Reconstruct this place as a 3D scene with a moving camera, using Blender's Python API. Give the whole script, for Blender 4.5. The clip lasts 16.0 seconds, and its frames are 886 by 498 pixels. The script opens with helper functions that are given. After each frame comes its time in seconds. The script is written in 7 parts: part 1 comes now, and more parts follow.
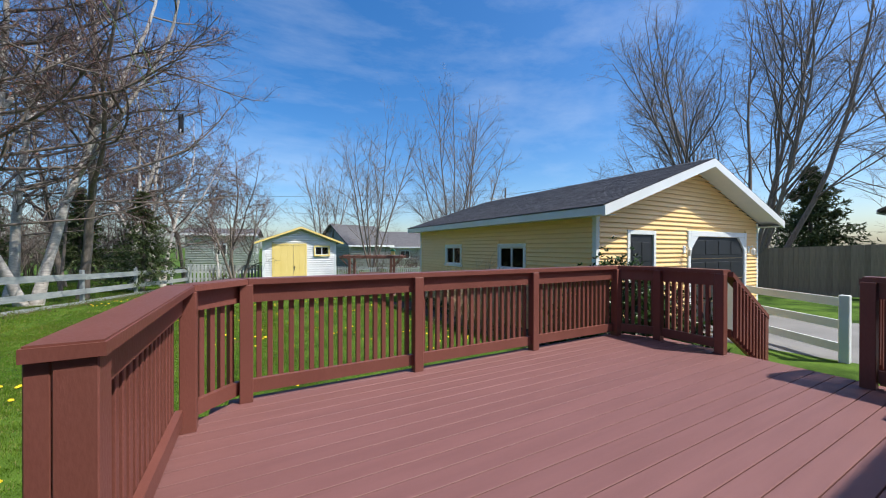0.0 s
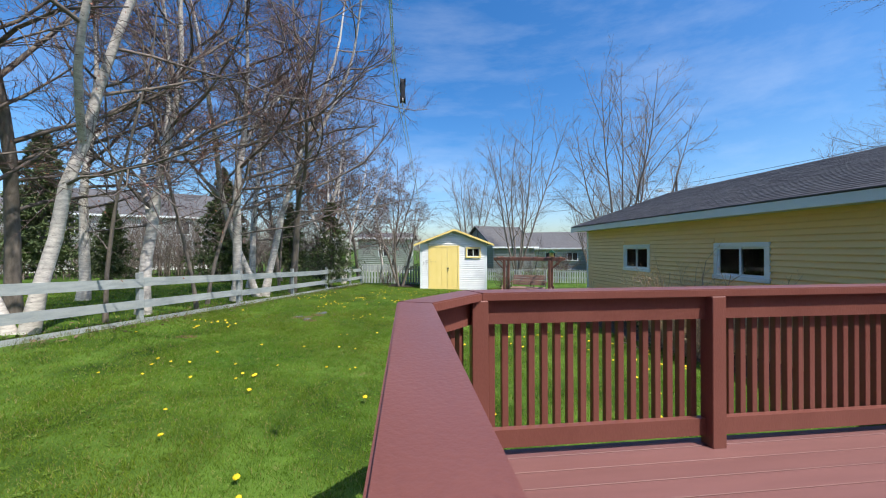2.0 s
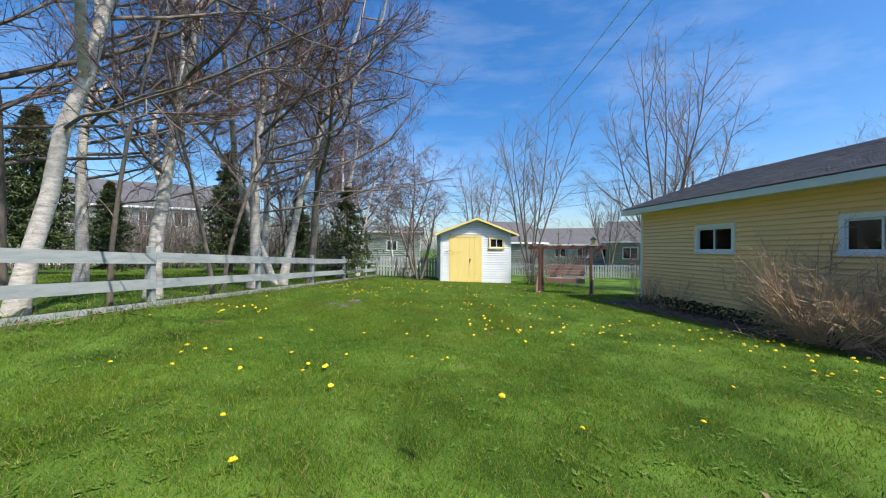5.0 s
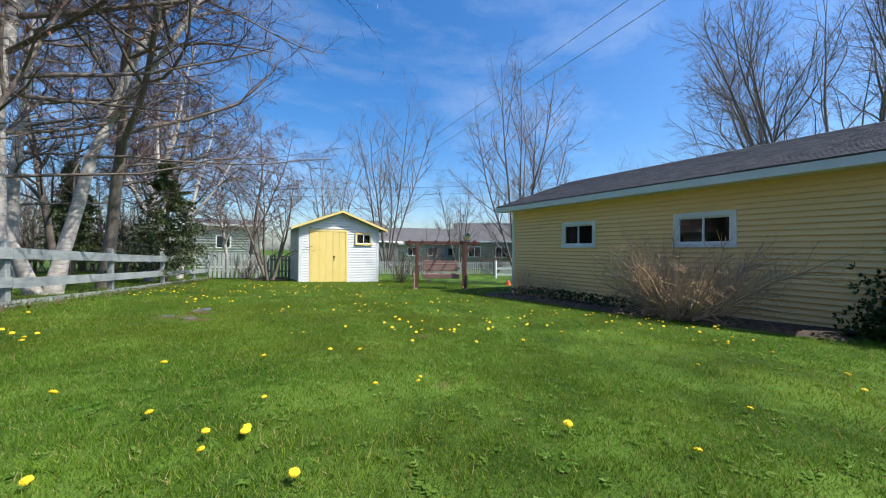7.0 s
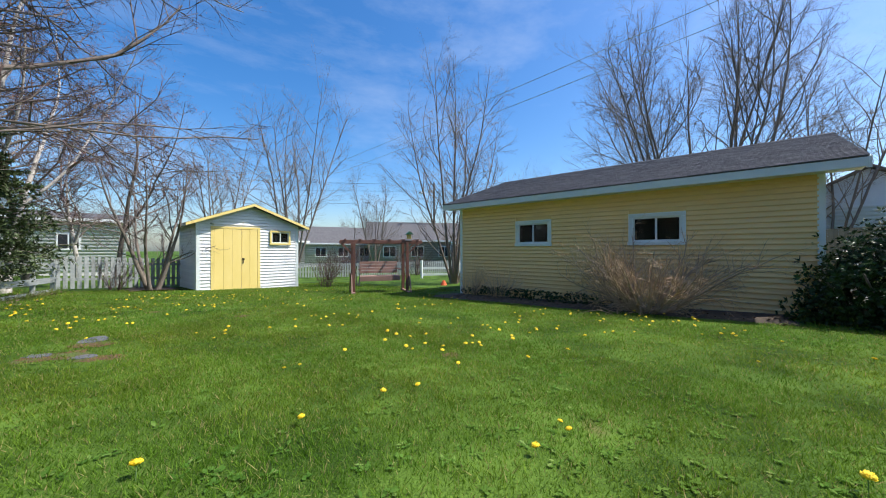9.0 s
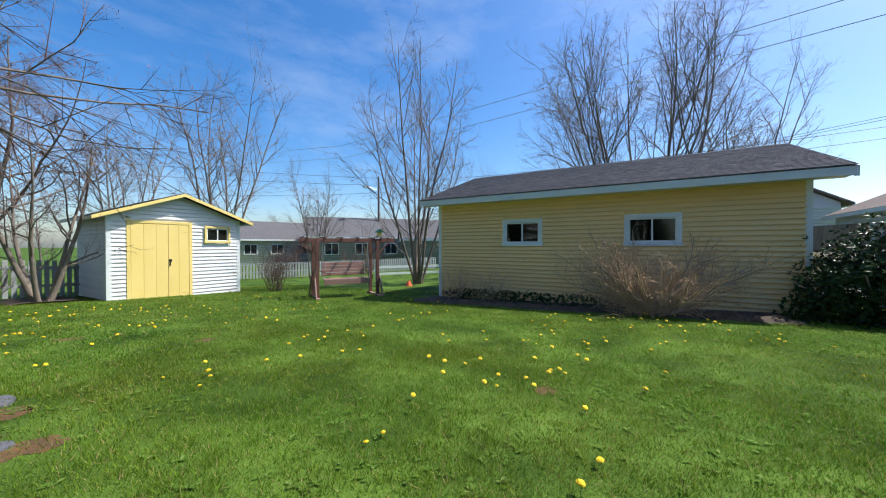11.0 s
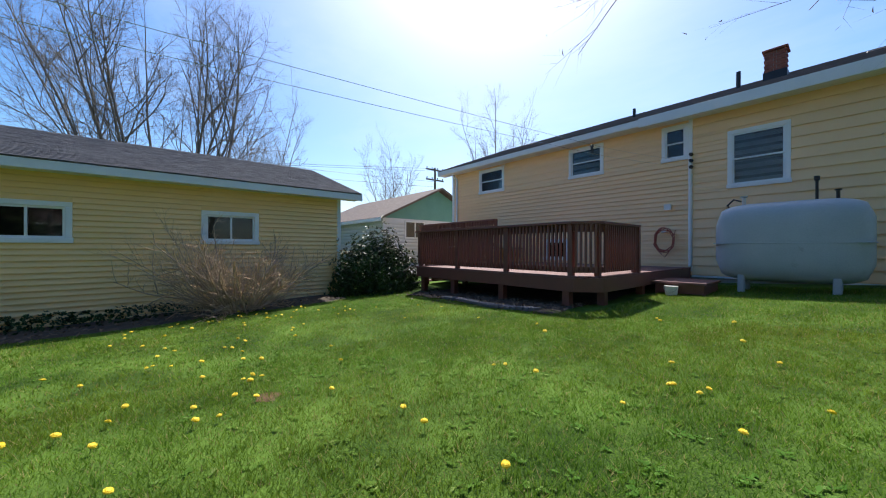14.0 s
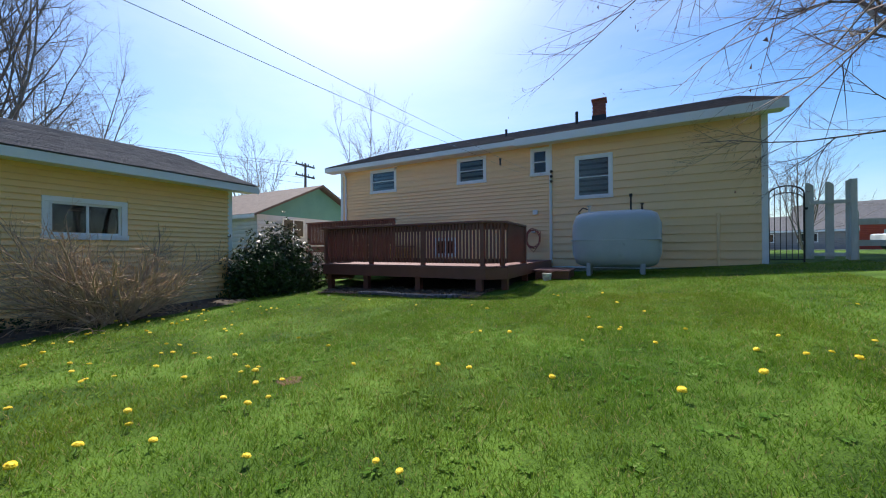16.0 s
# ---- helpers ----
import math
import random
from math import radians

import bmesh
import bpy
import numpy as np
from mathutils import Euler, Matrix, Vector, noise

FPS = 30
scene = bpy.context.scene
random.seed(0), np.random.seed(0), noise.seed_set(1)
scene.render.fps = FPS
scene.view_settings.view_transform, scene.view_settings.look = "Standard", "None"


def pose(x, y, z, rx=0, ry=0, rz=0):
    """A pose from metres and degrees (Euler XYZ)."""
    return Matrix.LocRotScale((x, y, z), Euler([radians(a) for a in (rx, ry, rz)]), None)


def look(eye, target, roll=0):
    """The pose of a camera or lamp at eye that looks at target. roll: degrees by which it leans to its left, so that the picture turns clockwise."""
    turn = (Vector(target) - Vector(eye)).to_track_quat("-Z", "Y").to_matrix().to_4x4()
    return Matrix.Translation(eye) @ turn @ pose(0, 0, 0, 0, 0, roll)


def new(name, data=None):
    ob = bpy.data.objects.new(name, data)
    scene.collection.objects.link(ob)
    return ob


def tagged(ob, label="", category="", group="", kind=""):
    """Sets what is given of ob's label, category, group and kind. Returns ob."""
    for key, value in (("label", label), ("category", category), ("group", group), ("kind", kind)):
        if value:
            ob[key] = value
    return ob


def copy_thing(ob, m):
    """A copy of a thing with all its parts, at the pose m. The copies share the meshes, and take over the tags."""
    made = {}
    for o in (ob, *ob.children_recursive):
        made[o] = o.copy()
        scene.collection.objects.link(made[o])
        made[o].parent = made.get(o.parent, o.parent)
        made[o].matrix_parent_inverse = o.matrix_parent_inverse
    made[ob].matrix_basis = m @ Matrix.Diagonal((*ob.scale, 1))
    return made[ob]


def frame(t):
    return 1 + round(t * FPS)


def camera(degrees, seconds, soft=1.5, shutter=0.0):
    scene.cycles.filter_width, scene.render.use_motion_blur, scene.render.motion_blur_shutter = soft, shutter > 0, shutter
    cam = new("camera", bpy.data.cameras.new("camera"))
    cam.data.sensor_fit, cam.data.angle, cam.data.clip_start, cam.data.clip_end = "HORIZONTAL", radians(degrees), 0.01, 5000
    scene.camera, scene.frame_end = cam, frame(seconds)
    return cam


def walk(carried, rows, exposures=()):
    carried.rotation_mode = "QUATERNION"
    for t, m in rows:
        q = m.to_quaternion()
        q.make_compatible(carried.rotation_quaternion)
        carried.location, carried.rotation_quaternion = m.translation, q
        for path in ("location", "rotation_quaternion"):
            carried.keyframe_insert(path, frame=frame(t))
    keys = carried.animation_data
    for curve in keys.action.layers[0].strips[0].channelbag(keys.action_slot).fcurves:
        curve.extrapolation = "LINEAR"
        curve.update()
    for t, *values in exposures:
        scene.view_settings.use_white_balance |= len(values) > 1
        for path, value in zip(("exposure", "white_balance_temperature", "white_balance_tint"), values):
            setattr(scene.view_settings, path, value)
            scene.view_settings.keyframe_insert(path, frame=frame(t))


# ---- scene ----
cam = camera(103.5, 16.0, soft=1.1)
PATH = [
    (0, (0.925, 1.292, 2.089), (1.871, 3.054, 2.082), 0.1),
    (0.5, (0.867, 1.574, 2.078), (1.503, 3.47, 2.071), -0.2),
    (1, (0.765, 1.883, 2.047), (1.176, 3.84, 2.046), -0.2),
    (1.5, (0.612, 2.205, 2.082), (0.879, 4.187, 2.084), -0.2),
    (2, (0.468, 2.43, 2.089), (0.676, 4.419, 2.091), -0.2),
    (2.5, (0.215, 2.654, 2.092), (0.399, 4.646, 2.091), -0.1),
    (3, (-0.03, 2.834, 2.030), (0.139, 4.827, 2.031), -0.1),
    (5.5, (-0.969, 4.088, 1.499), (-0.679, 6.067, 1.498), 0.4),
    (6, (-1.184, 4.43, 1.447), (-0.65, 6.357, 1.447), 0.4),
    (6.5, (-1.394, 4.777, 1.409), (-0.584, 6.606, 1.412), 0.4),
    (7, (-1.591, 5.165, 1.38), (-0.535, 6.864, 1.386), 0.4),
    (7.5, (-1.759, 5.517, 1.382), (-0.512, 7.081, 1.389), 0.2),
    (8, (-1.946, 5.93, 1.377), (-0.587, 7.398, 1.383), 0.0),
    (8.5, (-2.114, 6.325, 1.346), (-0.682, 7.722, 1.355), 0.0),
    (10.8, (-2.382, 8.273, 1.493), (-0.708, 9.368, 1.474), -0.2),
    (11, (-2.391, 8.397, 1.481), (-0.682, 9.436, 1.463), -0.1),
    (11.5, (-2.383, 8.643, 1.458), (-0.533, 9.403, 1.442), 0.1),
    (12, (-2.406, 8.864, 1.443), (-0.427, 9.156, 1.43), 0.3),
    (12.5, (-2.43, 9.099, 1.424), (-0.443, 8.879, 1.418), 0.3),
    (13, (-2.397, 9.35, 1.403), (-0.479, 8.784, 1.4), -0.1),
    (13.5, (-2.344, 9.629, 1.399), (-0.582, 8.682, 1.397), 0.1),
    (14, (-2.301, 9.894, 1.379), (-0.773, 8.603, 1.378), 0.1),
    (14.5, (-2.216, 10.172, 1.353), (-0.931, 8.64, 1.355), -0.0),
    (15, (-2.067, 10.463, 1.316), (-0.969, 8.791, 1.319), -0.2),
    (15.5, (-1.906, 10.757, 1.277), (-0.927, 9.013, 1.282), -0.3),
    (16, (-1.731, 11.041, 1.256), (-0.803, 9.27, 1.262), -0.3),
]
walk(cam, [(t, look(eye, target, roll)) for t, eye, target, roll in PATH], exposures=[(0, 0.50), (1.5, 0.58), (3.0, 0.64), (16, 0.62)])

# ---- world, sun, exposure ----
SUN_EL, SUN_X, SUN_Y = radians(55), 0.66, -0.75
world = bpy.data.worlds.new("sky")
scene.world = world
world.use_nodes = True
wn, wl = world.node_tree.nodes, world.node_tree.links
sky = wn.new("ShaderNodeTexSky")
sky.sky_type = 'NISHITA'
sky.sun_disc = False
sky.sun_elevation = SUN_EL
sky.sun_rotation = math.atan2(SUN_X, SUN_Y)
sky.air_density, sky.dust_density, sky.ozone_density = 1.0, 1.7, 3.5
wn["Background"].inputs["Strength"].default_value = 0.138
# thin cirrus
tc = wn.new("ShaderNodeTexCoord")
mp = wn.new("ShaderNodeMapping")
mp.inputs["Scale"].default_value = (0.9, 2.0, 4.5)
cn = wn.new("ShaderNodeTexNoise")
cn.inputs["Scale"].default_value = 1.7
cn.inputs["Detail"].default_value = 7
cn.inputs["Roughness"].default_value = 0.62
cr = wn.new("ShaderNodeValToRGB")
cr.color_ramp.elements[0].position, cr.color_ramp.elements[0].color = 0.46, (0, 0, 0, 1)
cr.color_ramp.elements[1].position, cr.color_ramp.elements[1].color = 0.86, (0.26, 0.26, 0.26, 1)
cm = wn.new("ShaderNodeMixRGB")
cm.inputs["Color2"].default_value = (5.2, 5.6, 6.2, 1)
wl.new(tc.outputs["Generated"], mp.inputs["Vector"])
wl.new(mp.outputs["Vector"], cn.inputs["Vector"])
wl.new(cn.outputs["Fac"], cr.inputs["Fac"])
wl.new(cr.outputs["Color"], cm.inputs["Fac"])
hsv = wn.new("ShaderNodeHueSaturation")
hsv.inputs["Hue"].default_value = 0.503
hsv.inputs["Saturation"].default_value = 1.36
wl.new(sky.outputs["Color"], hsv.inputs["Color"])
wl.new(hsv.outputs["Color"], cm.inputs["Color1"])
wl.new(cm.outputs["Color"], wn["Background"].inputs["Color"])

sun_data = bpy.data.lights.new("sun", 'SUN')
sun_data.energy, sun_data.angle, sun_data.color = 4.2, radians(0.53), (1.0, 0.95, 0.87)
sun = new("sun", sun_data)
sun.matrix_world = look((SUN_X * 40, SUN_Y * 40, 40 * math.tan(SUN_EL)), (0, 0, 0))


# ---- materials ----
def mat(name, c1, c2, rough=0.7, scale=3.0, fine=60.0, bump=0.15, metal=0.0, rand=0.06, stretch=(1, 1, 1), spec=0.5, spread=(0.35, 0.65), stain=None, island=False):
    """Two colours mixed by a coarse and a fine noise, with per-object variation and fine relief."""
    m = bpy.data.materials.new(name)
    m.use_nodes = True
    n, l = m.node_tree.nodes, m.node_tree.links
    b = n["Principled BSDF"]
    b.inputs["Metallic"].default_value = metal
    b.inputs["Specular IOR Level"].default_value = spec
    co = n.new("ShaderNodeTexCoord")
    mpg = n.new("ShaderNodeMapping")
    mpg.inputs["Scale"].default_value = stretch
    l.new(co.outputs["Object"], mpg.inputs["Vector"])
    big, small = n.new("ShaderNodeTexNoise"), n.new("ShaderNodeTexNoise")
    big.inputs["Scale"].default_value, big.inputs["Detail"].default_value = scale, 5
    small.inputs["Scale"].default_value, small.inputs["Detail"].default_value = fine, 3
    l.new(mpg.outputs["Vector"], big.inputs["Vector"])
    l.new(mpg.outputs["Vector"], small.inputs["Vector"])
    add = n.new("ShaderNodeMath")
    add.operation = 'MULTIPLY_ADD'
    add.inputs[1].default_value = 0.45
    l.new(small.outputs["Fac"], add.inputs[0])
    sc = n.new("ShaderNodeMath")
    sc.operation = 'MULTIPLY'
    sc.inputs[1].default_value = 0.55
    l.new(big.outputs["Fac"], sc.inputs[0])
    l.new(sc.outputs[0], add.inputs[2])
    ramp = n.new("ShaderNodeValToRGB")
    e = ramp.color_ramp.elements
    e[0].position, e[0].color = spread[0], (*c1, 1)
    e[1].position, e[1].color = spread[1], (*c2, 1)
    l.new(add.outputs[0], ramp.inputs["Fac"])
    colour = ramp.outputs["Color"]
    if stain:
        sn, sr, sm = n.new("ShaderNodeTexNoise"), n.new("ShaderNodeValToRGB"), n.new("ShaderNodeMixRGB")
        sn.inputs["Scale"].default_value, sn.inputs["Detail"].default_value, sn.inputs["Roughness"].default_value = stain[1], 6, 0.65
        l.new(mpg.outputs["Vector"], sn.inputs["Vector"])
        sr.color_ramp.elements[0].position, sr.color_ramp.elements[1].position = stain[2], stain[2] + 0.1
        l.new(sn.outputs["Fac"], sr.inputs["Fac"])
        l.new(sr.outputs["Color"], sm.inputs["Fac"])
        l.new(colour, sm.inputs["Color1"])
        sm.inputs["Color2"].default_value = (*stain[0], 1)
        colour = sm.outputs["Color"]
    if rand or island:
        hs = n.new("ShaderNodeHueSaturation")
        if island:
            src = n.new("ShaderNodeNewGeometry").outputs["Random Per Island"]
        else:
            src = n.new("ShaderNodeObjectInfo").outputs["Random"]
        mr = n.new("ShaderNodeMapRange")
        mr.inputs["To Min"].default_value, mr.inputs["To Max"].default_value = 1 - rand, 1 + rand
        l.new(src, mr.inputs["Value"])
        l.new(mr.outputs[0], hs.inputs["Value"])
        l.new(colour, hs.inputs["Color"])
        colour = hs.outputs["Color"]
    l.new(colour, b.inputs["Base Color"])
    rr = n.new("ShaderNodeMapRange")
    rr.inputs["To Min"].default_value, rr.inputs["To Max"].default_value = max(0.03, rough - 0.1), min(1, rough + 0.1)
    l.new(small.outputs["Fac"], rr.inputs["Value"])
    l.new(rr.outputs[0], b.inputs["Roughness"])
    if bump:
        bp = n.new("ShaderNodeBump")
        bp.inputs["Strength"].default_value, bp.inputs["Distance"].default_value = bump, 0.01
        l.new(add.outputs[0], bp.inputs["Height"])
        l.new(bp.outputs[0], b.inputs["Normal"])
    return m


def glass(name):
    m = bpy.data.materials.new(name)
    m.use_nodes = True
    n, l = m.node_tree.nodes, m.node_tree.links
    n.remove(n["Principled BSDF"])
    clear, gloss, mx, fr = n.new("ShaderNodeBsdfTransparent"), n.new("ShaderNodeBsdfGlossy"), n.new("ShaderNodeMixShader"), n.new("ShaderNodeFresnel")
    clear.inputs["Color"].default_value = (0.62, 0.66, 0.66, 1)
    gloss.inputs["Roughness"].default_value = 0.015
    fr.inputs["IOR"].default_value = 1.5
    l.new(fr.outputs[0], mx.inputs["Fac"])
    l.new(clear.outputs[0], mx.inputs[1])
    l.new(gloss.outputs[0], mx.inputs[2])
    l.new(mx.outputs[0], n["Material Output"].inputs["Surface"])
    return m



M = dict(
    deck=mat("deck_red_paint", (0.165, 0.072, 0.067), (0.200, 0.090, 0.084), 0.58, 2.5, 90, 0.18, rand=0.035, stretch=(0.5, 6, 6), stain=((0.24, 0.14, 0.13), 5.0, 0.72)),
    rail=mat("rail_red_brown_paint", (0.150, 0.052, 0.040), (0.185, 0.068, 0.053), 0.40, 5, 110, 0.22, rand=0.06, stretch=(1, 1, 0.4)),
    garage=mat("yellow_vinyl_siding", (0.86, 0.585, 0.24), (0.90, 0.63, 0.29), 0.42, 1.5, 140, 0.06, rand=0.025, stretch=(1, 0.3, 1)),
    house=mat("cream_yellow_siding", (0.84, 0.575, 0.29), (0.88, 0.625, 0.34), 0.45, 1.4, 140, 0.06, rand=0.025, stretch=(0.3, 1, 1)),
    white=mat("white_siding", (0.72, 0.74, 0.76), (0.82, 0.83, 0.83), 0.45, 2, 120, 0.06, rand=0.04, stain=((0.5, 0.5, 0.47), 2.2, 0.66)),
    trim=mat("white_painted_trim", (0.70, 0.76, 0.77), (0.79, 0.83, 0.83), 0.4, 3, 90, 0.06, rand=0.02),
    mint=mat("pale_fascia_metal", (0.66, 0.71, 0.71), (0.74, 0.78, 0.78), 0.35, 2, 70, 0.04, rand=0.02),
    soffit=mat("white_soffit", (0.72, 0.74, 0.74), (0.80, 0.81, 0.80), 0.5, 4, 80, 0.05),
    shingle=mat("grey_asphalt_shingle", (0.075, 0.075, 0.082), (0.145, 0.142, 0.148), 0.9, 5, 220, 0.5, rand=0.16, island=True),
    shingle_old=mat("brown_asphalt_shingle", (0.13, 0.10, 0.085), (0.21, 0.165, 0.14), 0.9, 4, 200, 0.5, rand=0.16, island=True),
    underlay=mat("roof_underlay", (0.08, 0.08, 0.08), (0.11, 0.11, 0.11), 0.9, 3, 60, 0.2),
    # near-black puts the gloom of unlit rooms into the colour
    dark=mat("painted_dark_room", (0.012, 0.012, 0.012), (0.03, 0.028, 0.025), 0.8, 3, 40, 0.1),
    curtain=mat("pale_slatted_blind", (0.42, 0.42, 0.41), (0.52, 0.52, 0.50), 0.7, 3, 80, 0.1, rand=0.05),
    yellow=mat("yellow_door_paint", (0.80, 0.62, 0.20), (0.86, 0.68, 0.26), 0.5, 3, 90, 0.1, rand=0.03, stretch=(1, 1, 0.3)),
    fence=mat("weathered_white_fence", (0.27, 0.30, 0.305), (0.43, 0.46, 0.455), 0.75, 3.5, 60, 0.35, rand=0.10, stretch=(3, 0.8, 6), stain=((0.27, 0.27, 0.25), 7, 0.60)),
    pickets=mat("grey_weathered_picket", (0.40, 0.42, 0.40), (0.55, 0.57, 0.54), 0.75, 4, 60, 0.3, rand=0.1, stretch=(3, 3, 0.6), stain=((0.22, 0.22, 0.20), 6, 0.62)),
    brownfence=mat("brown_board_fence", (0.22, 0.165, 0.115), (0.34, 0.26, 0.185), 0.85, 4, 60, 0.3, rand=0.16, stretch=(3, 3, 0.5)),
    swing=mat("dark_stained_swing_wood", (0.125, 0.052, 0.040), (0.20, 0.088, 0.066), 0.6, 5, 80, 0.25, rand=0.1),
    swing_light=mat("faded_swing_wood", (0.26, 0.15, 0.125), (0.36, 0.22, 0.185), 0.65, 5, 80, 0.25, rand=0.1),
    tank=mat("grey_blue_tank_paint", (0.30, 0.36, 0.39), (0.37, 0.43, 0.46), 0.42, 2.2, 60, 0.08, rand=0.02, stain=((0.26, 0.30, 0.31), 3.0, 0.64)),
    black=mat("black_painted_metal", (0.012, 0.012, 0.013), (0.03, 0.03, 0.032), 0.4, 5, 80, 0.1, metal=0.3),
    steel=mat("galvanised_steel", (0.40, 0.41, 0.42), (0.52, 0.53, 0.54), 0.35, 5, 90, 0.06, metal=0.8),
    brick=mat("red_chimney_brick", (0.24, 0.075, 0.05), (0.36, 0.13, 0.085), 0.85, 6, 90, 0.4, rand=0.16),
    hose=mat("red_rubber_hose", (0.33, 0.075, 0.045), (0.42, 0.11, 0.07), 0.45, 8, 60, 0.05),
    concrete=mat("grey_concrete", (0.30, 0.295, 0.28), (0.42, 0.41, 0.395), 0.85, 2, 80, 0.3, rand=0.05),
    asphalt=mat("worn_asphalt", (0.14, 0.14, 0.14), (0.22, 0.22, 0.215), 0.9, 1.2, 150, 0.3),
    soil=mat("dark_garden_soil", (0.035, 0.026, 0.018), (0.085, 0.062, 0.043), 0.95, 6, 45, 0.8),
    litter=mat("dry_leaf_litter", (0.09, 0.06, 0.04), (0.20, 0.14, 0.095), 0.9, 9, 70, 0.5, rand=0.3, island=True),
    moss_soil=mat("reddish_worn_soil", (0.050, 0.036, 0.015), (0.17, 0.078, 0.028), 0.95, 14, 70, 1.0, stain=((0.07, 0.10, 0.02), 4.0, 0.52)),
    slate=mat("grey_slate", (0.055, 0.058, 0.066), (0.15, 0.155, 0.17), 0.75, 14, 60, 0.9, rand=0.12),
    garagedoor=mat("charcoal_garage_door", (0.016, 0.019, 0.023), (0.028, 0.032, 0.037), 0.45, 3, 90, 0.05),
    teal=mat("teal_green_siding", (0.10, 0.30, 0.265), (0.13, 0.35, 0.305), 0.5, 2, 90, 0.05, rand=0.02),
    bluewhite=mat("blue_white_siding", (0.58, 0.64, 0.70), (0.68, 0.73, 0.78), 0.5, 2, 90, 0.05),
    greysiding=mat("grey_siding", (0.24, 0.25, 0.26), (0.31, 0.32, 0.33), 0.6, 2, 90, 0.05),
    redwall=mat("red_painted_wall", (0.42, 0.055, 0.045), (0.52, 0.08, 0.06), 0.6, 2, 60, 0.05),
    pole=mat("weathered_pole_wood", (0.085, 0.065, 0.052), (0.15, 0.12, 0.10), 0.85, 4, 60, 0.4, stretch=(4, 4, 0.5)),
    wire=mat("pale_wire_sheath", (0.72, 0.73, 0.74), (0.80, 0.81, 0.82), 0.25, 5, 60, 0.0, metal=0.9, rand=0),
    cable=mat("black_cable", (0.02, 0.02, 0.02), (0.035, 0.035, 0.035), 0.5, 5, 60, 0.0, rand=0),
    birch=mat("birch_bark", (0.30, 0.275, 0.25), (0.70, 0.66, 0.61), 0.75, 5, 30, 0.4, rand=0.10, stretch=(1.5, 1.5, 5), stain=((0.07, 0.06, 0.05), 7, 0.61)),
    bark=mat("grey_brown_bark", (0.12, 0.098, 0.082), (0.25, 0.21, 0.175), 0.85, 7, 50, 0.6, rand=0.12, stretch=(3, 3, 0.8)),
    twig=mat("reddish_twig", (0.070, 0.042, 0.040), (0.135, 0.080, 0.072), 0.75, 3, 30, 0.0, rand=0.15),
    limb=mat("dark_limb_bark", (0.085, 0.065, 0.056), (0.25, 0.21, 0.18), 0.8, 6, 40, 0.4, rand=0.10, stretch=(2, 2, 2)),
    bud=mat("red_brown_bud", (0.24, 0.095, 0.06), (0.36, 0.15, 0.09), 0.7, 2, 30, 0.0, rand=0.3, island=True),
    twig_grey=mat("grey_twig", (0.11, 0.088, 0.078), (0.19, 0.155, 0.135), 0.75, 3, 30, 0.0, rand=0.12),
    straw=mat("dry_tan_stem", (0.36, 0.24, 0.15), (0.62, 0.45, 0.30), 0.75, 5, 40, 0.0, rand=0.2),
    needle=mat("spruce_needle", (0.030, 0.055, 0.018), (0.10, 0.135, 0.040), 0.6, 2, 20, 0.0, rand=0.3, island=True),
    rhodo=mat("glossy_evergreen_leaf", (0.008, 0.022, 0.006), (0.038, 0.078, 0.015), 0.30, 3, 20, 0.0, spec=0.20, rand=0.35, island=True),
    dandelion=mat("dandelion_yellow", (0.85, 0.58, 0.01), (0.90, 0.70, 0.03), 0.7, 30, 200, 0.2, rand=0.06),
    stem=mat("flower_stem", (0.10, 0.19, 0.045), (0.16, 0.26, 0.07), 0.6, 10, 60, 0.0),
    clapboard=mat("far_white_siding", (0.60, 0.60, 0.60), (0.70, 0.70, 0.69), 0.6, 2, 60, 0.05),
    pale=mat("pale_lattice_wood", (0.20, 0.10, 0.085), (0.27, 0.14, 0.12), 0.6, 5, 60, 0.1),
    plastic=mat("white_plastic", (0.70, 0.69, 0.64), (0.78, 0.77, 0.72), 0.35, 5, 60, 0.03),
    carpaint=mat("white_car_paint", (0.62, 0.63, 0.64), (0.70, 0.71, 0.72), 0.2, 2, 30, 0.0),
    paper=mat("green_birdhouse_roof", (0.02, 0.09, 0.05), (0.03, 0.13, 0.07), 0.5, 5, 60, 0.1),
    flag=mat("orange_plastic", (0.75, 0.10, 0.02), (0.85, 0.16, 0.04), 0.5, 5, 60, 0.0),
)
GLASS = glass("window_glass")


# ---- mesh helpers ----
def box(bm, x0, x1, y0, y1, z0, z1, m=None, bevel=0.0):
    v = [bm.verts.new(((x0, x1)[i & 1], (y0, y1)[i >> 1 & 1], (z0, z1)[i >> 2 & 1])) for i in range(8)]
    f = [bm.faces.new([v[i] for i in q]) for q in ((0, 2, 3, 1), (4, 5, 7, 6), (0, 1, 5, 4), (2, 6, 7, 3), (0, 4, 6, 2), (1, 3, 7, 5))]
    if bevel:
        r = bmesh.ops.bevel(bm, geom=list({e for q in f for e in q.edges}), offset=bevel, segments=1, affect='EDGES', clamp_overlap=True)
        v = list({w for q in r["faces"] for w in q.verts} | {w for w in v if w.is_valid})
    if m is not None:
        bmesh.ops.transform(bm, matrix=m, verts=v)
    return v


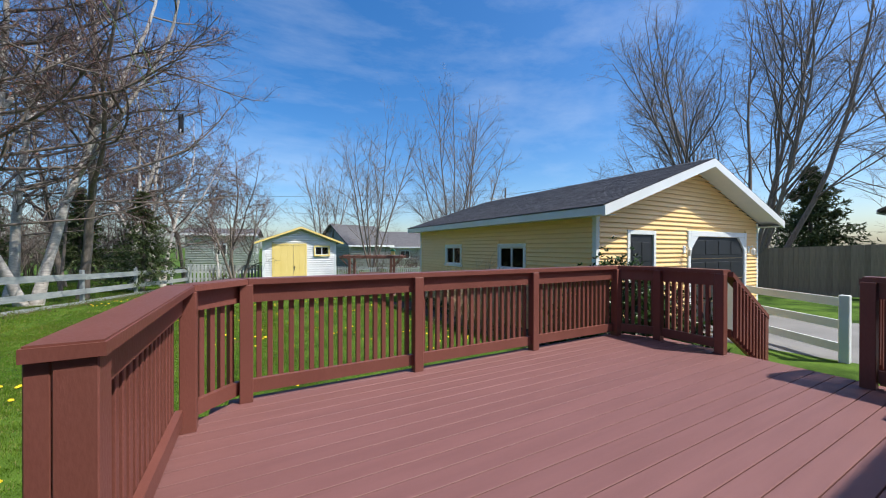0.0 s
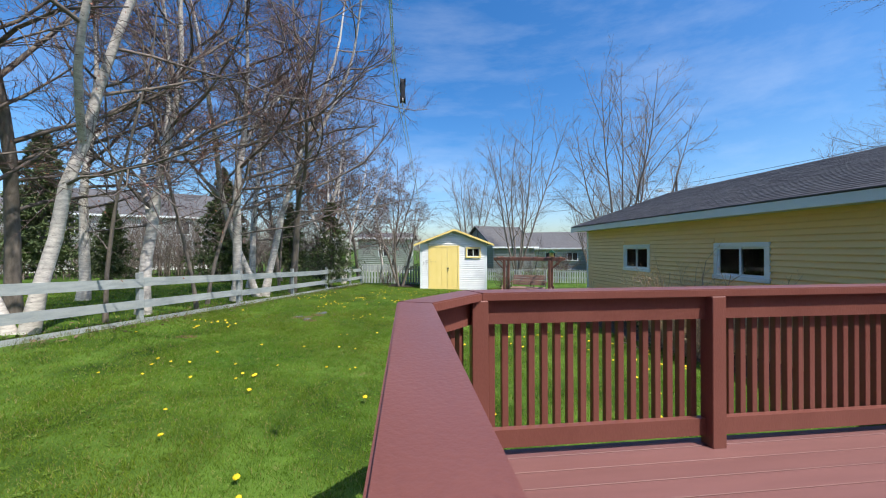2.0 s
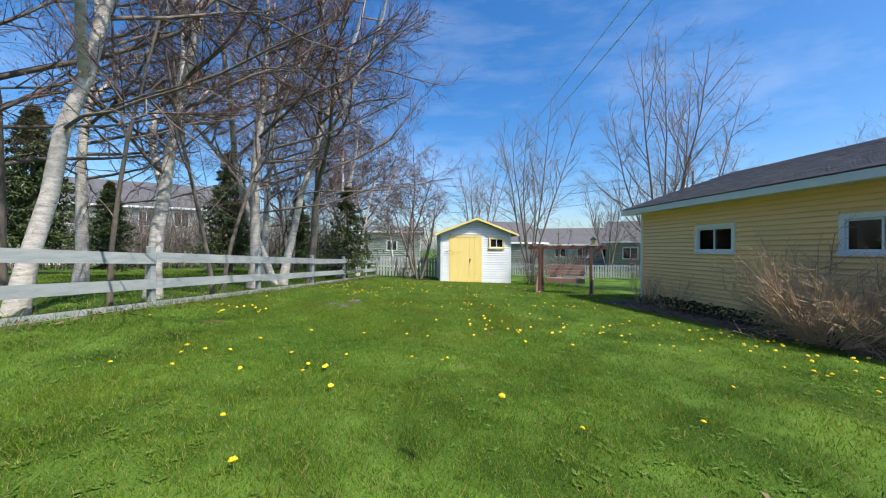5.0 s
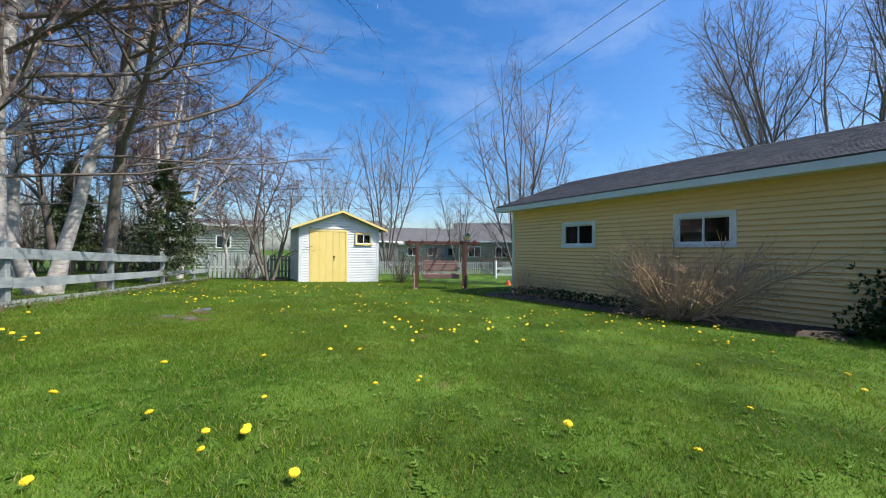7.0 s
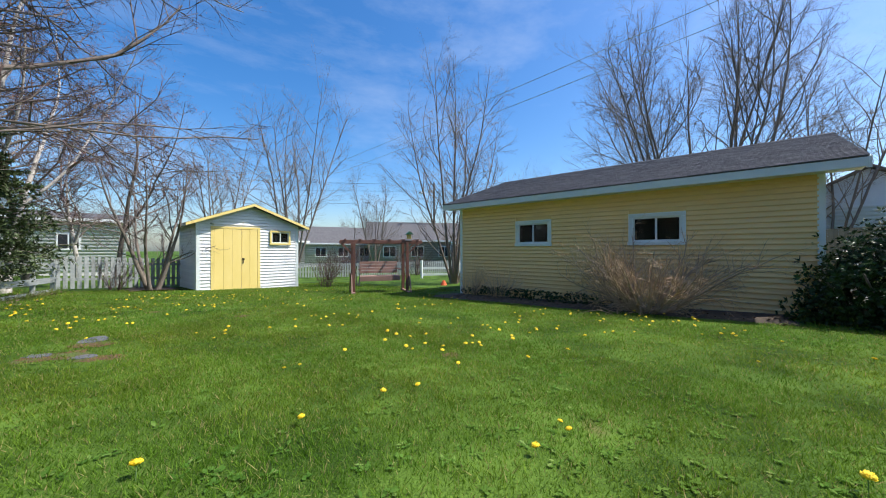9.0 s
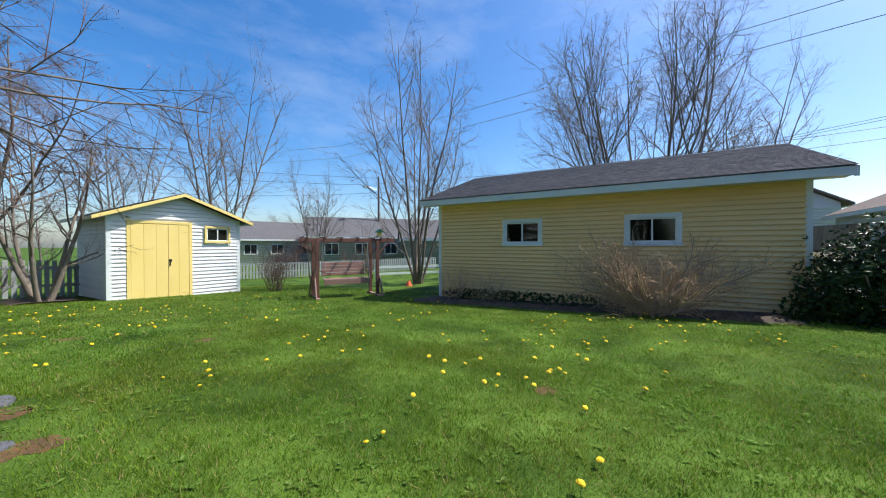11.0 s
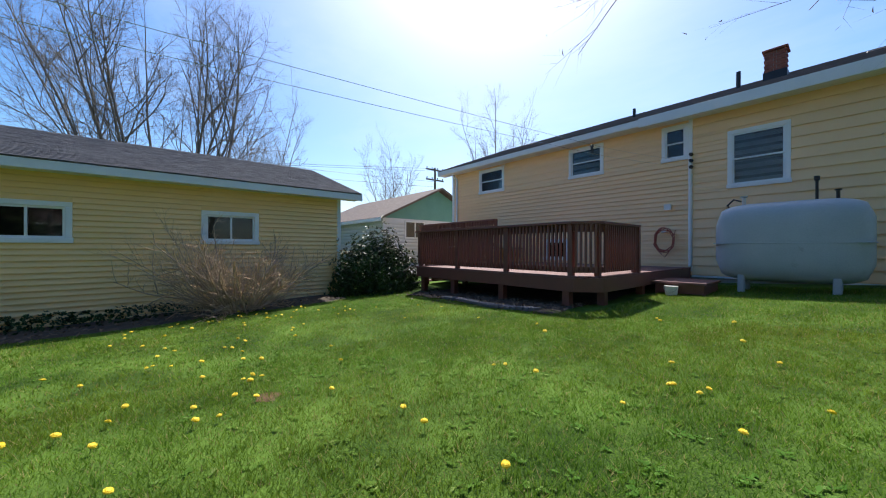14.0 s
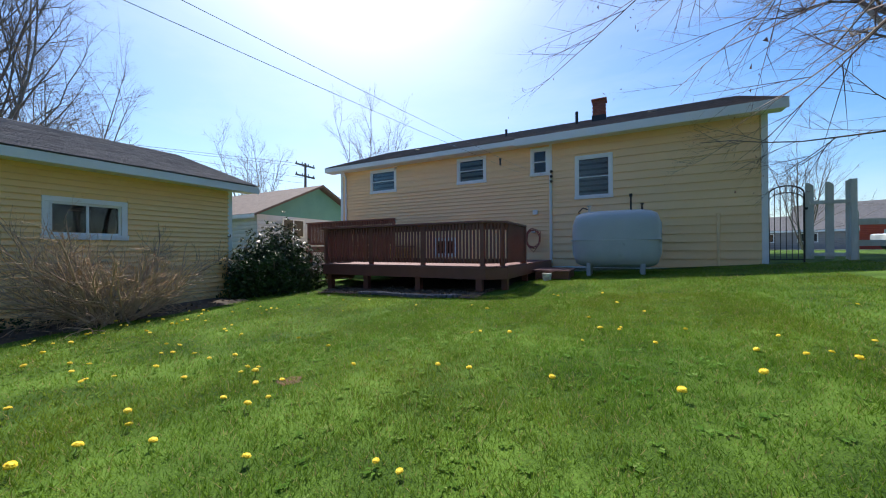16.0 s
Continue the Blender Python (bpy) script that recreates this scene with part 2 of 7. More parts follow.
def tube(bm, pts, radii, sides=8):
    pts = [Vector(p) for p in pts]
    if not isinstance(radii, (list, tuple)):
        radii = [radii] * len(pts)
    rings = []
    for i, p in enumerate(pts):
        d = (pts[min(i + 1, len(pts) - 1)] - pts[max(i - 1, 0)]).normalized()
        a = d.orthogonal().normalized() if abs(d.z) > 0.98 or i == 0 and abs(d.z) > 0.98 else d.cross(Vector((0, 0, 1))).normalized()
        b = d.cross(a)
        rings.append([bm.verts.new(p + radii[i] * (math.cos(k * math.tau / sides) * a + math.sin(k * math.tau / sides) * b)) for k in range(sides)])
    for r, q in zip(rings, rings[1:]):
        for k in range(sides):
            bm.faces.new((r[k], r[(k + 1) % sides], q[(k + 1) % sides], q[k]))
    bm.faces.new(rings[0][::-1])
    bm.faces.new(rings[-1])


def mesh_of(name, bm, material, smooth=False):
    bmesh.ops.recalc_face_normals(bm, faces=bm.faces)
    me = bpy.data.meshes.new(name)
    bm.to_mesh(me)
    bm.free()
    me.materials.append(material)
    if smooth:
        for p in me.polygons:
            p.use_smooth = True
    return me


def part(name, bm, material, parent, label="", smooth=False):
    ob = new(name, mesh_of(name, bm, material, smooth))
    if parent is not None:
        ob.parent = parent
    if label:
        ob["label"] = label
    return ob


def box_part(name, dims, material, parent, label="", bevel=0.0, m=None):
    bm = bmesh.new()
    box(bm, *dims, bevel=bevel)
    ob = part(name, bm, material, parent, label)
    if m is not None:
        ob.matrix_basis = m
    return ob


def thing(name, m=None, label="", category="", group="", kind=""):
    ob = new(name)
    ob.empty_display_size = 0.2
    if m is not None:
        ob.matrix_basis = m
    return tagged(ob, label, category, group, kind)


def raw_mesh(name, verts, faces, material, parent=None, smooth=False):
    """A mesh from numpy arrays; all faces have the same number of corners."""
    me = bpy.data.meshes.new(name)
    verts, faces = np.asarray(verts, dtype=np.float32), np.asarray(faces, dtype=np.int32)
    k = faces.shape[1]
    me.vertices.add(len(verts))
    me.vertices.foreach_set("co", verts.ravel())
    me.loops.add(faces.size)
    me.loops.foreach_set("vertex_index", faces.ravel())
    me.polygons.add(len(faces))
    me.polygons.foreach_set("loop_start", np.arange(0, faces.size, k, dtype=np.int32))
    if smooth:
        me.polygons.foreach_set("use_smooth", np.ones(len(faces), dtype=bool))
    me.update(calc_edges=True)
    me.materials.append(material)
    ob = new(name, me)
    if parent is not None:
        ob.parent = parent
    return ob


def ground_z(x, y):
    """The lie of the land: it falls gently to the back and rises to the house's gate side."""
    x, y = np.clip(x, -7.5, 12.0), np.clip(y, -1.5, 28.0)
    z = 0.545 - 0.0438 * x - 0.0306 * y + 0.00326 * x * x - 0.00093 * x * y + 0.00014 * y * y - 0.000075 * x * x * y + 0.000035 * x * y * y
    return z + 0.004 * np.sin(1.3 * x + 0.4 * y) + 0.004 * np.sin(0.9 * y - 0.7 * x)


# ---- ground ----
def stretch_axis(lo, hi, step, far):
    near = list(np.arange(lo, hi + 1e-6, step))
    out, d = [], step
    x = hi
    while x < far:
        d *= 1.35
        x += d
        out.append(x)
    left, d, x = [], step, lo
    while x > -far:
        d *= 1.35
        x -= d
        left.append(x)
    return np.array(left[::-1] + near + out)


gx, gy = stretch_axis(-8, 14, 0.25, 900), stretch_axis(-3, 28, 0.25, 900)
GX, GY = np.meshgrid(gx, gy, indexing="ij")
GZ = ground_z(GX, GY)
nx, ny = len(gx), len(gy)
idx = np.arange(nx * ny).reshape(nx, ny)
quads = np.stack([idx[:-1, :-1], idx[1:, :-1], idx[1:, 1:], idx[:-1, 1:]], -1).reshape(-1, 4)


def lawn_material():
    m = mat("lawn_turf", (0.018, 0.044, 0.005), (0.105, 0.185, 0.028), 0.9, 1.3, 110, 0.9, rand=0, spec=0.1, spread=(0.40, 0.60), stain=((0.15, 0.115, 0.055), 1.3, 0.66))
    return m


M["lawn"] = lawn_material()
ground = raw_mesh("ground", np.stack([GX, GY, GZ], -1).reshape(-1, 3), quads, M["lawn"], smooth=True)
tagged(ground, "green spring lawn with worn brown patches", "lawn", kind="structure")


# ---- siding, windows, roofs ----
def siding(parent, m, spans, z0, z1, pitch, material, holes=(), proud=0.030, slot=0.013):
    """Lap siding boards on a wall: local x along the wall, y outwards, z up. spans(z) gives the ends at a height."""
    count = int(math.ceil((z1 - z0) / pitch))
    for i in range(count):
        a, b = z0 + i * pitch, min(z0 + (i + 1) * pitch, z1)
        lo0, hi0 = spans(a)
        lo1, hi1 = spans(b)
        if hi0 - lo0 < 0.03:
            continue
        cuts = sorted((h[0], h[1]) for h in holes if h[2] < b - 0.005 and h[3] > a + 0.005)
        ends, x = [], lo0
        for c0, c1 in cuts:
            ends.append((x, c0))
            x = c1
        ends.append((x, hi0))
        course = a
        for k, (p, q) in enumerate(ends):
            a = course
            if q - p < 0.02 or b - a < slot + 0.03:
                continue
            tp = lo1 if k == 0 else p
            tq = hi1 if k == len(ends) - 1 else q
            if tq < tp:
                tp = tq = (tp + tq) / 2
            bm = bmesh.new()
            lip, a = 0.012, a + slot
            prof = [(p, 0.0, a), (q, 0.0, a), (p, proud, a), (q, proud, a), (p, proud, a + lip), (q, proud, a + lip), (tp, 0.003, b), (tq, 0.003, b), (tp, 0, b), (tq, 0, b)]
            v = [bm.verts.new(c) for c in prof]
            for f in ((0, 1, 3, 2), (2, 3, 5, 4), (4, 5, 7, 6), (6, 7, 9, 8), (0, 2, 4, 6, 8), (1, 9, 7, 5, 3)):
                try:
                    bm.faces.new([v[j] for j in f])
                except ValueError:
                    pass
            ob = part("siding_board", bm, material, parent)
            ob.matrix_basis = m


def window(name, m, w, h, parent=None, panes="side", trim_w=0.09, blind=False, depth=0.22, trim=None):
    """A trimmed window; local x along the wall, y outwards, z up, origin at its lower left outer corner."""
    trim = trim or M["trim"]
    win = thing(name, m, kind="structure", category="window", label="white-framed %s window in the siding" % ("sliding" if panes == "side" else "double-hung"))
    t = trim_w
    for nm, d in (("window_trim", (0, w, 0.0, 0.035, h - t, h)), ("window_sill", (-0.015, w + 0.015, 0.0, 0.05, 0, t)), ("window_trim", (0, t, 0.0, 0.033, t, h - t)), ("window_trim", (w - t, w, 0.0, 0.033, t, h - t))):
        box_part(nm, d, trim, win, bevel=0.005)
    iw, ih = w - 2 * t, h - 2 * t
    fr = 0.035
    if panes == "side":
        cells = [(t, t + iw / 2 + fr / 2, t, t + ih, 0.012), (t + iw / 2 - fr / 2, t + iw, t, t + ih, -0.006)]
    else:
        cells = [(t, t + iw, t + ih / 2 - fr / 2, t + ih, 0.012), (t, t + iw, t, t + ih / 2 + fr / 2, -0.006)]
    for x0, x1, z0, z1, yy in cells:
        bm = bmesh.new()
        box(bm, x0, x0 + fr, yy - 0.03, yy, z0, z1)
        box(bm, x1 - fr, x1, yy - 0.03, yy, z0, z1)
        box(bm, x0 + fr, x1 - fr, yy - 0.03, yy - 0.001, z0, z0 + fr)
        box(bm, x0 + fr, x1 - fr, yy - 0.03, yy - 0.001, z1 - fr, z1)
        part("sash_frame", bm, M["trim"], win)
        g = box_part("pane", (x0 + fr, x1 - fr, yy - 0.018, yy - 0.013, z0 + fr, z1 - fr), GLASS, win)
        g.visible_shadow = False
    # shallow box behind the glass, coloured near-black for the shade of an unlit room
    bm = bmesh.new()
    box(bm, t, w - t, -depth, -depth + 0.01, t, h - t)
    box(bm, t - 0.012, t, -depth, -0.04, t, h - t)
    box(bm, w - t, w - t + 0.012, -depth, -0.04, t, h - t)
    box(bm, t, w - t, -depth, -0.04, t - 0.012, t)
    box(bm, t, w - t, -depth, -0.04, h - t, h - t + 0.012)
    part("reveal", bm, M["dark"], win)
    if blind:
        n = max(3, int(ih / 0.16))
        for i in range(n):
            z = t + 0.02 + i * ih / n
            box_part("blind_slat", (t + 0.02, w - t - 0.02, -0.09, -0.082, z, z + ih / n * 0.62), M["curtain"], win)
    if parent is not None:
        win.parent = parent
    return win


def roof_plane(parent, corner, along, up, length, run, material, row=0.14, tab=0.30, seed=1):
    """Shingle tabs on one slope, one joined part. corner: lower end; along and up: unit vectors."""
    rng = np.random.default_rng(seed)
    corner, along, up = np.array(corner), np.array(along), np.array(up)
    nrm = np.cross(along, up)
    if nrm[2] < 0:
        nrm = -nrm
    V, F = [], []
    rows = int(math.ceil(run / row))
    for r in range(rows):
        x, s0 = 0.0, r * row
        s1 = min(s0 + row * 1.25, run)
        off = rng.uniform(0, tab)
        x = -off
        while x < length:
            a, b = max(0, x) + 0.003, min(length, x + tab) - 0.003
            x += tab
            if b - a < 0.02:
                continue
            drop = rng.uniform(-0.006, 0.006)
            lift = rng.uniform(0.011, 0.016)
            base = len(V)
            for (u, v, n) in ((a, s0 + drop, 0.0), (b, s0 + drop, 0.0), (a, s0 + drop, lift), (b, s0 + drop, lift), (a, s1, 0.004), (b, s1, 0.004)):
                V.append(corner + along * u + up * v + nrm * n)
            F += [(base, base + 1, base + 3, base + 2), (base + 2, base + 3, base + 5, base + 4)]
    ob = raw_mesh("shingles", V, F, material, parent)
    tagged(ob, kind="stuff")
    return ob


def wall_box(name, dims, material, parent):
    return box_part(name, dims, material, parent)


def local_wall(origin, along):
    """A wall's frame: x along the wall, y outwards to its right-hand side turned, z up."""
    a = Vector(along).normalized()
    out = a.cross(Vector((0, 0, 1)))
    return Matrix(((a.x, out.x, 0, origin[0]), (a.y, out.y, 0, origin[1]), (0, 0, 1, origin[2]), (0, 0, 0, 1)))


def gable_solid(bm, x0, x1, y0, y1, z0, z1, zr, ridge="y"):
    """A gabled body as one closed solid."""
    if ridge == "y":
        xm = (x0 + x1) / 2
        a = [(x0, z0), (x1, z0), (x1, z1), (xm, zr), (x0, z1)]
        f = [bm.verts.new((p, y0, q)) for p, q in a]
        b = [bm.verts.new((p, y1, q)) for p, q in a]
    else:
        ym = (y0 + y1) / 2
        a = [(y0, z0), (y1, z0), (y1, z1), (ym, zr), (y0, z1)]
        f = [bm.verts.new((x0, p, q)) for p, q in a]
        b = [bm.verts.new((x1, p, q)) for p, q in a]
    bm.faces.new(f)
    bm.faces.new(b[::-1])
    for i in range(5):
        j = (i + 1) % 5
        bm.faces.new((f[i], b[i], b[j], f[j]))


# ---- garage ----
def build_garage():
    g = thing("garage", pose(0, 0, 0), "yellow vinyl-sided garage with grey shingle roof", "garage")
    X0, X1, Y0, Y1, ZT = 6.8, 13.7, 5.9, 14.1, 2.80
    XM, ZR = (X0 + X1) / 2, 4.02
    # shell walls with openings
    t = 0.12
    holes_w = [(7.9, 9.02, 1.47, 2.2), (10.93, 12.03, 1.47, 2.2)]
    ys = [Y0, 7.99, 8.93, 11.02, 11.94, Y1]
    for i in range(5):
        if i in (1, 3):
            box_part("wall_panel", (X0 + 0.001, X0 + t, ys[i], ys[i + 1], -0.3, 1.56), M["garage"], g)
            box_part("wall_panel", (X0 + 0.001, X0 + t, ys[i], ys[i + 1], 2.11, ZT), M["garage"], g)
        else:
            box_part("wall_panel", (X0 + 0.001, X0 + t, ys[i], ys[i + 1], -0.3, ZT), M["garage"], g)
    box_part("wall", (X1 - t, X1, Y0, Y1, -0.3, ZT), M["garage"], g)
    for yy, nm in ((Y0 + 0.001, "s"), (Y1 - t, "n")):
        bm = bmesh.new()
        gable_solid(bm, X0 + t, X1 - t, yy, yy + t - 0.002, -0.3, ZT, ZR - 0.06)
        part("gable_wall", bm, M["garage"], g)
    # siding
    mw = local_wall((X0, Y1, 0), (0, -1, 0))
    siding(g, mw, lambda z: (0.06, Y1 - Y0 - 0.06), 0.0, ZT - 0.02, 0.104, M["garage"], [(Y1 - h[1], Y1 - h[0], h[2], h[3]) for h in holes_w])
    ms = local_wall((X0, Y0, 0), (1, 0, 0))
    W = X1 - X0
    slope = (ZR - ZT) / (W / 2)
    def span(z):
        c = max(0.0, (z - ZT) / slope)
        return (0.06 + c, W - 0.06 - c)
    siding(g, ms, span, 0.0, ZR - 0.05, 0.104, M["garage"], [(0.93, 1.93, -1, 2.47), (3.2, 6.15, -1, 2.53)])
    mn = local_wall((X1, Y1, 0), (-1, 0, 0))
    siding(g, mn, span, 0.0, ZR - 0.05, 0.104, M["garage"])
    for x, y in ((X0, Y0), (X0, Y1), (X1, Y0), (X1, Y1)):
        bm = bmesh.new()
        sx, sy = (-1 if x == X0 else 1), (-1 if y == Y0 else 1)
        box(bm, min(x, x + sx * 0.022), max(x, x + sx * 0.022), min(y + sy * 0.022, y - sy * 0.08), max(y + sy * 0.022, y - sy * 0.08), -0.1, ZT)
        box(bm, min(x, x - sx * 0.08), max(x, x - sx * 0.08), min(y, y + sy * 0.022), max(y, y + sy * 0.022), -0.1, ZT)
        part("corner_trim", bm, M["trim"], g)
    # roof
    OV, GO = 0.38, 0.46
    ex0, ex1 = X0 - OV, X1 + OV
    ze = 2.86
    sl = (4.16 - ze) / (XM - ex0)
    th = 0.05
    for sgn, e in ((1, ex0), (-1, ex1)):
        bm = bmesh.new()
        v = [bm.verts.new(c) for c in ((e, Y0 - GO, ze - th), (XM, Y0 - GO, 4.16 - th), (XM, Y1 + GO, 4.16 - th), (e, Y1 + GO, ze - th), (e, Y0 - GO, ze), (XM, Y0 - GO, 4.16), (XM, Y1 + GO, 4.16), (e, Y1 + GO, ze))]
        for f in ((0, 1, 2, 3), (4, 5, 6, 7), (0, 1, 5, 4), (3, 2, 6, 7), (0, 3, 7, 4), (1, 2, 6, 5)):
            bm.faces.new([v[i] for i in f])
        part("roof_deck", bm, M["underlay"], g)
        run = math.hypot(XM - ex0, 4.16 - ze)
        up = Vector((sgn * (XM - ex0), 0, 4.16 - ze)).normalized()
        roof_plane(g, (e - sgn * 0.02, Y0 - GO - 0.02, ze + 0.003), (0, 1, 0), up, Y1 - Y0 + 2 * GO + 0.04, run + 0.02, M["shingle"], seed=3 + sgn)
        # fascia and soffit on the eave
        x0, x1 = sorted((e, e + sgn * 0.025))
        box_part("fascia", (x0 - 0.004, x1, Y0 - GO, Y1 + GO, ze - 0.17, ze - 0.012), M["mint"], g, bevel=0.004)
        x0, x1 = sorted((e + sgn * 0.025, e + sgn * OV))
        box_part("soffit", (x0, x1, Y0 - GO + 0.03, Y1 + GO - 0.03, ze - 0.16, ze - 0.145), M["soffit"], g)
        for yy, oy in ((Y0 - GO, -1), (Y1 + GO, 1)):
            bm = bmesh.new()
            y0, y1 = sorted((yy + oy * 0.028, yy - oy * 0.03))
            h = 0.19
            lo = [(e, ze - 0.004), (XM, 4.16 - 0.004), (XM, 4.16 - h), (e, ze - h)]
            a = [bm.verts.new((p, y0, q)) for p, q in lo]
            b = [bm.verts.new((p, y1, q)) for p, q in lo]
            bm.faces.new(a), bm.faces.new(b[::-1])
            for i in range(4):
                bm.faces.new((a[i], b[i], b[(i + 1) % 4], a[(i + 1) % 4]))
            part("rake_board", bm, M["mint"], g)
            bm = bmesh.new()
            ya, yb = sorted((yy - oy * 0.03, yy - oy * GO))
            lo = [(e + sgn * 0.03, ze - 0.15 + 0.03 * sl), (XM, 4.16 - 0.15), (XM, 4.16 - 0.138), (e + sgn * 0.03, ze - 0.138 + 0.03 * sl)]
            a = [bm.verts.new((p, ya, q)) for p, q in lo]
            b = [bm.verts.new((p, yb, q)) for p, q in lo]
            bm.faces.new(a), bm.faces.new(b[::-1])
            for i in range(4):
                bm.faces.new((a[i], b[i], b[(i + 1) % 4], a[(i + 1) % 4]))
            part("rake_soffit", bm, M["soffit"], g)
    # ridge cap
    for i in range(30):
        y = Y0 - GO + i * (Y1 - Y0 + 2 * GO) / 30
        bm = bmesh.new()
        dy = (Y1 - Y0 + 2 * GO) / 30 + 0.03
        v = [bm.verts.new(c) for c in ((XM - 0.14, y, 4.125), (XM, y, 4.185), (XM + 0.14, y, 4.125), (XM - 0.14, y + dy, 4.118), (XM, y + dy, 4.176), (XM + 0.14, y + dy, 4.118))]
        bm.faces.new((v[0], v[1], v[4], v[3])), bm.faces.new((v[1], v[2], v[5], v[4]))
        part("ridge_cap", bm, M["shingle"], g)
    return g


garage = build_garage()
for k, (y0, y1) in enumerate(((7.9, 9.02), (10.93, 12.03))):
    window("window_%d" % (k + 1), local_wall((6.8, y1, 1.47), (0, -1, 0)), y1 - y0, 0.73)


def garage_doors():
    d = thing("door_1", pose(7.73, 5.9, 0.22), "dark panelled side door with white frame", "door", kind="structure")
    for dims in ((0, 0.09, -0.04, 0.0, 0, 2.25), (0.91, 1.0, -0.04, 0, 0, 2.25), (0.09, 0.91, -0.04, 0, 2.16, 2.25)):
        box_part("door_frame", dims, M["trim"], d, bevel=0.005)
    leaf = box_part("door_leaf", (0.09, 0.91, -0.005, 0.03, 0.02, 2.16), M["garagedoor"], d)
    for i in range(2):
        for j, (z0, z1) in enumerate(((0.2, 0.75), (0.9, 1.45), (1.58, 2.0))):
            box_part("door_panel", (0.18 + i * 0.34, 0.46 + i * 0.34, -0.016, -0.004, z0, z1), M["garagedoor"], leaf, bevel=0.006)
    bm = bmesh.new()
    tube(bm, [(0.83, -0.005, 1.0), (0.83, -0.06, 1.0), (0.74, -0.06, 1.0)], 0.012)
    part("door_handle", bm, M["steel"], d)
    # sectional door with clipped corners
    o = thing("door_2", pose(10.0, 5.9, 0.18), "charcoal sectional garage door with white clipped frame", "garage door", kind="structure")
    w, h = 2.95, 2.33
    for dims in ((0, 0.12, -0.05, 0, 0, h), (w - 0.12, w, -0.05, 0, 0, h), (0.12, w - 0.12, -0.05, 0, h - 0.13, h)):
        box_part("door_frame", dims, M["trim"], o, bevel=0.006)
    for sx, x in ((1, 0.12), (-1, w - 0.12)):
        bm = bmesh.new()
        pts = [(x, h - 0.13), (x + sx * 0.34, h - 0.13), (x, h - 0.47)]
        a = [bm.verts.new((p, -0.048, q)) for p, q in pts]
        b = [bm.verts.new((p, -0.002, q)) for p, q in pts]
        bm.faces.new(a), bm.faces.new(b[::-1])
        for i in range(3):
            bm.faces.new((a[i], b[i], b[(i + 1) % 3], a[(i + 1) % 3]))
        part("corner_brace", bm, M["trim"], o)
    for i in range(4):
        z = 0.02 + i * 0.545
        sec = box_part("door_section", (0.12, w - 0.12, -0.004, 0.03, z, z + 0.535), M["garagedoor"], o)
        for k in range(4):
            x = 0.22 + k * 0.645
            box_part("door_panel", (x, x + 0.55, -0.014, -0.003, z + 0.09, z + 0.45), M["garagedoor"], sec, bevel=0.006)
    for x in (9.86, 13.1):
        l = thing("wall_lantern", pose(x, 5.88, 2.05), "small white outdoor lantern on the siding", "lamp", group="garage lanterns")
        box_part("back_plate", (-0.05, 0.05, -0.02, 0.015, -0.08, 0.1), M["trim"], l, bevel=0.005)
        bm = bmesh.new()
        tube(bm, [(0, -0.02, 0.05), (0, -0.1, 0.1), (0, -0.12, 0.04)], 0.01)
        part("bracket", bm, M["trim"], l)
        bm = bmesh.new()
        tube(bm, [(0, -0.12, -0.14), (0, -0.12, 0.0), (0, -0.12, 0.05)], [0.035, 0.055, 0.02], 6)
        part("shade", bm, M["plastic"], l)


garage_doors()


# ---- house ----
HY = -0.70


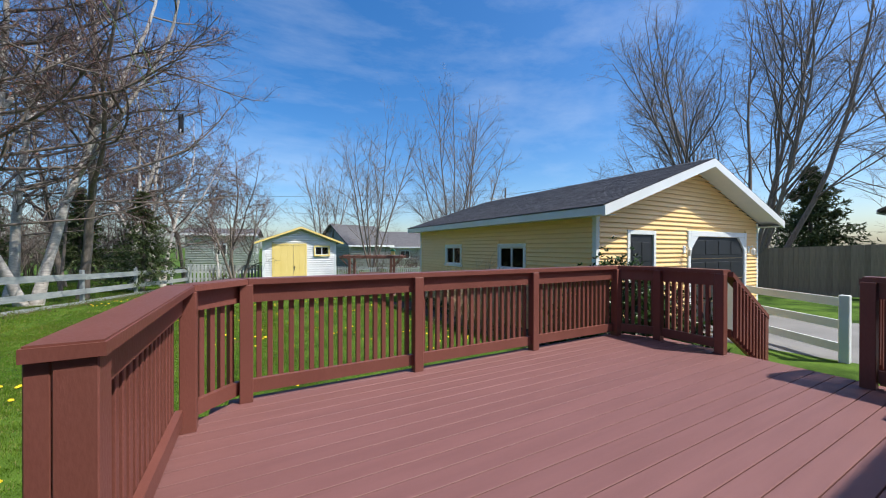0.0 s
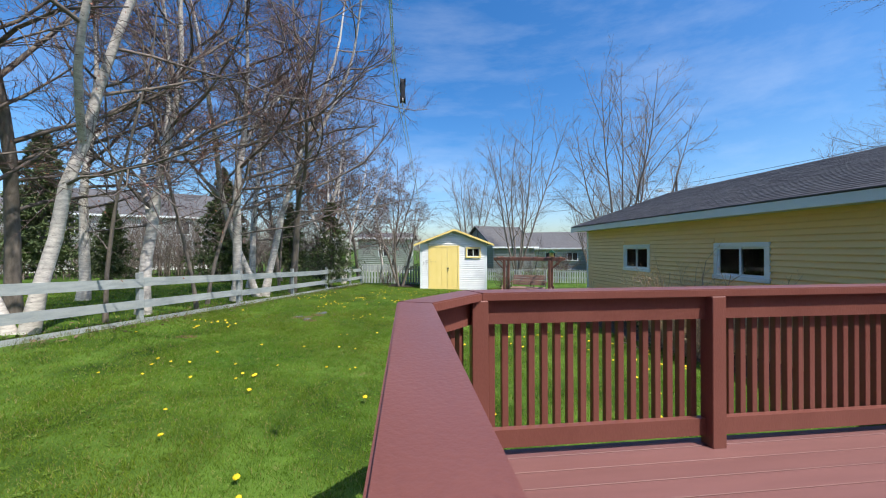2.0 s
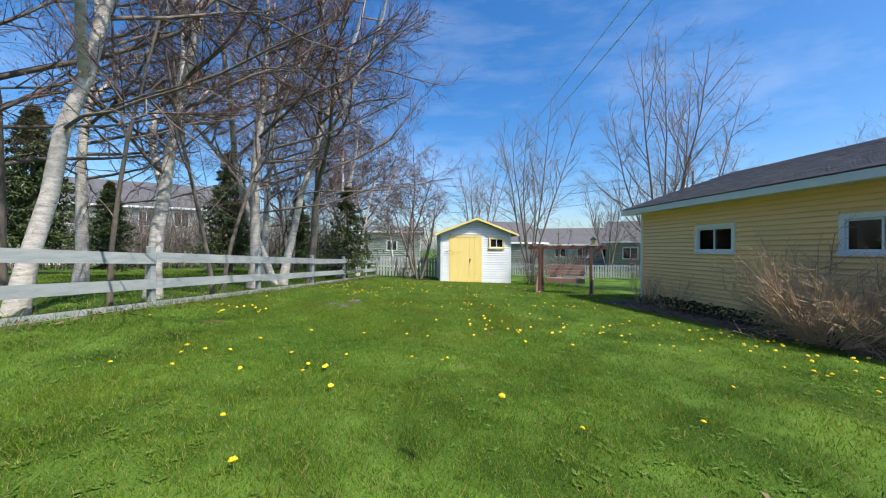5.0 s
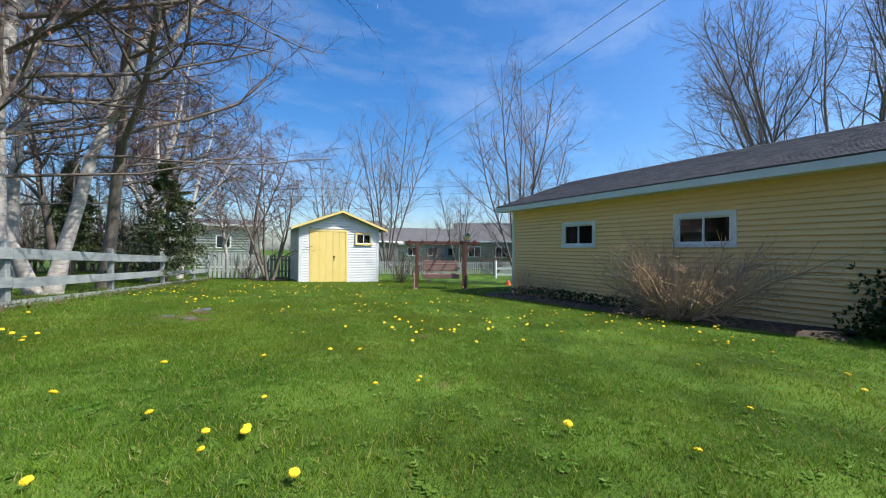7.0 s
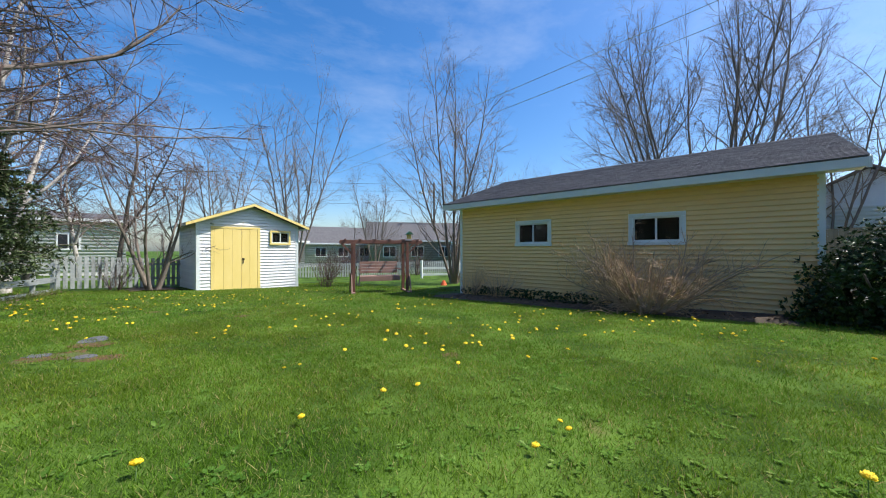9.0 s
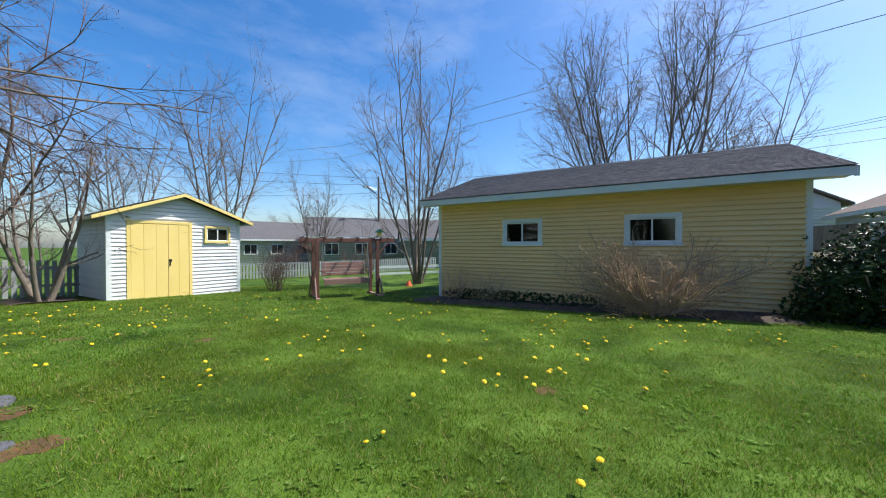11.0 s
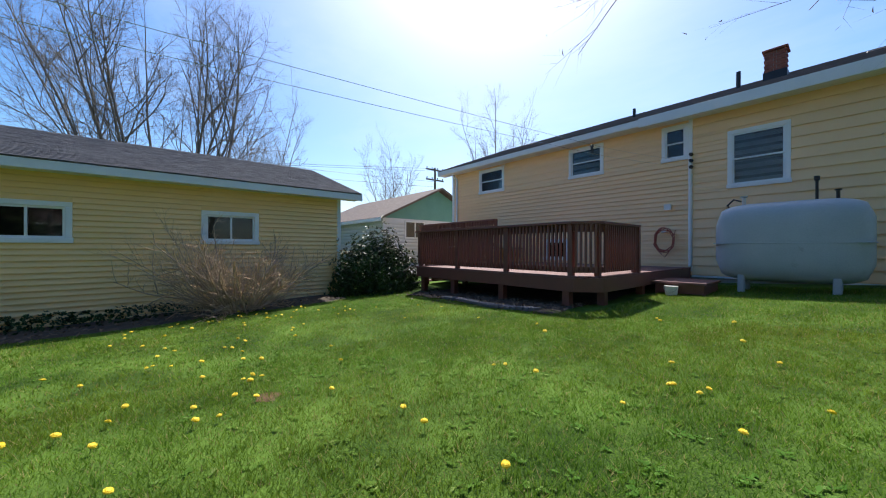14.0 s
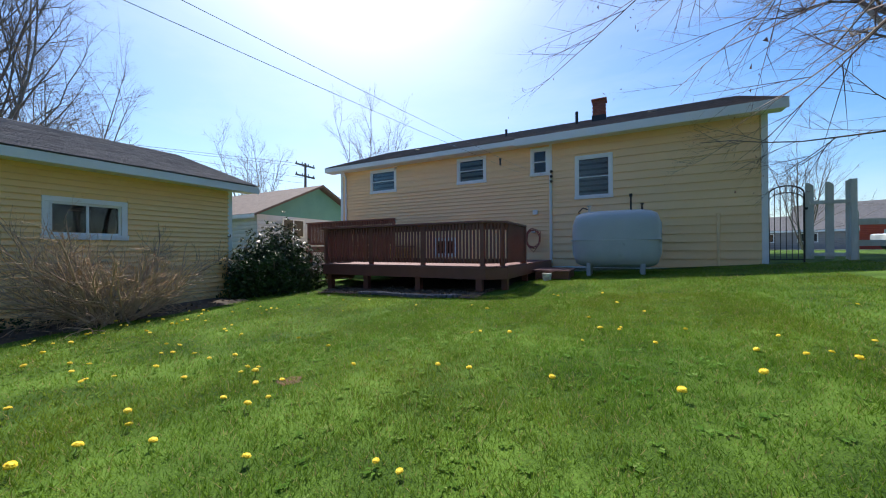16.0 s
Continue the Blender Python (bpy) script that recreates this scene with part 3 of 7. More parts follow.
def build_house():
    h = thing("house", pose(0, 0, 0), "cream yellow sided bungalow with brown shingle roof", "house")
    X0, X1, Y0, ZB, ZT = -4.92, 9.52, -9.0, 0.72, 4.76
    wins = [(6.54, 7.88, 3.64, 4.62), (2.66, 3.81, 3.66, 4.62), (0.47, 1.09, 3.69, 4.62), (-1.39, -0.31, 2.83, 4.19), (3.85, 4.75, 1.0, 1.72)]
    # wall with openings, in columns
    xs = sorted({X0, X1, *[a + 0.09 for a, *_ in wins], *[b - 0.09 for _, b, *_ in wins]})
    for a, b in zip(xs, xs[1:]):
        hole = [w for w in wins if w[0] < (a + b) / 2 < w[1]]
        z = ZB
        for w in sorted(hole, key=lambda q: q[2]):
            box_part("wall_panel", (a, b, HY - 0.15, HY - 0.001, z, w[2] + 0.09), M["house"], h)
            z = w[3] - 0.09
        box_part("wall_panel", (a, b, HY - 0.15, HY - 0.001, z, ZT), M["house"], h)
    box_part("foundation", (X0 + 0.03, X1 - 0.03, HY - 0.17, HY - 0.03, -0.5, ZB), M["concrete"], h)
    box_part("wall", (X0, X0 + 0.15, Y0, HY - 0.15, -0.2, ZT), M["house"], h)
    box_part("wall", (X1 - 0.15, X1, Y0, HY - 0.15, -0.2, ZT), M["house"], h)
    box_part("wall", (X0, X1, Y0 - 0.15, Y0, -0.2, ZT), M["house"], h)
    m = local_wall((X1, HY, 0), (-1, 0, 0))
    # two stretches of siding, meeting at the mast board
    siding(h, m, lambda z: (0.08, X1 - 0.47), ZB, ZT - 0.02, 0.128, M["house"], [(X1 - w[1], X1 - w[0], w[2], w[3]) for w in wins])
    siding(h, m, lambda z: (X1 - 0.39, X1 - X0 - 0.08), ZB, ZT - 0.02, 0.235, M["house"], [(X1 - w[1], X1 - w[0], w[2], w[3]) for w in wins], proud=0.030, slot=0.015)
    for x, s in ((X0, -1), (X1, 1)):
        bm = bmesh.new()
        box(bm, min(x, x - s * 0.1), max(x, x - s * 0.1), HY, HY + 0.03, ZB - 0.05, ZT)
        box(bm, min(x, x + s * 0.03), max(x, x + s * 0.03), HY - 0.1, HY + 0.03, ZB - 0.05, ZT)
        part("corner_trim", bm, M["trim"], h)
    box_part("seam_trim", (0.39, 0.47, HY, HY + 0.035, ZB + 0.1, ZT), M["trim"], h)
    box_part("drip_board", (X0, 0.4, HY, HY + 0.03, ZB - 0.04, ZB), M["trim"], h)
    # roof: ridge along x
    e0, e1, yr, ye, ze, zr = X0 - 0.30, X1 + 0.56, -4.8, HY + 0.46, 4.89, 6.67
    for s, yy in ((1, ye), (-1, 2 * yr - ye)):
        bm = bmesh.new()
        v = [bm.verts.new(c) for c in ((e0, yy, ze - 0.06), (e1, yy, ze - 0.06), (e1, yr, zr - 0.06), (e0, yr, zr - 0.06), (e0, yy, ze), (e1, yy, ze), (e1, yr, zr), (e0, yr, zr))]
        for f in ((0, 1, 2, 3), (4, 5, 6, 7), (0, 1, 5, 4), (3, 2, 6, 7), (0, 3, 7, 4), (1, 2, 6, 5)):
            bm.faces.new([v[i] for i in f])
        part("roof_deck", bm, M["underlay"], h)
        if s == 1:
            up = Vector((0, yr - yy, zr - ze)).normalized()
            roof_plane(h, (e0 - 0.02, yy + 0.02, ze + 0.003), (1, 0, 0), up, e1 - e0 + 0.04, math.hypot(yr - yy, zr - ze) + 0.02, M["shingle_old"], seed=9)
    box_part("fascia", (1.5, e1, ye - 0.03, ye + 0.002, ze - 0.19, ze - 0.012), M["mint"], h, bevel=0.004)
    box_part("fascia", (e0, 1.5, ye - 0.03, ye + 0.03, ze - 0.24, ze + 0.005), M["mint"], h, bevel=0.004)
    box_part("soffit", (e0, e1, HY + 0.0, ye - 0.03, ze - 0.20, ze - 0.185), M["soffit"], h)
    for x in (e0, e1 - 0.03):
        bm = bmesh.new()
        pts = [(ye, ze - 0.012), (yr, zr - 0.012), (2 * yr - ye, ze - 0.012), (2 * yr - ye, ze - 0.2), (yr, zr - 0.2), (ye, ze - 0.2)]
        a = [bm.verts.new((x, p, q)) for p, q in pts]
        b = [bm.verts.new((x + 0.03, p, q)) for p, q in pts]
        for i in range(6):
            bm.faces.new((a[i], b[i], b[(i + 1) % 6], a[(i + 1) % 6]))
        bm.faces.new((a[0], a[1], a[4], a[5])), bm.faces.new((a[1], a[2], a[3], a[4]))
        bm.faces.new((b[0], b[1], b[4], b[5])), bm.faces.new((b[1], b[2], b[3], b[4]))
        part("rake_board", bm, M["mint"], h)
    for x, s in ((X0 + 0.02, 1), (X1 - 0.16, 1)):
        bm = bmesh.new()
        pts = [(HY - 0.16, ZT), (yr, zr - 0.12), (Y0, ZT)]
        a = [bm.verts.new((x, p, q)) for p, q in pts]
        b = [bm.verts.new((x + 0.14, p, q)) for p, q in pts]
        bm.faces.new(a), bm.faces.new(b[::-1])
        for i in range(3):
            bm.faces.new((a[i], b[i], b[(i + 1) % 3], a[(i + 1) % 3]))
        part("gable_wall", bm, M["house"], h)
    # vents
    for x, y, z, r, t in ((-0.1, -3.1, 5.87, 0.055, 0.62), (2.45, -2.4, 5.57, 0.05, 0.45)):
        bm = bmesh.new()
        tube(bm, [(x, y, z - 0.2), (x, y, z + t)], r, 10)
        part("vent_pipe", bm, M["black"], h)
    for x, y, z in ((6.9, -3.0, 5.89), (-2.6, -3.2, 5.97)):
        bm = bmesh.new()
        box(bm, x - 0.16, x + 0.16, y - 0.14, y + 0.14, z - 0.1, z + 0.09, bevel=0.03)
        part("roof_vent", bm, M["black"], h)
    bm = bmesh.new()
    tube(bm, [(9.22, HY + 0.06, 1.0), (9.22, HY + 0.06, 4.45), (9.22, HY + 0.3, 4.68)], 0.045, 8)
    part("downpipe", bm, M["trim"], h)
    bm = bmesh.new()
    tube(bm, [(-3.92, HY + 0.06, 0.55), (-3.92, HY + 0.06, 2.2)], 0.03, 8)
    box(bm, -3.98, -3.86, HY + 0.02, HY + 0.06, 2.14, 2.22)
    box(bm, -3.97, -3.87, HY + 0.02, HY + 0.06, 0.72, 0.78)
    part("vent_pipe", bm, M["house"], h, "pale yellow painted pipe")
    return h


house = build_house()
for k, (a, b, z0, z1, kind) in enumerate(((6.54, 7.88, 3.64, 4.62, 1), (2.66, 3.81, 3.66, 4.62, 1), (0.47, 1.09, 3.69, 4.62, 0), (-1.39, -0.31, 2.83, 4.19, 1), (3.85, 4.75, 1.0, 1.72, 0))):
    window("window_%d" % (k + 3), local_wall((b, HY, z0), (-1, 0, 0)), b - a, z1 - z0, panes="hung" if k < 4 else "side", blind=bool(kind))


def chimney():
    c = thing("chimney", pose(-0.88, -3.2, 5.77), "short red brick chimney with dark base on the roof", "chimney")
    box_part("flashing", (-0.24, 0.24, -0.24, 0.24, -0.3, 0.42), M["black"], c)
    core = box_part("core", (-0.19, 0.19, -0.19, 0.19, 0.42, 1.0), M["concrete"], c)
    bm = bmesh.new()
    box(bm, -0.095, 0.095, -0.045, 0.045, 0, 0.058, bevel=0.004)
    me = mesh_of("brick", bm, M["brick"])
    for r in range(8):
        for side in range(4):
            for k in (-1, 1):
                b = new("brick", me)
                b.parent = c
                off = 0.1 * k + (0.03 if r % 2 else -0.03)
                b.matrix_basis = pose(0, 0, 0, 0, 0, 90 * side) @ pose(off, -0.165, 0.43 + r * 0.068)
    box_part("cap", (-0.26, 0.26, -0.26, 0.26, 0.975, 1.03), M["brick"], c, bevel=0.01)


chimney()


# ---- deck ----
DZ, CAP = 0.92, 1.85
DX0, DX1, DY1 = 0.42, 5.62, 4.42


def slab_along(bm, p, q, half_in, half_out, z0, z1):
    """A bar from p to q in plan; half_in to its left, half_out to its right."""
    p, q = Vector((*p, 0)), Vector((*q, 0))
    d = (q - p).normalized()
    n = Vector((-d.y, d.x, 0))
    v = []
    for z in (z0, z1):
        for e, s in ((p, half_in), (q, half_in), (q, -half_out), (p, -half_out)):
            v.append(bm.verts.new((e + n * s) + Vector((0, 0, z))))
    for f in ((0, 1, 2, 3), (4, 5, 6, 7), (0, 1, 5, 4), (1, 2, 6, 5), (2, 3, 7, 6), (3, 0, 4, 7)):
        bm.faces.new([v[i] for i in f])


def rail_section(parent, p, q, z, cap_z, posts=()):
    """A run of railing; the deck lies on the left of p to q. Balusters on the outer face."""
    p2, q2 = Vector(p), Vector(q)
    L = (q2 - p2).length
    for nm, d in (("bottom_rail", (0.040, 0.0, z + 0.055, z + 0.155)), ("top_rail", (0.040, 0.0, cap_z - 0.18, cap_z - 0.045))):
        bm = bmesh.new()
        slab_along(bm, p, q, *d)
        part(nm, bm, M["rail"], parent)
    n = max(2, int(round(L / 0.0795)))
    d = (q2 - p2).normalized()
    ang = math.degrees(math.atan2(d.y, d.x))
    for i in range(n):
        s = (i + 0.5) * L / n
        c = p2 + d * s
        b = new("baluster", BAL)
        b.parent = parent
        b.matrix_basis = pose(c.x, c.y, z + 0.06, 0, 0, ang) @ Matrix.Diagonal((1, 1, (cap_z - 0.05 - z - 0.06), 1))


bmb = bmesh.new()
box(bmb, -0.019, 0.019, -0.038, -0.001, 0, 1, bevel=0.003)
BAL = mesh_of("baluster", bmb, M["rail"])


def cap_strip(parent, pts, cap_z, w_in=0.085, w_out=0.065):
    """A mitred flat cap along a run of points; the deck lies on its left."""
    pts = [Vector(p) for p in pts]
    n = len(pts)
    L, R = [], []
    for i, p in enumerate(pts):
        d0 = (pts[i] - pts[i - 1]).normalized() if i else (pts[1] - pts[0]).normalized()
        d1 = (pts[i + 1] - pts[i]).normalized() if i < n - 1 else d0
        n0, n1 = Vector((-d0.y, d0.x)), Vector((-d1.y, d1.x))
        b = (n0 + n1).normalized()
        k = 1 / max(0.3, b.dot(n0))
        L.append(p + b * w_in * k)
        R.append(p - b * w_out * k)
    for i in range(n - 1):
        bm = bmesh.new()
        d = (pts[i + 1] - pts[i]).normalized() * 0.0015
        v = [bm.verts.new((c.x, c.y, z)) for z in (cap_z - 0.042, cap_z) for c in (L[i] + d, L[i + 1] - d, R[i + 1] - d, R[i] + d)]
        for f in ((0, 1, 2, 3), (4, 5, 6, 7), (0, 1, 5, 4), (1, 2, 6, 5), (2, 3, 7, 6), (3, 0, 4, 7)):
            bm.faces.new([v[j] for j in f])
        bmesh.ops.bevel(bm, geom=[e for e in bm.edges if e.verts[0].co.z > cap_z - 0.01 and e.verts[1].co.z > cap_z - 0.01], offset=0.006, segments=2, affect='EDGES')
        part("rail_cap", bm, M["rail"], parent)


def deck():
    d = thing("deck", pose(0, 0, 0), "red-brown painted wooden deck with railings", "deck")
    # planks along x, clipped at the two front corners
    pitch, w = 0.128, 0.1225
    y = -0.66
    while y < DY1 - 0.05:
        y1 = min(y + w, DY1)
        x0, x1 = DX0, DX1
        ym = (y + y1) / 2
        if ym > 4.05:
            x0 = DX0 + (ym - 4.05)
        if ym > 3.90:
            x1 = DX1 - (ym - 3.90) * 0.62
        bm = bmesh.new()
        v = [bm.verts.new(c) for z in (DZ - 0.035, DZ) for c in ((x0, y, z), (x1, y, z), (x1, y1, z), (x0, y1, z))]
        for f in ((0, 1, 2, 3), (4, 5, 6, 7), (0, 1, 5, 4), (1, 2, 6, 5), (2, 3, 7, 6), (3, 0, 4, 7)):
            bm.faces.new([v[j] for j in f])
        bmesh.ops.bevel(bm, geom=[e for e in bm.edges if e.verts[0].co.z > DZ - 0.01 and e.verts[1].co.z > DZ - 0.01], offset=0.0022, segments=1, affect='EDGES')
        part("plank", bm, M["deck"], d)
        y += pitch
    # rim joists and posts
    rim = [(DX0, -0.64), (DX0, 4.05), (DX0 + 0.36, 4.41), (5.28, 4.41), (DX1, 3.9), (DX1, 1.3)]
    for a, b in zip(rim, rim[1:]):
        bm = bmesh.new()
        slab_along(bm, b, a, 0.04, 0.0, DZ - 0.27, DZ - 0.037)
        part("rim_joist", bm, M["rail"], d)
    for i in range(1, 9):
        x = DX0 + i * 0.58
        box_part("joist", (x, x + 0.04, -0.6, 4.0, DZ - 0.24, DZ - 0.037), M["rail"], d)
    for x, y in ((0.55, 3.85), (0.95, 4.3), (2.45, 4.25), (3.95, 4.25), (5.2, 4.2), (0.55, 2.2), (5.5, 2.4), (2.5, 2.0)):
        g = float(ground_z(x, y)) - 0.1
        box_part("support_post", (x - 0.065, x + 0.065, y - 0.065, y + 0.065, g, DZ - 0.27), M["rail"], d)
    # rail run: from the open end by the steps, round both clipped corners
    run = [(0.50, 2.50), (0.50, 4.02), (0.84, 4.385), (5.24, 4.385), (5.51, 3.95), (5.51, 3.20)]
    run = run[::-1]
    cap_strip(d, run, CAP, w_out=0.076)
    posts = [(0.522, 2.56), (0.55, 4.02), (0.865, 4.335), (2.285, 4.335), (3.745, 4.335), (5.20, 4.33), (5.46, 3.92), (5.46, 3.24)]
    angs = [0, 0, 0, 0, 0, 0, 0, 0]
    for (x, y), a in zip(posts, angs):
        bm = bmesh.new()
        box(bm, -0.045, 0.045, -0.045, 0.045, DZ - 0.002, CAP - 0.043, bevel=0.004)
        ob = part("rail_post", bm, M["rail"], d)
        ob.matrix_basis = pose(x, y, 0, 0, 0, a)
    segs = [((0.485, 3.98), (0.485, 2.6)), ((0.80, 4.375), (0.52, 4.09)), ((2.24, 4.38), (0.91, 4.38)), ((3.70, 4.38), (2.33, 4.38)), ((5.16, 4.38), (3.79, 4.38)), ((5.49, 3.97), (5.26, 4.35)), ((5.505, 3.28), (5.505, 3.88))]
    for p, q in segs:
        rail_section(d, p, q, DZ, CAP)
    # end board of the open rail
    box_part("end_board", (0.424, 0.4755, 2.52, 2.60, DZ - 0.03, CAP - 0.045), M["rail"], d, bevel=0.004)
    # second rail south of the stair, and stair
    cap_strip(d, [(5.51, 2.22), (5.51, 1.32)], CAP)
    for x, y in ((5.46, 2.18), (5.46, 1.36)):
        box_part("rail_post", (x - 0.045, x + 0.045, y - 0.045, y + 0.045, DZ - 0.002, CAP - 0.043), M["rail"], d, bevel=0.004)
    rail_section(d, (5.505, 1.40), (5.505, 2.13), DZ, CAP)
    for i in range(3):
        z = DZ - 0.17 * (i + 1)
        x = DX1 + 0.02 + i * 0.27
        box_part("stair_tread", (x, x + 0.28, 2.24, 3.2, z - 0.04, z), M["deck"], d, bevel=0.004)
        box_part("stair_riser", (x - 0.02, x, 2.24, 3.2, z, z + 0.13), M["rail"], d)
    for yy in (2.20, 3.20):
        bm = bmesh.new()
        tubepts = [(5.52, CAP - 0.02), (6.42, 1.28), (6.42, 1.23), (5.52, CAP - 0.075)]
        a = [bm.verts.new((p, yy - 0.05, q)) for p, q in tubepts]
        b = [bm.verts.new((p, yy + 0.05, q)) for p, q in tubepts]
        bm.faces.new(a), bm.faces.new(b[::-1])
        for i in range(4):
            bm.faces.new((a[i], b[i], b[(i + 1) % 4], a[(i + 1) % 4]))
        part("stair_handrail", bm, M["rail"], d)
        box_part("rail_post", (6.33, 6.42, yy - 0.045, yy + 0.045, 0.2, 1.27), M["rail"], d, bevel=0.004)
        for i in range(9):
            x = 5.60 + i * 0.08
            zt = CAP - 0.08 - (x - 5.52) * 0.63
            b = new("baluster", BAL)
            b.parent = d
            b.matrix_basis = pose(x, yy - 0.02, zt - 0.62) @ Matrix.Diagonal((1, 1, 0.62, 1))
        bm = bmesh.new()
        tubepts = [(5.56, CAP - 0.66), (6.33, 0.72), (6.33, 0.63), (5.56, CAP - 0.75)]
        a = [bm.verts.new((p, yy - 0.019, q)) for p, q in tubepts]
        b = [bm.verts.new((p, yy + 0.019, q)) for p, q in tubepts]
        bm.faces.new(a), bm.faces.new(b[::-1])
        for i in range(4):
            bm.faces.new((a[i], b[i], b[(i + 1) % 4], a[(i + 1) % 4]))
        part("bottom_rail", bm, M["rail"], d)
    return d


deck_ob = deck()


def porch():
    p = thing("porch", pose(0, 0, 0), "raised brown porch with tall railing and lattice skirt", "porch")
    x0, x1, y0, y1, z = 5.64, 9.6, -0.66, 1.15, 1.42
    y = y0
    while y < y1:
        box_part("plank", (x0, x1, y, y + 0.135, z - 0.035, z), M["deck"], p)
        y += 0.14
    box_part("rim_joist", (x0, x1, y1 + 0.02, y1 + 0.06, z - 0.22, z - 0.03), M["rail"], p)
    box_part("rim_joist", (x1 - 0.02, x1 + 0.02, y0, y1 + 0.02, z - 0.22, z - 0.04), M["rail"], p)
    cap_strip(p, [(x1, y1), (5.35, y1)], 2.37)
    for x in (5.40, 6.9, 8.3, 9.55):
        box_part("rail_post", (x - 0.045, x + 0.045, y1 - 0.09, y1, 0.9 if x < 5.6 else z, 2.325), M["rail"], p)
    rail_section(p, (9.5, y1), (5.45, y1), z, 2.37)
    # lattice skirt
    h = z - 0.24
    for i in range(46):
        x = x0 + i * 0.11 - 0.6
        for s in (1, -1):
            bm = bmesh.new()
            a = Vector((x, 0)), Vector((x + h * 1.0, h)) if s == 1 else Vector((x - h * 1.0, h))
            pa, pb = a[0], a[1]
            lo, hi = 5.64, 9.6
            if min(pa.x, pb.x) < lo or max(pa.x, pb.x) > hi:
                bm.free()
                continue
            off = 0.0 if s == 1 else 0.012
            v = [bm.verts.new(c) for c in ((pa.x - 0.02, y1 - 0.02 + off, 0.15), (pa.x + 0.02, y1 - 0.02 + off, 0.15), (pb.x + 0.02, y1 - 0.02 + off, 0.15 + h - 0.0), (pb.x - 0.02, y1 - 0.02 + off, 0.15 + h))]
            w = [bm.verts.new(u.co + Vector((0, 0.009, 0))) for u in v]
            bm.faces.new(v), bm.faces.new(w[::-1])
            for k in range(4):
                bm.faces.new((v[k], w[k], w[(k + 1) % 4], v[(k + 1) % 4]))
            part("lattice_slat", bm, M["pale"], p)
    for x in (5.70, 7.6, 9.5):
        box_part("support_post", (x - 0.05, x + 0.05, y1 - 0.13, y1 - 0.03, -0.1, z - 0.04), M["rail"], p)


porch()


def deck_steps():
    s = thing("wooden_step", pose(-0.1, 1.5, 0), "low brown wooden step beside the deck", "step")
    box_part("tread", (-0.42, 0.50, -0.55, 0.55, 0.70, 0.745), M["deck"], s, bevel=0.004)
    for x in (-0.36, 0.42):
        box_part("side_board", (x - 0.02, x + 0.02, -0.5, 0.5, 0.3, 0.70), M["rail"], s)
    box_part("front_board", (-0.34, 0.40, 0.46, 0.5, 0.52, 0.70), M["rail"], s)
    b = thing("plastic_bucket", pose(0.02, 2.12, 0.38), "small white plastic bucket by the step", "bucket")
    bm = bmesh.new()
    tube(bm, [(0, 0, 0), (0, 0, 0.27), (0, 0, 0.285)], [0.085, 0.115, 0.12], 14)
    part("body", bm, M["plastic"], b)
    bm = bmesh.new()
    tube(bm, [(0.115 * math.cos(a), 0.06 * math.sin(a) + 0.05, 0.27 - 0.1 * math.sin(a)) for a in np.linspace(0, math.pi, 9)], 0.004, 5)
    part("handle", bm, M["steel"], b)


deck_steps()


# ---- oil tank ----
def oil_tank():
    t = thing("oil_tank", pose(-1.48, 0.85, 0), "grey-blue steel heating oil tank on legs", "oil tank")
    ang = [k * math.tau / 40 for k in range(40)]
    # super-ellipse section swept along x with rounded ends
    bm = bmesh.new()
    rings = []
    for i in range(25):
        u = -1 + 2 * i / 24
        k = (1 - abs(u) ** 5) ** (1 / 2.6) if abs(u) < 1 else 0.0
        k = 0.55 + 0.45 * k
        x = 1.03 * u
        ring = []
        for a in ang:
            ca, sa = math.cos(a), math.sin(a)
            yy = 0.36 * k * math.copysign(abs(ca) ** 0.62, ca)
            zz = 0.745 * k * math.copysign(abs(sa) ** 0.50, sa)
            ring.append(bm.verts.new((x, yy, 1.52 + zz)))
        rings.append(ring)
    for r, q in zip(rings, rings[1:]):
        for k in range(40):
            bm.faces.new((r[k], r[(k + 1) % 40], q[(k + 1) % 40], q[k]))
    bm.faces.new(rings[0][::-1]), bm.faces.new(rings[-1])
    part("body", bm, M["tank"], t, smooth=True)
    box_part("seam_flange", (-1.045, 1.045, -0.364, 0.364, 1.487, 1.501), M["tank"], t, bevel=0.004)
    for x in (-0.62, 0.62):
        for y in (-0.24, 0.24):
            bm = bmesh.new()
            g = float(ground_z(-1.48 + x, 0.85 + y)) - 0.03
            box(bm, x - 0.055, x + 0.055, y - 0.04, y + 0.04, g, 1.02, bevel=0.015)
            part("leg", bm, M["tank"], t)
    for x, h, r, m, nm in ((-0.37, 0.42, 0.03, "black", "vent_pipe"), (0.62, 0.17, 0.045, "steel", "filler_cap"), (-0.62, 0.16, 0.035, "black", "gauge")):
        bm = bmesh.new()
        tube(bm, [(x, 0, 2.2), (x, 0, 2.26 + h * 0.8), (x, 0, 2.27 + h * 0.8), (x, 0, 2.26 + h)], [r * 0.7, r * 0.7, r * 1.3, r * 1.3], 10)
        part(nm, bm, M[m], t)
    bm = bmesh.new()
    tube(bm, [(0.66, 0, 2.33), (0.78, 0, 2.38), (0.9, -0.1, 2.28), (0.9, -0.5, 2.2)], 0.016, 6)
    part("fill_line", bm, M["black"], t)


oil_tank()


# ---- shed ----
SHED = pose(5.04, 22.13, -0.32, 0, 0, -2) @ pose(-3.78, 0, 0)


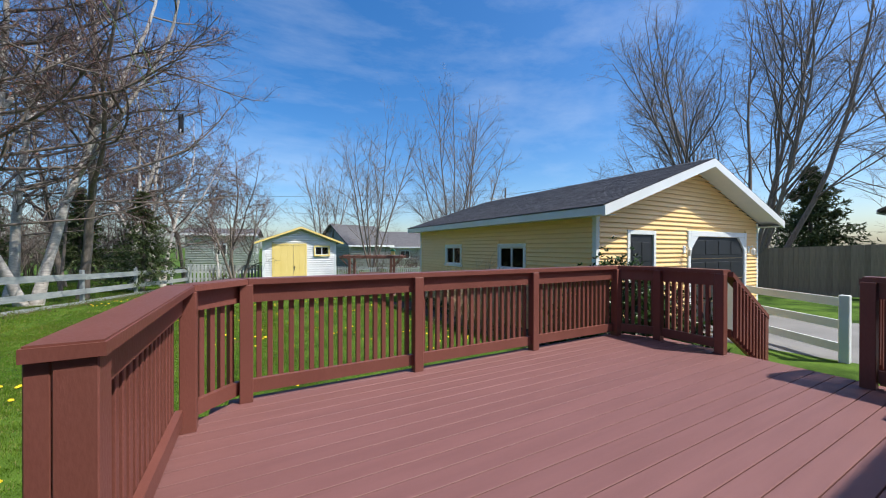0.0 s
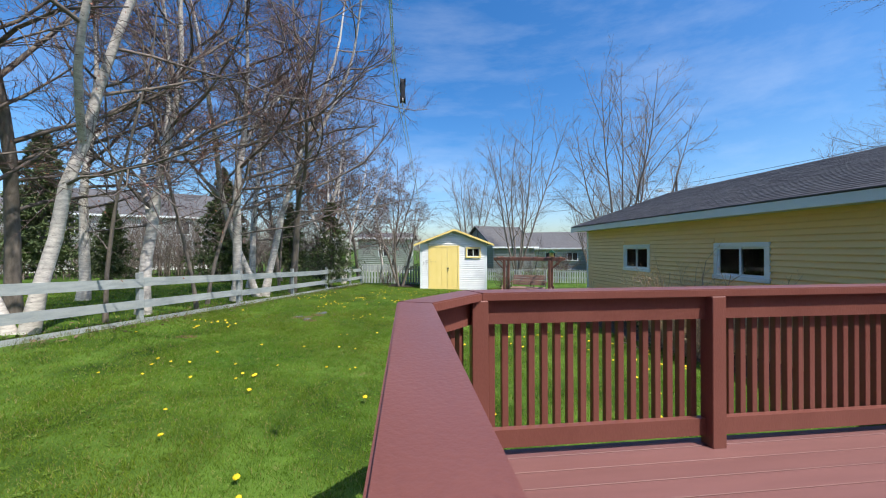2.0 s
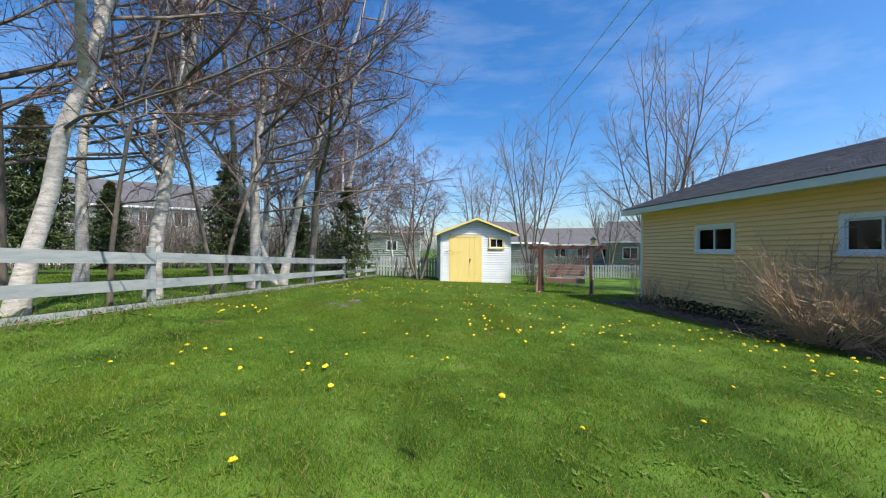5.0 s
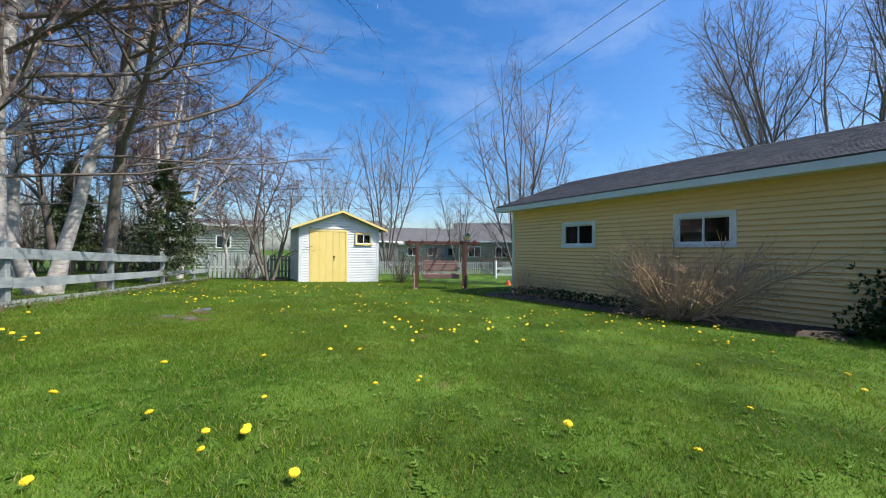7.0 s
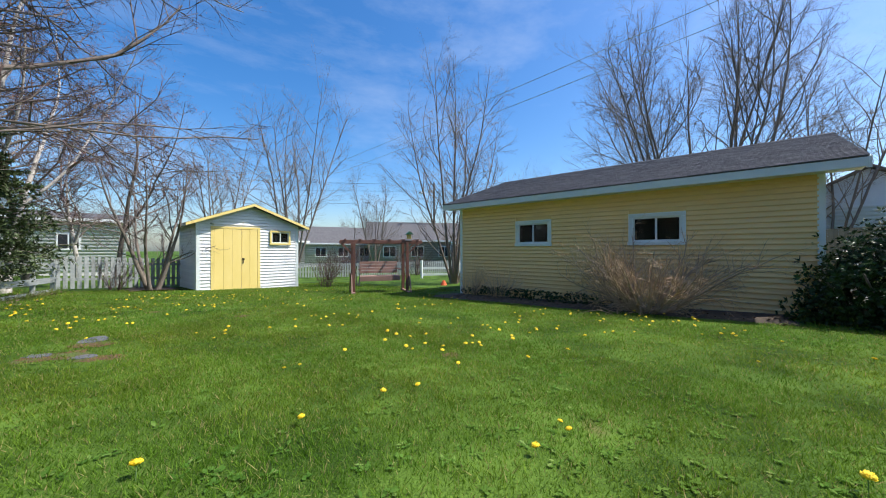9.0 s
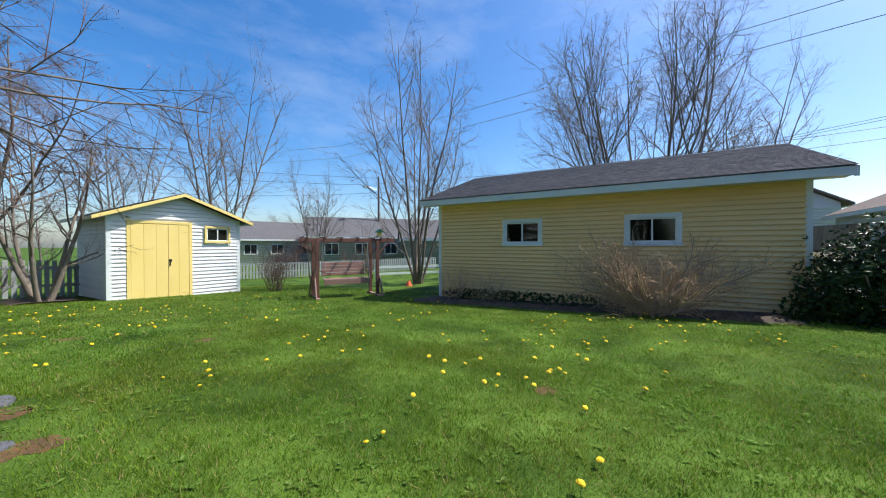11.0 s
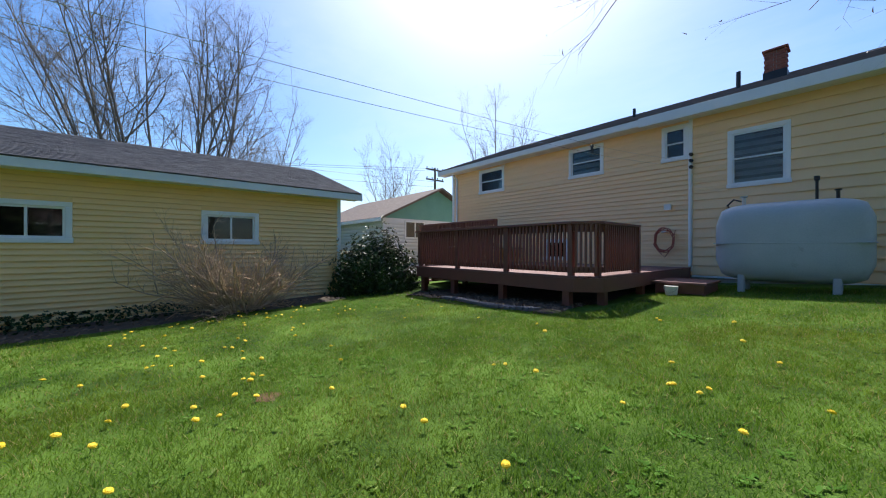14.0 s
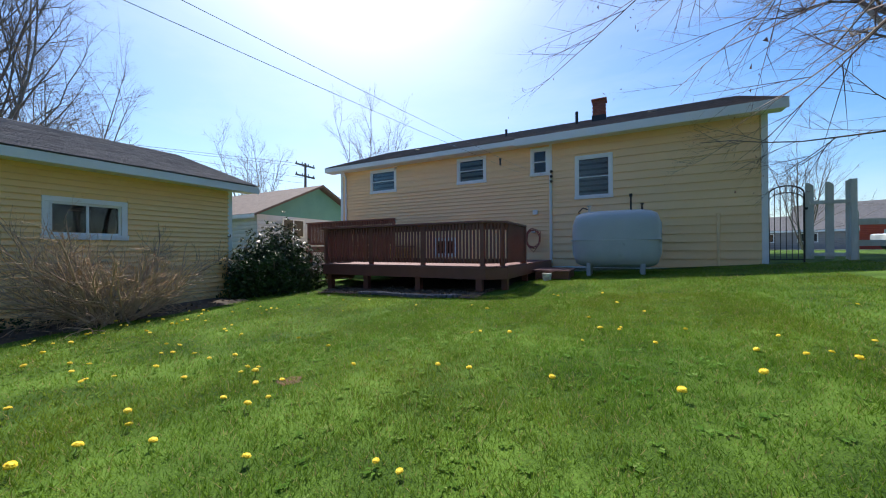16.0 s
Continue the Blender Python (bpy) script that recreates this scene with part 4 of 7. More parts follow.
def shed():
    s = thing("garden_shed", SHED, "white clapboard garden shed with yellow double doors", "shed")
    W, D, ZT, ZR = 3.78, 3.3, 2.75, 3.48
    bm = bmesh.new()
    gable_solid(bm, 0.001, W - 0.001, 0.001, D, 0.0, ZT, ZR)
    part("body", bm, M["white"], s)
    sl = (ZR - ZT) / (W / 2)
    def span(z):
        c = max(0.0, (z - ZT) / sl)
        return (0.1 + c, W - 0.1 - c)
    siding(s, local_wall((0, 0, 0), (1, 0, 0)), span, 0.05, ZR - 0.06, 0.125, M["white"], [(0.44, 2.20, -1, 2.62), (2.57, 3.43, 1.92, 2.52)])
    siding(s, local_wall((0, D, 0), (0, -1, 0)), lambda z: (0.06, D - 0.06), 0.05, ZT, 0.125, M["white"])
    for x0, x1 in ((-0.02, 0.10), (W - 0.10, W + 0.02)):
        box_part("corner_trim", (x0, x1, -0.024, 0.0, 0.02, ZT), M["trim"], s)
    box_part("corner_trim", (-0.024, -0.0, 0.0, 0.1, 0.02, ZT), M["trim"], s)
    # doors
    for dims in ((0.44, 0.54, -0.04, 0, 0.05, 2.62), (2.10, 2.20, -0.04, 0, 0.05, 2.62), (0.54, 2.10, -0.04, 0, 2.53, 2.62)):
        box_part("door_frame", dims, M["yellow"], s, bevel=0.005)
    for x0, x1, n in ((0.545, 1.50, 3), (1.51, 2.095, 2)):
        leaf = box_part("door_leaf", (x0, x1, -0.012, 0.02, 0.06, 2.525), M["yellow"], s, "pale yellow boarded door leaf")
        w = (x1 - x0) / n
        for i in range(n):
            box_part("board", (x0 + i * w + 0.002, x0 + (i + 1) * w - 0.002, -0.03, -0.011, 0.07, 2.515), M["yellow"], leaf, bevel=0.003)
        for z in (0.22, 2.28):
            xa, xb = ((x0, x0 + 0.22) if x0 < 1 else (x1 - 0.22, x1))
            box_part("hinge", (xa, xb, -0.036, -0.029, z, z + 0.05), M["yellow"], leaf)
    bm = bmesh.new()
    box(bm, 1.52, 1.60, -0.055, -0.03, 1.30, 1.37)
    tube(bm, [(1.56, -0.05, 1.30), (1.56, -0.06, 1.2), (1.53, -0.06, 1.15)], 0.015, 6)
    part("door_latch", bm, M["black"], s, "black latch with padlock")
    # ramp
    bm = bmesh.new()
    box(bm, 0.72, 1.75, -0.75, -0.045, 0.02, 0.12)
    for v in bm.verts:
        if v.co.y < -0.5:
            v.co.z -= 0.03
    part("ramp", bm, M["plastic"], s, "pale board laid as ramp")
    # roof
    ov, go = 0.36, 0.3
    for sgn, e in ((1, -ov), (-1, W + ov)):
        ze = ZT - ov * sl + 0.05
        bm = bmesh.new()
        zr = ZR + 0.05
        v = [bm.verts.new(c) for c in ((e, -go, ze), (W / 2, -go, zr), (W / 2, D + go, zr), (e, D + go, ze), (e, -go, ze + 0.03), (W / 2, -go, zr + 0.03), (W / 2, D + go, zr + 0.03), (e, D + go, ze + 0.03))]
        for f in ((0, 1, 2, 3), (4, 5, 6, 7), (0, 1, 5, 4), (3, 2, 6, 7), (0, 3, 7, 4), (1, 2, 6, 5)):
            bm.faces.new([v[i] for i in f])
        part("roof_deck", bm, M["underlay"], s)
        up = Vector((sgn * (W / 2 + ov), 0, zr - ze)).normalized()
        roof_plane(s, (e, -go - 0.01, ze + 0.034), (0, 1, 0), up, D + 2 * go + 0.02, math.hypot(W / 2 + ov, zr - ze), M["shingle"], seed=20 + sgn)
        bm = bmesh.new()
        lo = [(e - sgn * 0.02, ze + 0.035), (W / 2, zr + 0.035), (W / 2, zr - 0.07), (e - sgn * 0.02, ze - 0.07)]
        a = [bm.verts.new((p, -go - 0.035, q)) for p, q in lo]
        b = [bm.verts.new((p, -go - 0.008, q)) for p, q in lo]
        bm.faces.new(a), bm.faces.new(b[::-1])
        for i in range(4):
            bm.faces.new((a[i], b[i], b[(i + 1) % 4], a[(i + 1) % 4]))
        part("rake_board", bm, M["yellow"], s, "yellow painted rake board")
        x0, x1 = sorted((e - sgn * 0.02, e))
        box_part("eave_board", (x0, x1, -go - 0.008, D + go, ze - 0.06, ze + 0.03), M["trim"], s)
    w = window("window_8", SHED @ local_wall((2.57, -0.05, 1.92), (1, 0, 0)), 0.86, 0.60, panes="side", trim_w=0.07, trim=M["yellow"], depth=0.046)
    tagged(w, "small shed window with yellow trim")
    f = thing("gable_flood_light", SHED @ pose(0.45, -0.03, 2.72), "small grey twin spotlight under the shed eave", "lamp")
    bm = bmesh.new()
    tube(bm, [(0, 0, 0), (0, -0.05, 0), (0.03, -0.12, -0.05)], [0.03, 0.02, 0.05], 8)
    part("lamp_head", bm, M["steel"], f)


shed()


# ---- bare trees ----
def unit(v):
    return v / np.maximum(np.linalg.norm(v, axis=-1, keepdims=True), 1e-9)


def shoots(rng, start, direc, length, K, wiggle, lift):
    """Polylines that grow from start along direc; lift bends them up."""
    n = len(start)
    P = np.zeros((n, K, 3))
    P[:, 0] = start
    d = unit(direc)
    seg = (length / (K - 1))[:, None]
    for k in range(1, K):
        d = unit(d + wiggle * rng.normal(size=(n, 3)) + np.array([0, 0, lift]))
        P[:, k] = P[:, k - 1] + d * seg
    return P


def offspring(rng, P, R, L, per, u0, u1, angle, ratio, K, wiggle, lift, rr, taper=0.5, bias=(0, 0, 0), fall=0.55):
    """Side branches along every polyline; bias pulls them to one side."""
    n, k0 = P.shape[:2]
    idx = np.repeat(np.arange(n), per)
    m = len(idx)
    u = (np.tile(np.arange(per), n) + rng.uniform(0, 1, m)) / per * (u1 - u0) + u0
    f = u * (k0 - 1)
    i = np.minimum(f.astype(int), k0 - 2)
    w = (f - i)[:, None]
    pos = P[idx, i] * (1 - w) + P[idx, i + 1] * w
    rad = R[idx, i] * (1 - w[:, 0]) + R[idx, i + 1] * w[:, 0]
    T = unit(P[idx, i + 1] - P[idx, i])
    perp = unit(np.cross(T, rng.normal(size=(m, 3))))
    a = np.radians(angle[0] + (angle[1] - angle[0]) * rng.uniform(0, 1, m))[:, None]
    d = np.cos(a) * T + np.sin(a) * perp + np.array(bias)
    ln = L[idx] * ratio * (1.0 - fall * (u - u0) / max(1e-6, u1 - u0)) * rng.uniform(0.55, 1.3, m)
    Q = shoots(rng, pos, d, ln, K, wiggle, lift)
    r = np.minimum(rad * 0.75, rr * (0.7 + 0.6 * rng.uniform(0, 1, m)))
    Rq = r[:, None] * np.linspace(1, taper * 0.6, K)[None, :]
    return Q, Rq, ln


def spikes_mesh(name, P, R, material, parent):
    """Fine twigs: three-sided spikes that end in a point."""
    n = len(P)
    T = unit(P[:, 1] - P[:, 0])
    ref = np.where(np.abs(T[:, 2:3]) > 0.9, np.array([1.0, 0, 0]), np.array([0, 0, 1.0]))
    A = unit(np.cross(T, ref))
    B = np.cross(T, A)
    ring = [P[:, 0] + R[:, :1] * (math.cos(a) * A + math.sin(a) * B) for a in (0, math.tau / 3, 2 * math.tau / 3)]
    V = np.stack(ring + [P[:, 1]], 1).reshape(-1, 3)
    ix = np.arange(n)[:, None] * 4
    F = np.concatenate([ix + np.array(c) for c in ((0, 1, 3), (1, 2, 3), (2, 0, 3))])
    return raw_mesh(name, V, F, material, parent, True)


def tubes_mesh(name, groups, material, parent, smooth=True):
    """One mesh of many tapered tubes. groups: (polylines, radii, sides)."""
    V, F, base = [], [], 0
    for P, R, sides in groups:
        n, K = P.shape[:2]
        T = np.empty_like(P)
        T[:, 1:-1] = P[:, 2:] - P[:, :-2]
        T[:, 0], T[:, -1] = P[:, 1] - P[:, 0], P[:, -1] - P[:, -2]
        T = unit(T)
        ref = np.where(np.abs(T[:, :1, 2:3]) > 0.9, np.array([1.0, 0, 0]), np.array([0, 0, 1.0]))
        A = unit(np.cross(T, np.broadcast_to(ref, T.shape)))
        B = np.cross(T, A)
        ang = np.arange(sides) * math.tau / sides
        ring = P[:, :, None] + R[:, :, None, None] * (np.cos(ang)[None, None, :, None] * A[:, :, None] + np.sin(ang)[None, None, :, None] * B[:, :, None])
        V.append(ring.reshape(-1, 3))
        ix = np.arange(n * K * sides).reshape(n, K, sides) + base
        nx_ = np.roll(ix, -1, axis=2)
        F.append(np.stack([ix[:, :-1], nx_[:, :-1], nx_[:, 1:], ix[:, 1:]], -1).reshape(-1, 4))
        base += n * K * sides
    return raw_mesh(name, np.concatenate(V), np.concatenate(F), material, parent, smooth)


def bare_tree(name, seed, height, stems, spread, r0, bark, twig, label, counts=(13, 7, 6, 4), lift=(0.06, 0.05, 0.03), first=0.22, angle=(35, 65), ratio=0.42, limb_bark=None, m=None, twig_r=0.006, bud=None, leaders=0, bend=0.045, rise=0.06, bias=(0, 0, 0)):
    rng = np.random.default_rng(seed)
    t = thing(name, m, label, "tree")
    st = np.zeros((stems, 3))
    az = rng.uniform(0, math.tau) + np.arange(stems) * math.tau / stems + rng.normal(0, 0.25, stems)
    st[:, 0], st[:, 1] = np.cos(az) * r0 * 0.8 * (stems > 1), np.sin(az) * r0 * 0.8 * (stems > 1)
    st[:, 2] = -0.15
    lean = spread * rng.uniform(0.5, 1.15, stems)
    d = np.stack([np.cos(az) * lean, np.sin(az) * lean, np.ones(stems)], -1)
    L0 = height * rng.uniform(0.85, 1.08, stems)
    P0 = shoots(rng, st, d, L0, 14, bend, rise)
    R0 = r0 * rng.uniform(0.75, 1.1, stems)[:, None] * (np.linspace(1, 0.10, 14) ** 1.0)[None, :]
    R0[:, 0] *= 1.35
    if leaders:
        # forked leaders that leave the stem low down and bend upwards
        Pl, Rl, Ll = offspring(rng, P0, R0, L0, leaders, 0.12, 0.5, (22, 42), 0.80, 14, bend * 1.2, rise, r0 * 0.6, taper=0.25, fall=0.3)
        P0, R0, L0 = np.concatenate([P0, Pl]), np.concatenate([R0, Rl]), np.concatenate([L0, Ll])
    tubes_mesh("trunk", [(P0, R0, 10)], bark, t)
    P1, R1, L1 = offspring(rng, P0, R0, L0, counts[0], first, 0.98, angle, ratio, 8, 0.12, lift[0], r0 * 0.30, bias=bias)
    P2, R2, L2 = offspring(rng, P1, R1, L1, counts[1], 0.18, 1.0, (25, 60), 0.50, 5, 0.15, lift[1], r0 * 0.11)
    tagged(tubes_mesh("limb", [(P1, R1, 5), (P2, R2, 3)], limb_bark or bark, t), kind="stuff")
    P3, R3, L3 = offspring(rng, P2, R2, L2, counts[2], 0.15, 1.0, (22, 55), 0.58, 2, 0.18, lift[2], twig_r * 1.5)
    tagged(tubes_mesh("crown", [(P3, R3, 3)], twig, t), kind="stuff")
    P4, R4, L4 = offspring(rng, P3, R3, L3, counts[3], 0.2, 1.0, (20, 55), 0.72, 2, 0.14, 0.02, twig_r * 1.1)
    tagged(spikes_mesh("fine_twig", P4, R4, twig, t), kind="stuff")
    if bud is not None:
        tip = P4[::2, -1]
        n = len(tip)
        a, b = rng.normal(size=(n, 3)) * 0.012, rng.normal(size=(n, 3)) * 0.012
        V = np.stack([tip, tip + a + np.array([0, 0, 0.012]), tip + b - np.array([0, 0, 0.012])], 1).reshape(-1, 3)
        raw_mesh("bud_haze", V, np.arange(3 * n).reshape(n, 3), bud, t)
    return t


def plant(ob, x, y, turn=0.0, size=1.0, lean=0.0, z=None):
    m = pose(x, y, float(ground_z(x, y)) if z is None else z, lean, 0, turn)
    c = copy_thing(ob, m)
    c.scale = (size, size, size)
    return c


BL = "bare white-barked birch tree beside the rail fence"
GL = "bare grey-trunked tree with forked stems behind the fence"
DL = "bare dark-barked tree with reddish twigs behind the fence"
BIRCH = dict(limb_bark=M["limb"], bud=M["bud"], angle=(42, 82), first=0.2, lift=(0.045, 0.03, 0.02), bend=0.075, rise=0.05)
b1 = bare_tree("birch_tree", 11, 11.5, 1, 0.10, 0.155, M["birch"], M["twig"], BL, counts=(10, 9, 7, 5), ratio=0.40, leaders=3, bias=(0.22, 0, 0), **BIRCH)
b2 = bare_tree("birch_tree", 12, 12.5, 1, 0.05, 0.15, M["birch"], M["twig"], BL, counts=(20, 9, 7, 5), ratio=0.42, leaders=1, bias=(0.25, 0, 0), **BIRCH)
b3 = bare_tree("birch_tree", 113, 11.0, 2, 0.20, 0.115, M["birch"], M["twig"], GL, counts=(10, 9, 7, 5), ratio=0.39, leaders=1, bias=(0.2, 0, 0), **BIRCH)
b4 = bare_tree("birch_tree", 114, 10.5, 1, 0.22, 0.13, M["bark"], M["twig"], DL, counts=(18, 9, 7, 5), ratio=0.38, leaders=1, bias=(0.22, 0, 0.1), **BIRCH)
b5 = bare_tree("birch_tree", 115, 8.5, 1, 0.10, 0.06, M["bark"], M["twig"], "slender bare young tree behind the fence", counts=(14, 7, 6, 5), ratio=0.34, leaders=1, **BIRCH)
for ob, x, y, turn, size in ((b3, -6.1, 9.1, 0, 1.0), (b1, -5.75, 11.4, 0, 1.0), (b2, -5.1, 14.5, 0, 1.0), (b4, -4.35, 17.8, 15, 1.2), (b5, -5.15, 12.5, 0, 1.0)):
    ob.matrix_basis = pose(x, y, float(ground_z(x, y)), 0, 0, turn)
    ob.scale = (size, size, size)
spots = ((b3, -4.85, 15.9, 20, 1.2), (b5, -5.45, 13.5, 120, 1.05), (b1, -4.0, 22.0, 25, 1.0), (b2, -6.4, 18.6, 40, 0.95), (b5, -5.7, 10.3, 70, 0.85), (b5, -5.5, 19.5, 200, 1.1),
         (b2, -4.2, 25.5, 60, 0.85), (b4, -3.0, 28.5, 300, 1.0), (b4, -6.8, 23.5, 220, 1.0), (b3, -3.3, 24.0, 50, 0.85),
         (b4, -0.6, 27.0, 15, 0.8), (b1, -1.5, 32.0, 150, 0.8), (b5, -6.9, 6.3, 30, 1.1), (b4, -7.3, 10.2, 20, 1.0), (b4, -8.6, 7.4, -20, 0.95), (b2, -8.8, 13.5, 10, 0.9), (b5, -8.3, 8.0, 160, 1.1),
         (b1, -8.0, 4.2, 75, 0.8), (b4, -8.6, 2.6, 40, 0.95), (b3, -8.3, 0.6, 10, 1.0), (b4, -9.8, 3.0, 330, 0.95))
for ob, x, y, turn, size in spots:
    plant(ob, x, y, turn, size)
shed_tree = bare_tree("forked_tree", 21, 5.0, 5, 0.42, 0.075, M["bark"], M["twig"], "small multi-stemmed bare tree beside the shed", limb_bark=M["limb"], counts=(8, 6, 5, 3), m=pose(0.1, 22.9, -0.15, 0, 0, 30))

maple = bare_tree("maple_tree", 31, 10.4, 7, 0.28, 0.075, M["bark"], M["twig_grey"], "tall bare multi-stemmed maple behind the garage", counts=(15, 7, 6, 4), lift=(0.08, 0.06, 0.04), first=0.15, angle=(25, 50), ratio=0.36, limb_bark=M["bark"], m=pose(10.7, 17.7, -0.35))
big = bare_tree("maple_tree", 32, 16.0, 12, 0.60, 0.115, M["bark"], M["twig_grey"], "large spreading bare maple beyond the garage", counts=(12, 9, 7, 4), lift=(0.06, 0.05, 0.04), first=0.25, angle=(18, 42), ratio=0.40, m=pose(21.5, 9.35, -0.4), twig_r=0.009)
far = bare_tree("maple_tree", 33, 15.5, 6, 0.32, 0.12, M["bark"], M["twig_grey"], "bare upright tree in the neighbouring garden", counts=(14, 7, 5, 3), lift=(0.08, 0.06, 0.04), first=0.2, angle=(25, 52), ratio=0.40, m=pose(11.6, 36.7, -0.6), twig_r=0.010)
for x, y, turn, size in ((25.0, -7.2, 60, 0.66), (21.0, -17.5, 140, 0.95), (17.5, 33.0, 200, 0.55), (8.5, 46.0, 20, 0.9), (34.0, 24.0, 110, 0.7), (-8.0, -20.0, 40, 0.6), (25.0, 4.0, 300, 0.75), (-14.0, -26.0, 80, 0.55)):
    plant(far, x, y, turn, size)
sapling = bare_tree("sapling", 41, 3.6, 2, 0.12, 0.03, M["bark"], M["twig"], "thin bare sapling in the lawn behind the swing", counts=(10, 5, 4, 3), m=pose(7.2, 20.6, -0.25), twig_r=0.004)
plant(sapling, 16.0, 26.0, 80, 1.2)



def distant_woods():
    """Far bare woods round the gardens, one joined piece."""
    rng = np.random.default_rng(77)
    n = 200
    az = rng.uniform(0, math.tau, n)
    rad = rng.uniform(62, 95, n)
    base = np.stack([np.cos(az) * rad, 10 + np.sin(az) * rad, np.full(n, -0.6)], -1)
    L = rng.uniform(5, 10, n)
    P = shoots(rng, base, np.tile([0, 0, 1.0], (n, 1)), L, 5, 0.06, 0.1)
    R = 0.14 * np.linspace(1, 0.2, 5)[None, :] * np.ones((n, 1))
    P1, R1, L1 = offspring(rng, P, R, L, 12, 0.1, 1.0, (25, 60), 0.45, 4, 0.1, 0.08, 0.06)
    P2, R2, L2 = offspring(rng, P1, R1, L1, 6, 0.1, 1.0, (25, 60), 0.5, 2, 0.1, 0.05, 0.03)
    ob = tubes_mesh("distant_woods", [(P, R, 3), (P1, R1, 3), (P2, R2, 3)], M["twig_grey"], None)
    tagged(ob, "bare grey-brown woods on the horizon", "woods", kind="stuff")


distant_woods()

# ---- shrubs ----
def twig_bush(name, seed, stems, height, spread, mats, label, m, counts=(6, 5, 4), arch=-0.02, r=0.012):
    rng = np.random.default_rng(seed)
    t = thing(name, m, label, "shrub")
    az = rng.uniform(0, math.tau, stems)
    st = np.stack([np.cos(az) * 0.16, np.sin(az) * 0.16, np.full(stems, -0.05)], -1)
    lean = spread * np.sqrt(rng.uniform(0.02, 1, stems))
    d = np.stack([np.cos(az) * lean, np.sin(az) * lean, np.ones(stems)], -1)
    L = height * rng.uniform(0.7, 1.1, stems) * (1 + 0.25 * lean)
    P = shoots(rng, st, d, L, 9, 0.10, arch)
    R = r * rng.uniform(0.6, 1.2, stems)[:, None] * np.linspace(1, 0.3, 9)[None, :]
    tagged(tubes_mesh("stem", [(P, R, 5)], mats[0], t), kind="stuff")
    P1, R1, L1 = offspring(rng, P, R, L, counts[0], 0.12, 1.0, (25, 60), 0.45, 5, 0.14, arch, r * 0.5)
    tagged(tubes_mesh("branch", [(P1, R1, 4)], mats[1], t), kind="stuff")
    P2, R2, L2 = offspring(rng, P1, R1, L1, counts[1], 0.1, 1.0, (25, 65), 0.55, 4, 0.16, 0.0, r * 0.28)
    P3, R3, L3 = offspring(rng, P2, R2, L2, counts[2], 0.2, 1.0, (25, 65), 0.6, 3, 0.16, 0.0, r * 0.2)
    tagged(tubes_mesh("twig", [(P2, R2, 3), (P3, R3, 3)], mats[1], t), kind="stuff")
    return t


bush = twig_bush("bare_shrub", 51, 46, 1.42, 2.1, (M["straw"], M["straw"]), "bare tan-twigged shrub against the garage wall", pose(5.68, 8.45, 0.10), counts=(10, 5, 2), arch=0.03, r=0.022)
bush.scale = (0.52, 1.0, 1.08)
twig_bush("bare_shrub", 52, 20, 0.95, 0.8, (M["straw"], M["straw"]), "small bare shrub by the garage wall", pose(6.25, 12.2, 0.0), counts=(4, 3, 2), r=0.008)
twig_bush("dry_grass_clump", 53, 40, 0.95, 0.5, (M["straw"], M["straw"]), "dry tan stalks at the garage corner", pose(6.3, 13.3, 0.0), counts=(2, 2, 1), r=0.006)
twig_bush("bare_shrub", 54, 26, 1.6, 0.6, (M["twig"], M["twig"]), "bare reddish shrub beside the shed", pose(5.75, 20.9, -0.28), counts=(6, 4, 3), arch=0.03, r=0.01)
for x, y, s in ((9.5, 27.0, 1.2), (12.0, 29.0, 1.5), (15.5, 25.5, 1.3), (13.8, 31.5, 1.6), (18.5, 30.0, 1.4), (-0.8, 24.0, 0.8)):
    c = twig_bush("bare_shrub", int(60 + x), 20, 1.5, 0.6, (M["twig"], M["twig"]), "bare reddish hedge shrub by the back fence", pose(x, y, float(ground_z(x, y))), counts=(5, 4, 3), arch=0.03)
    c.scale = (s, s, s)


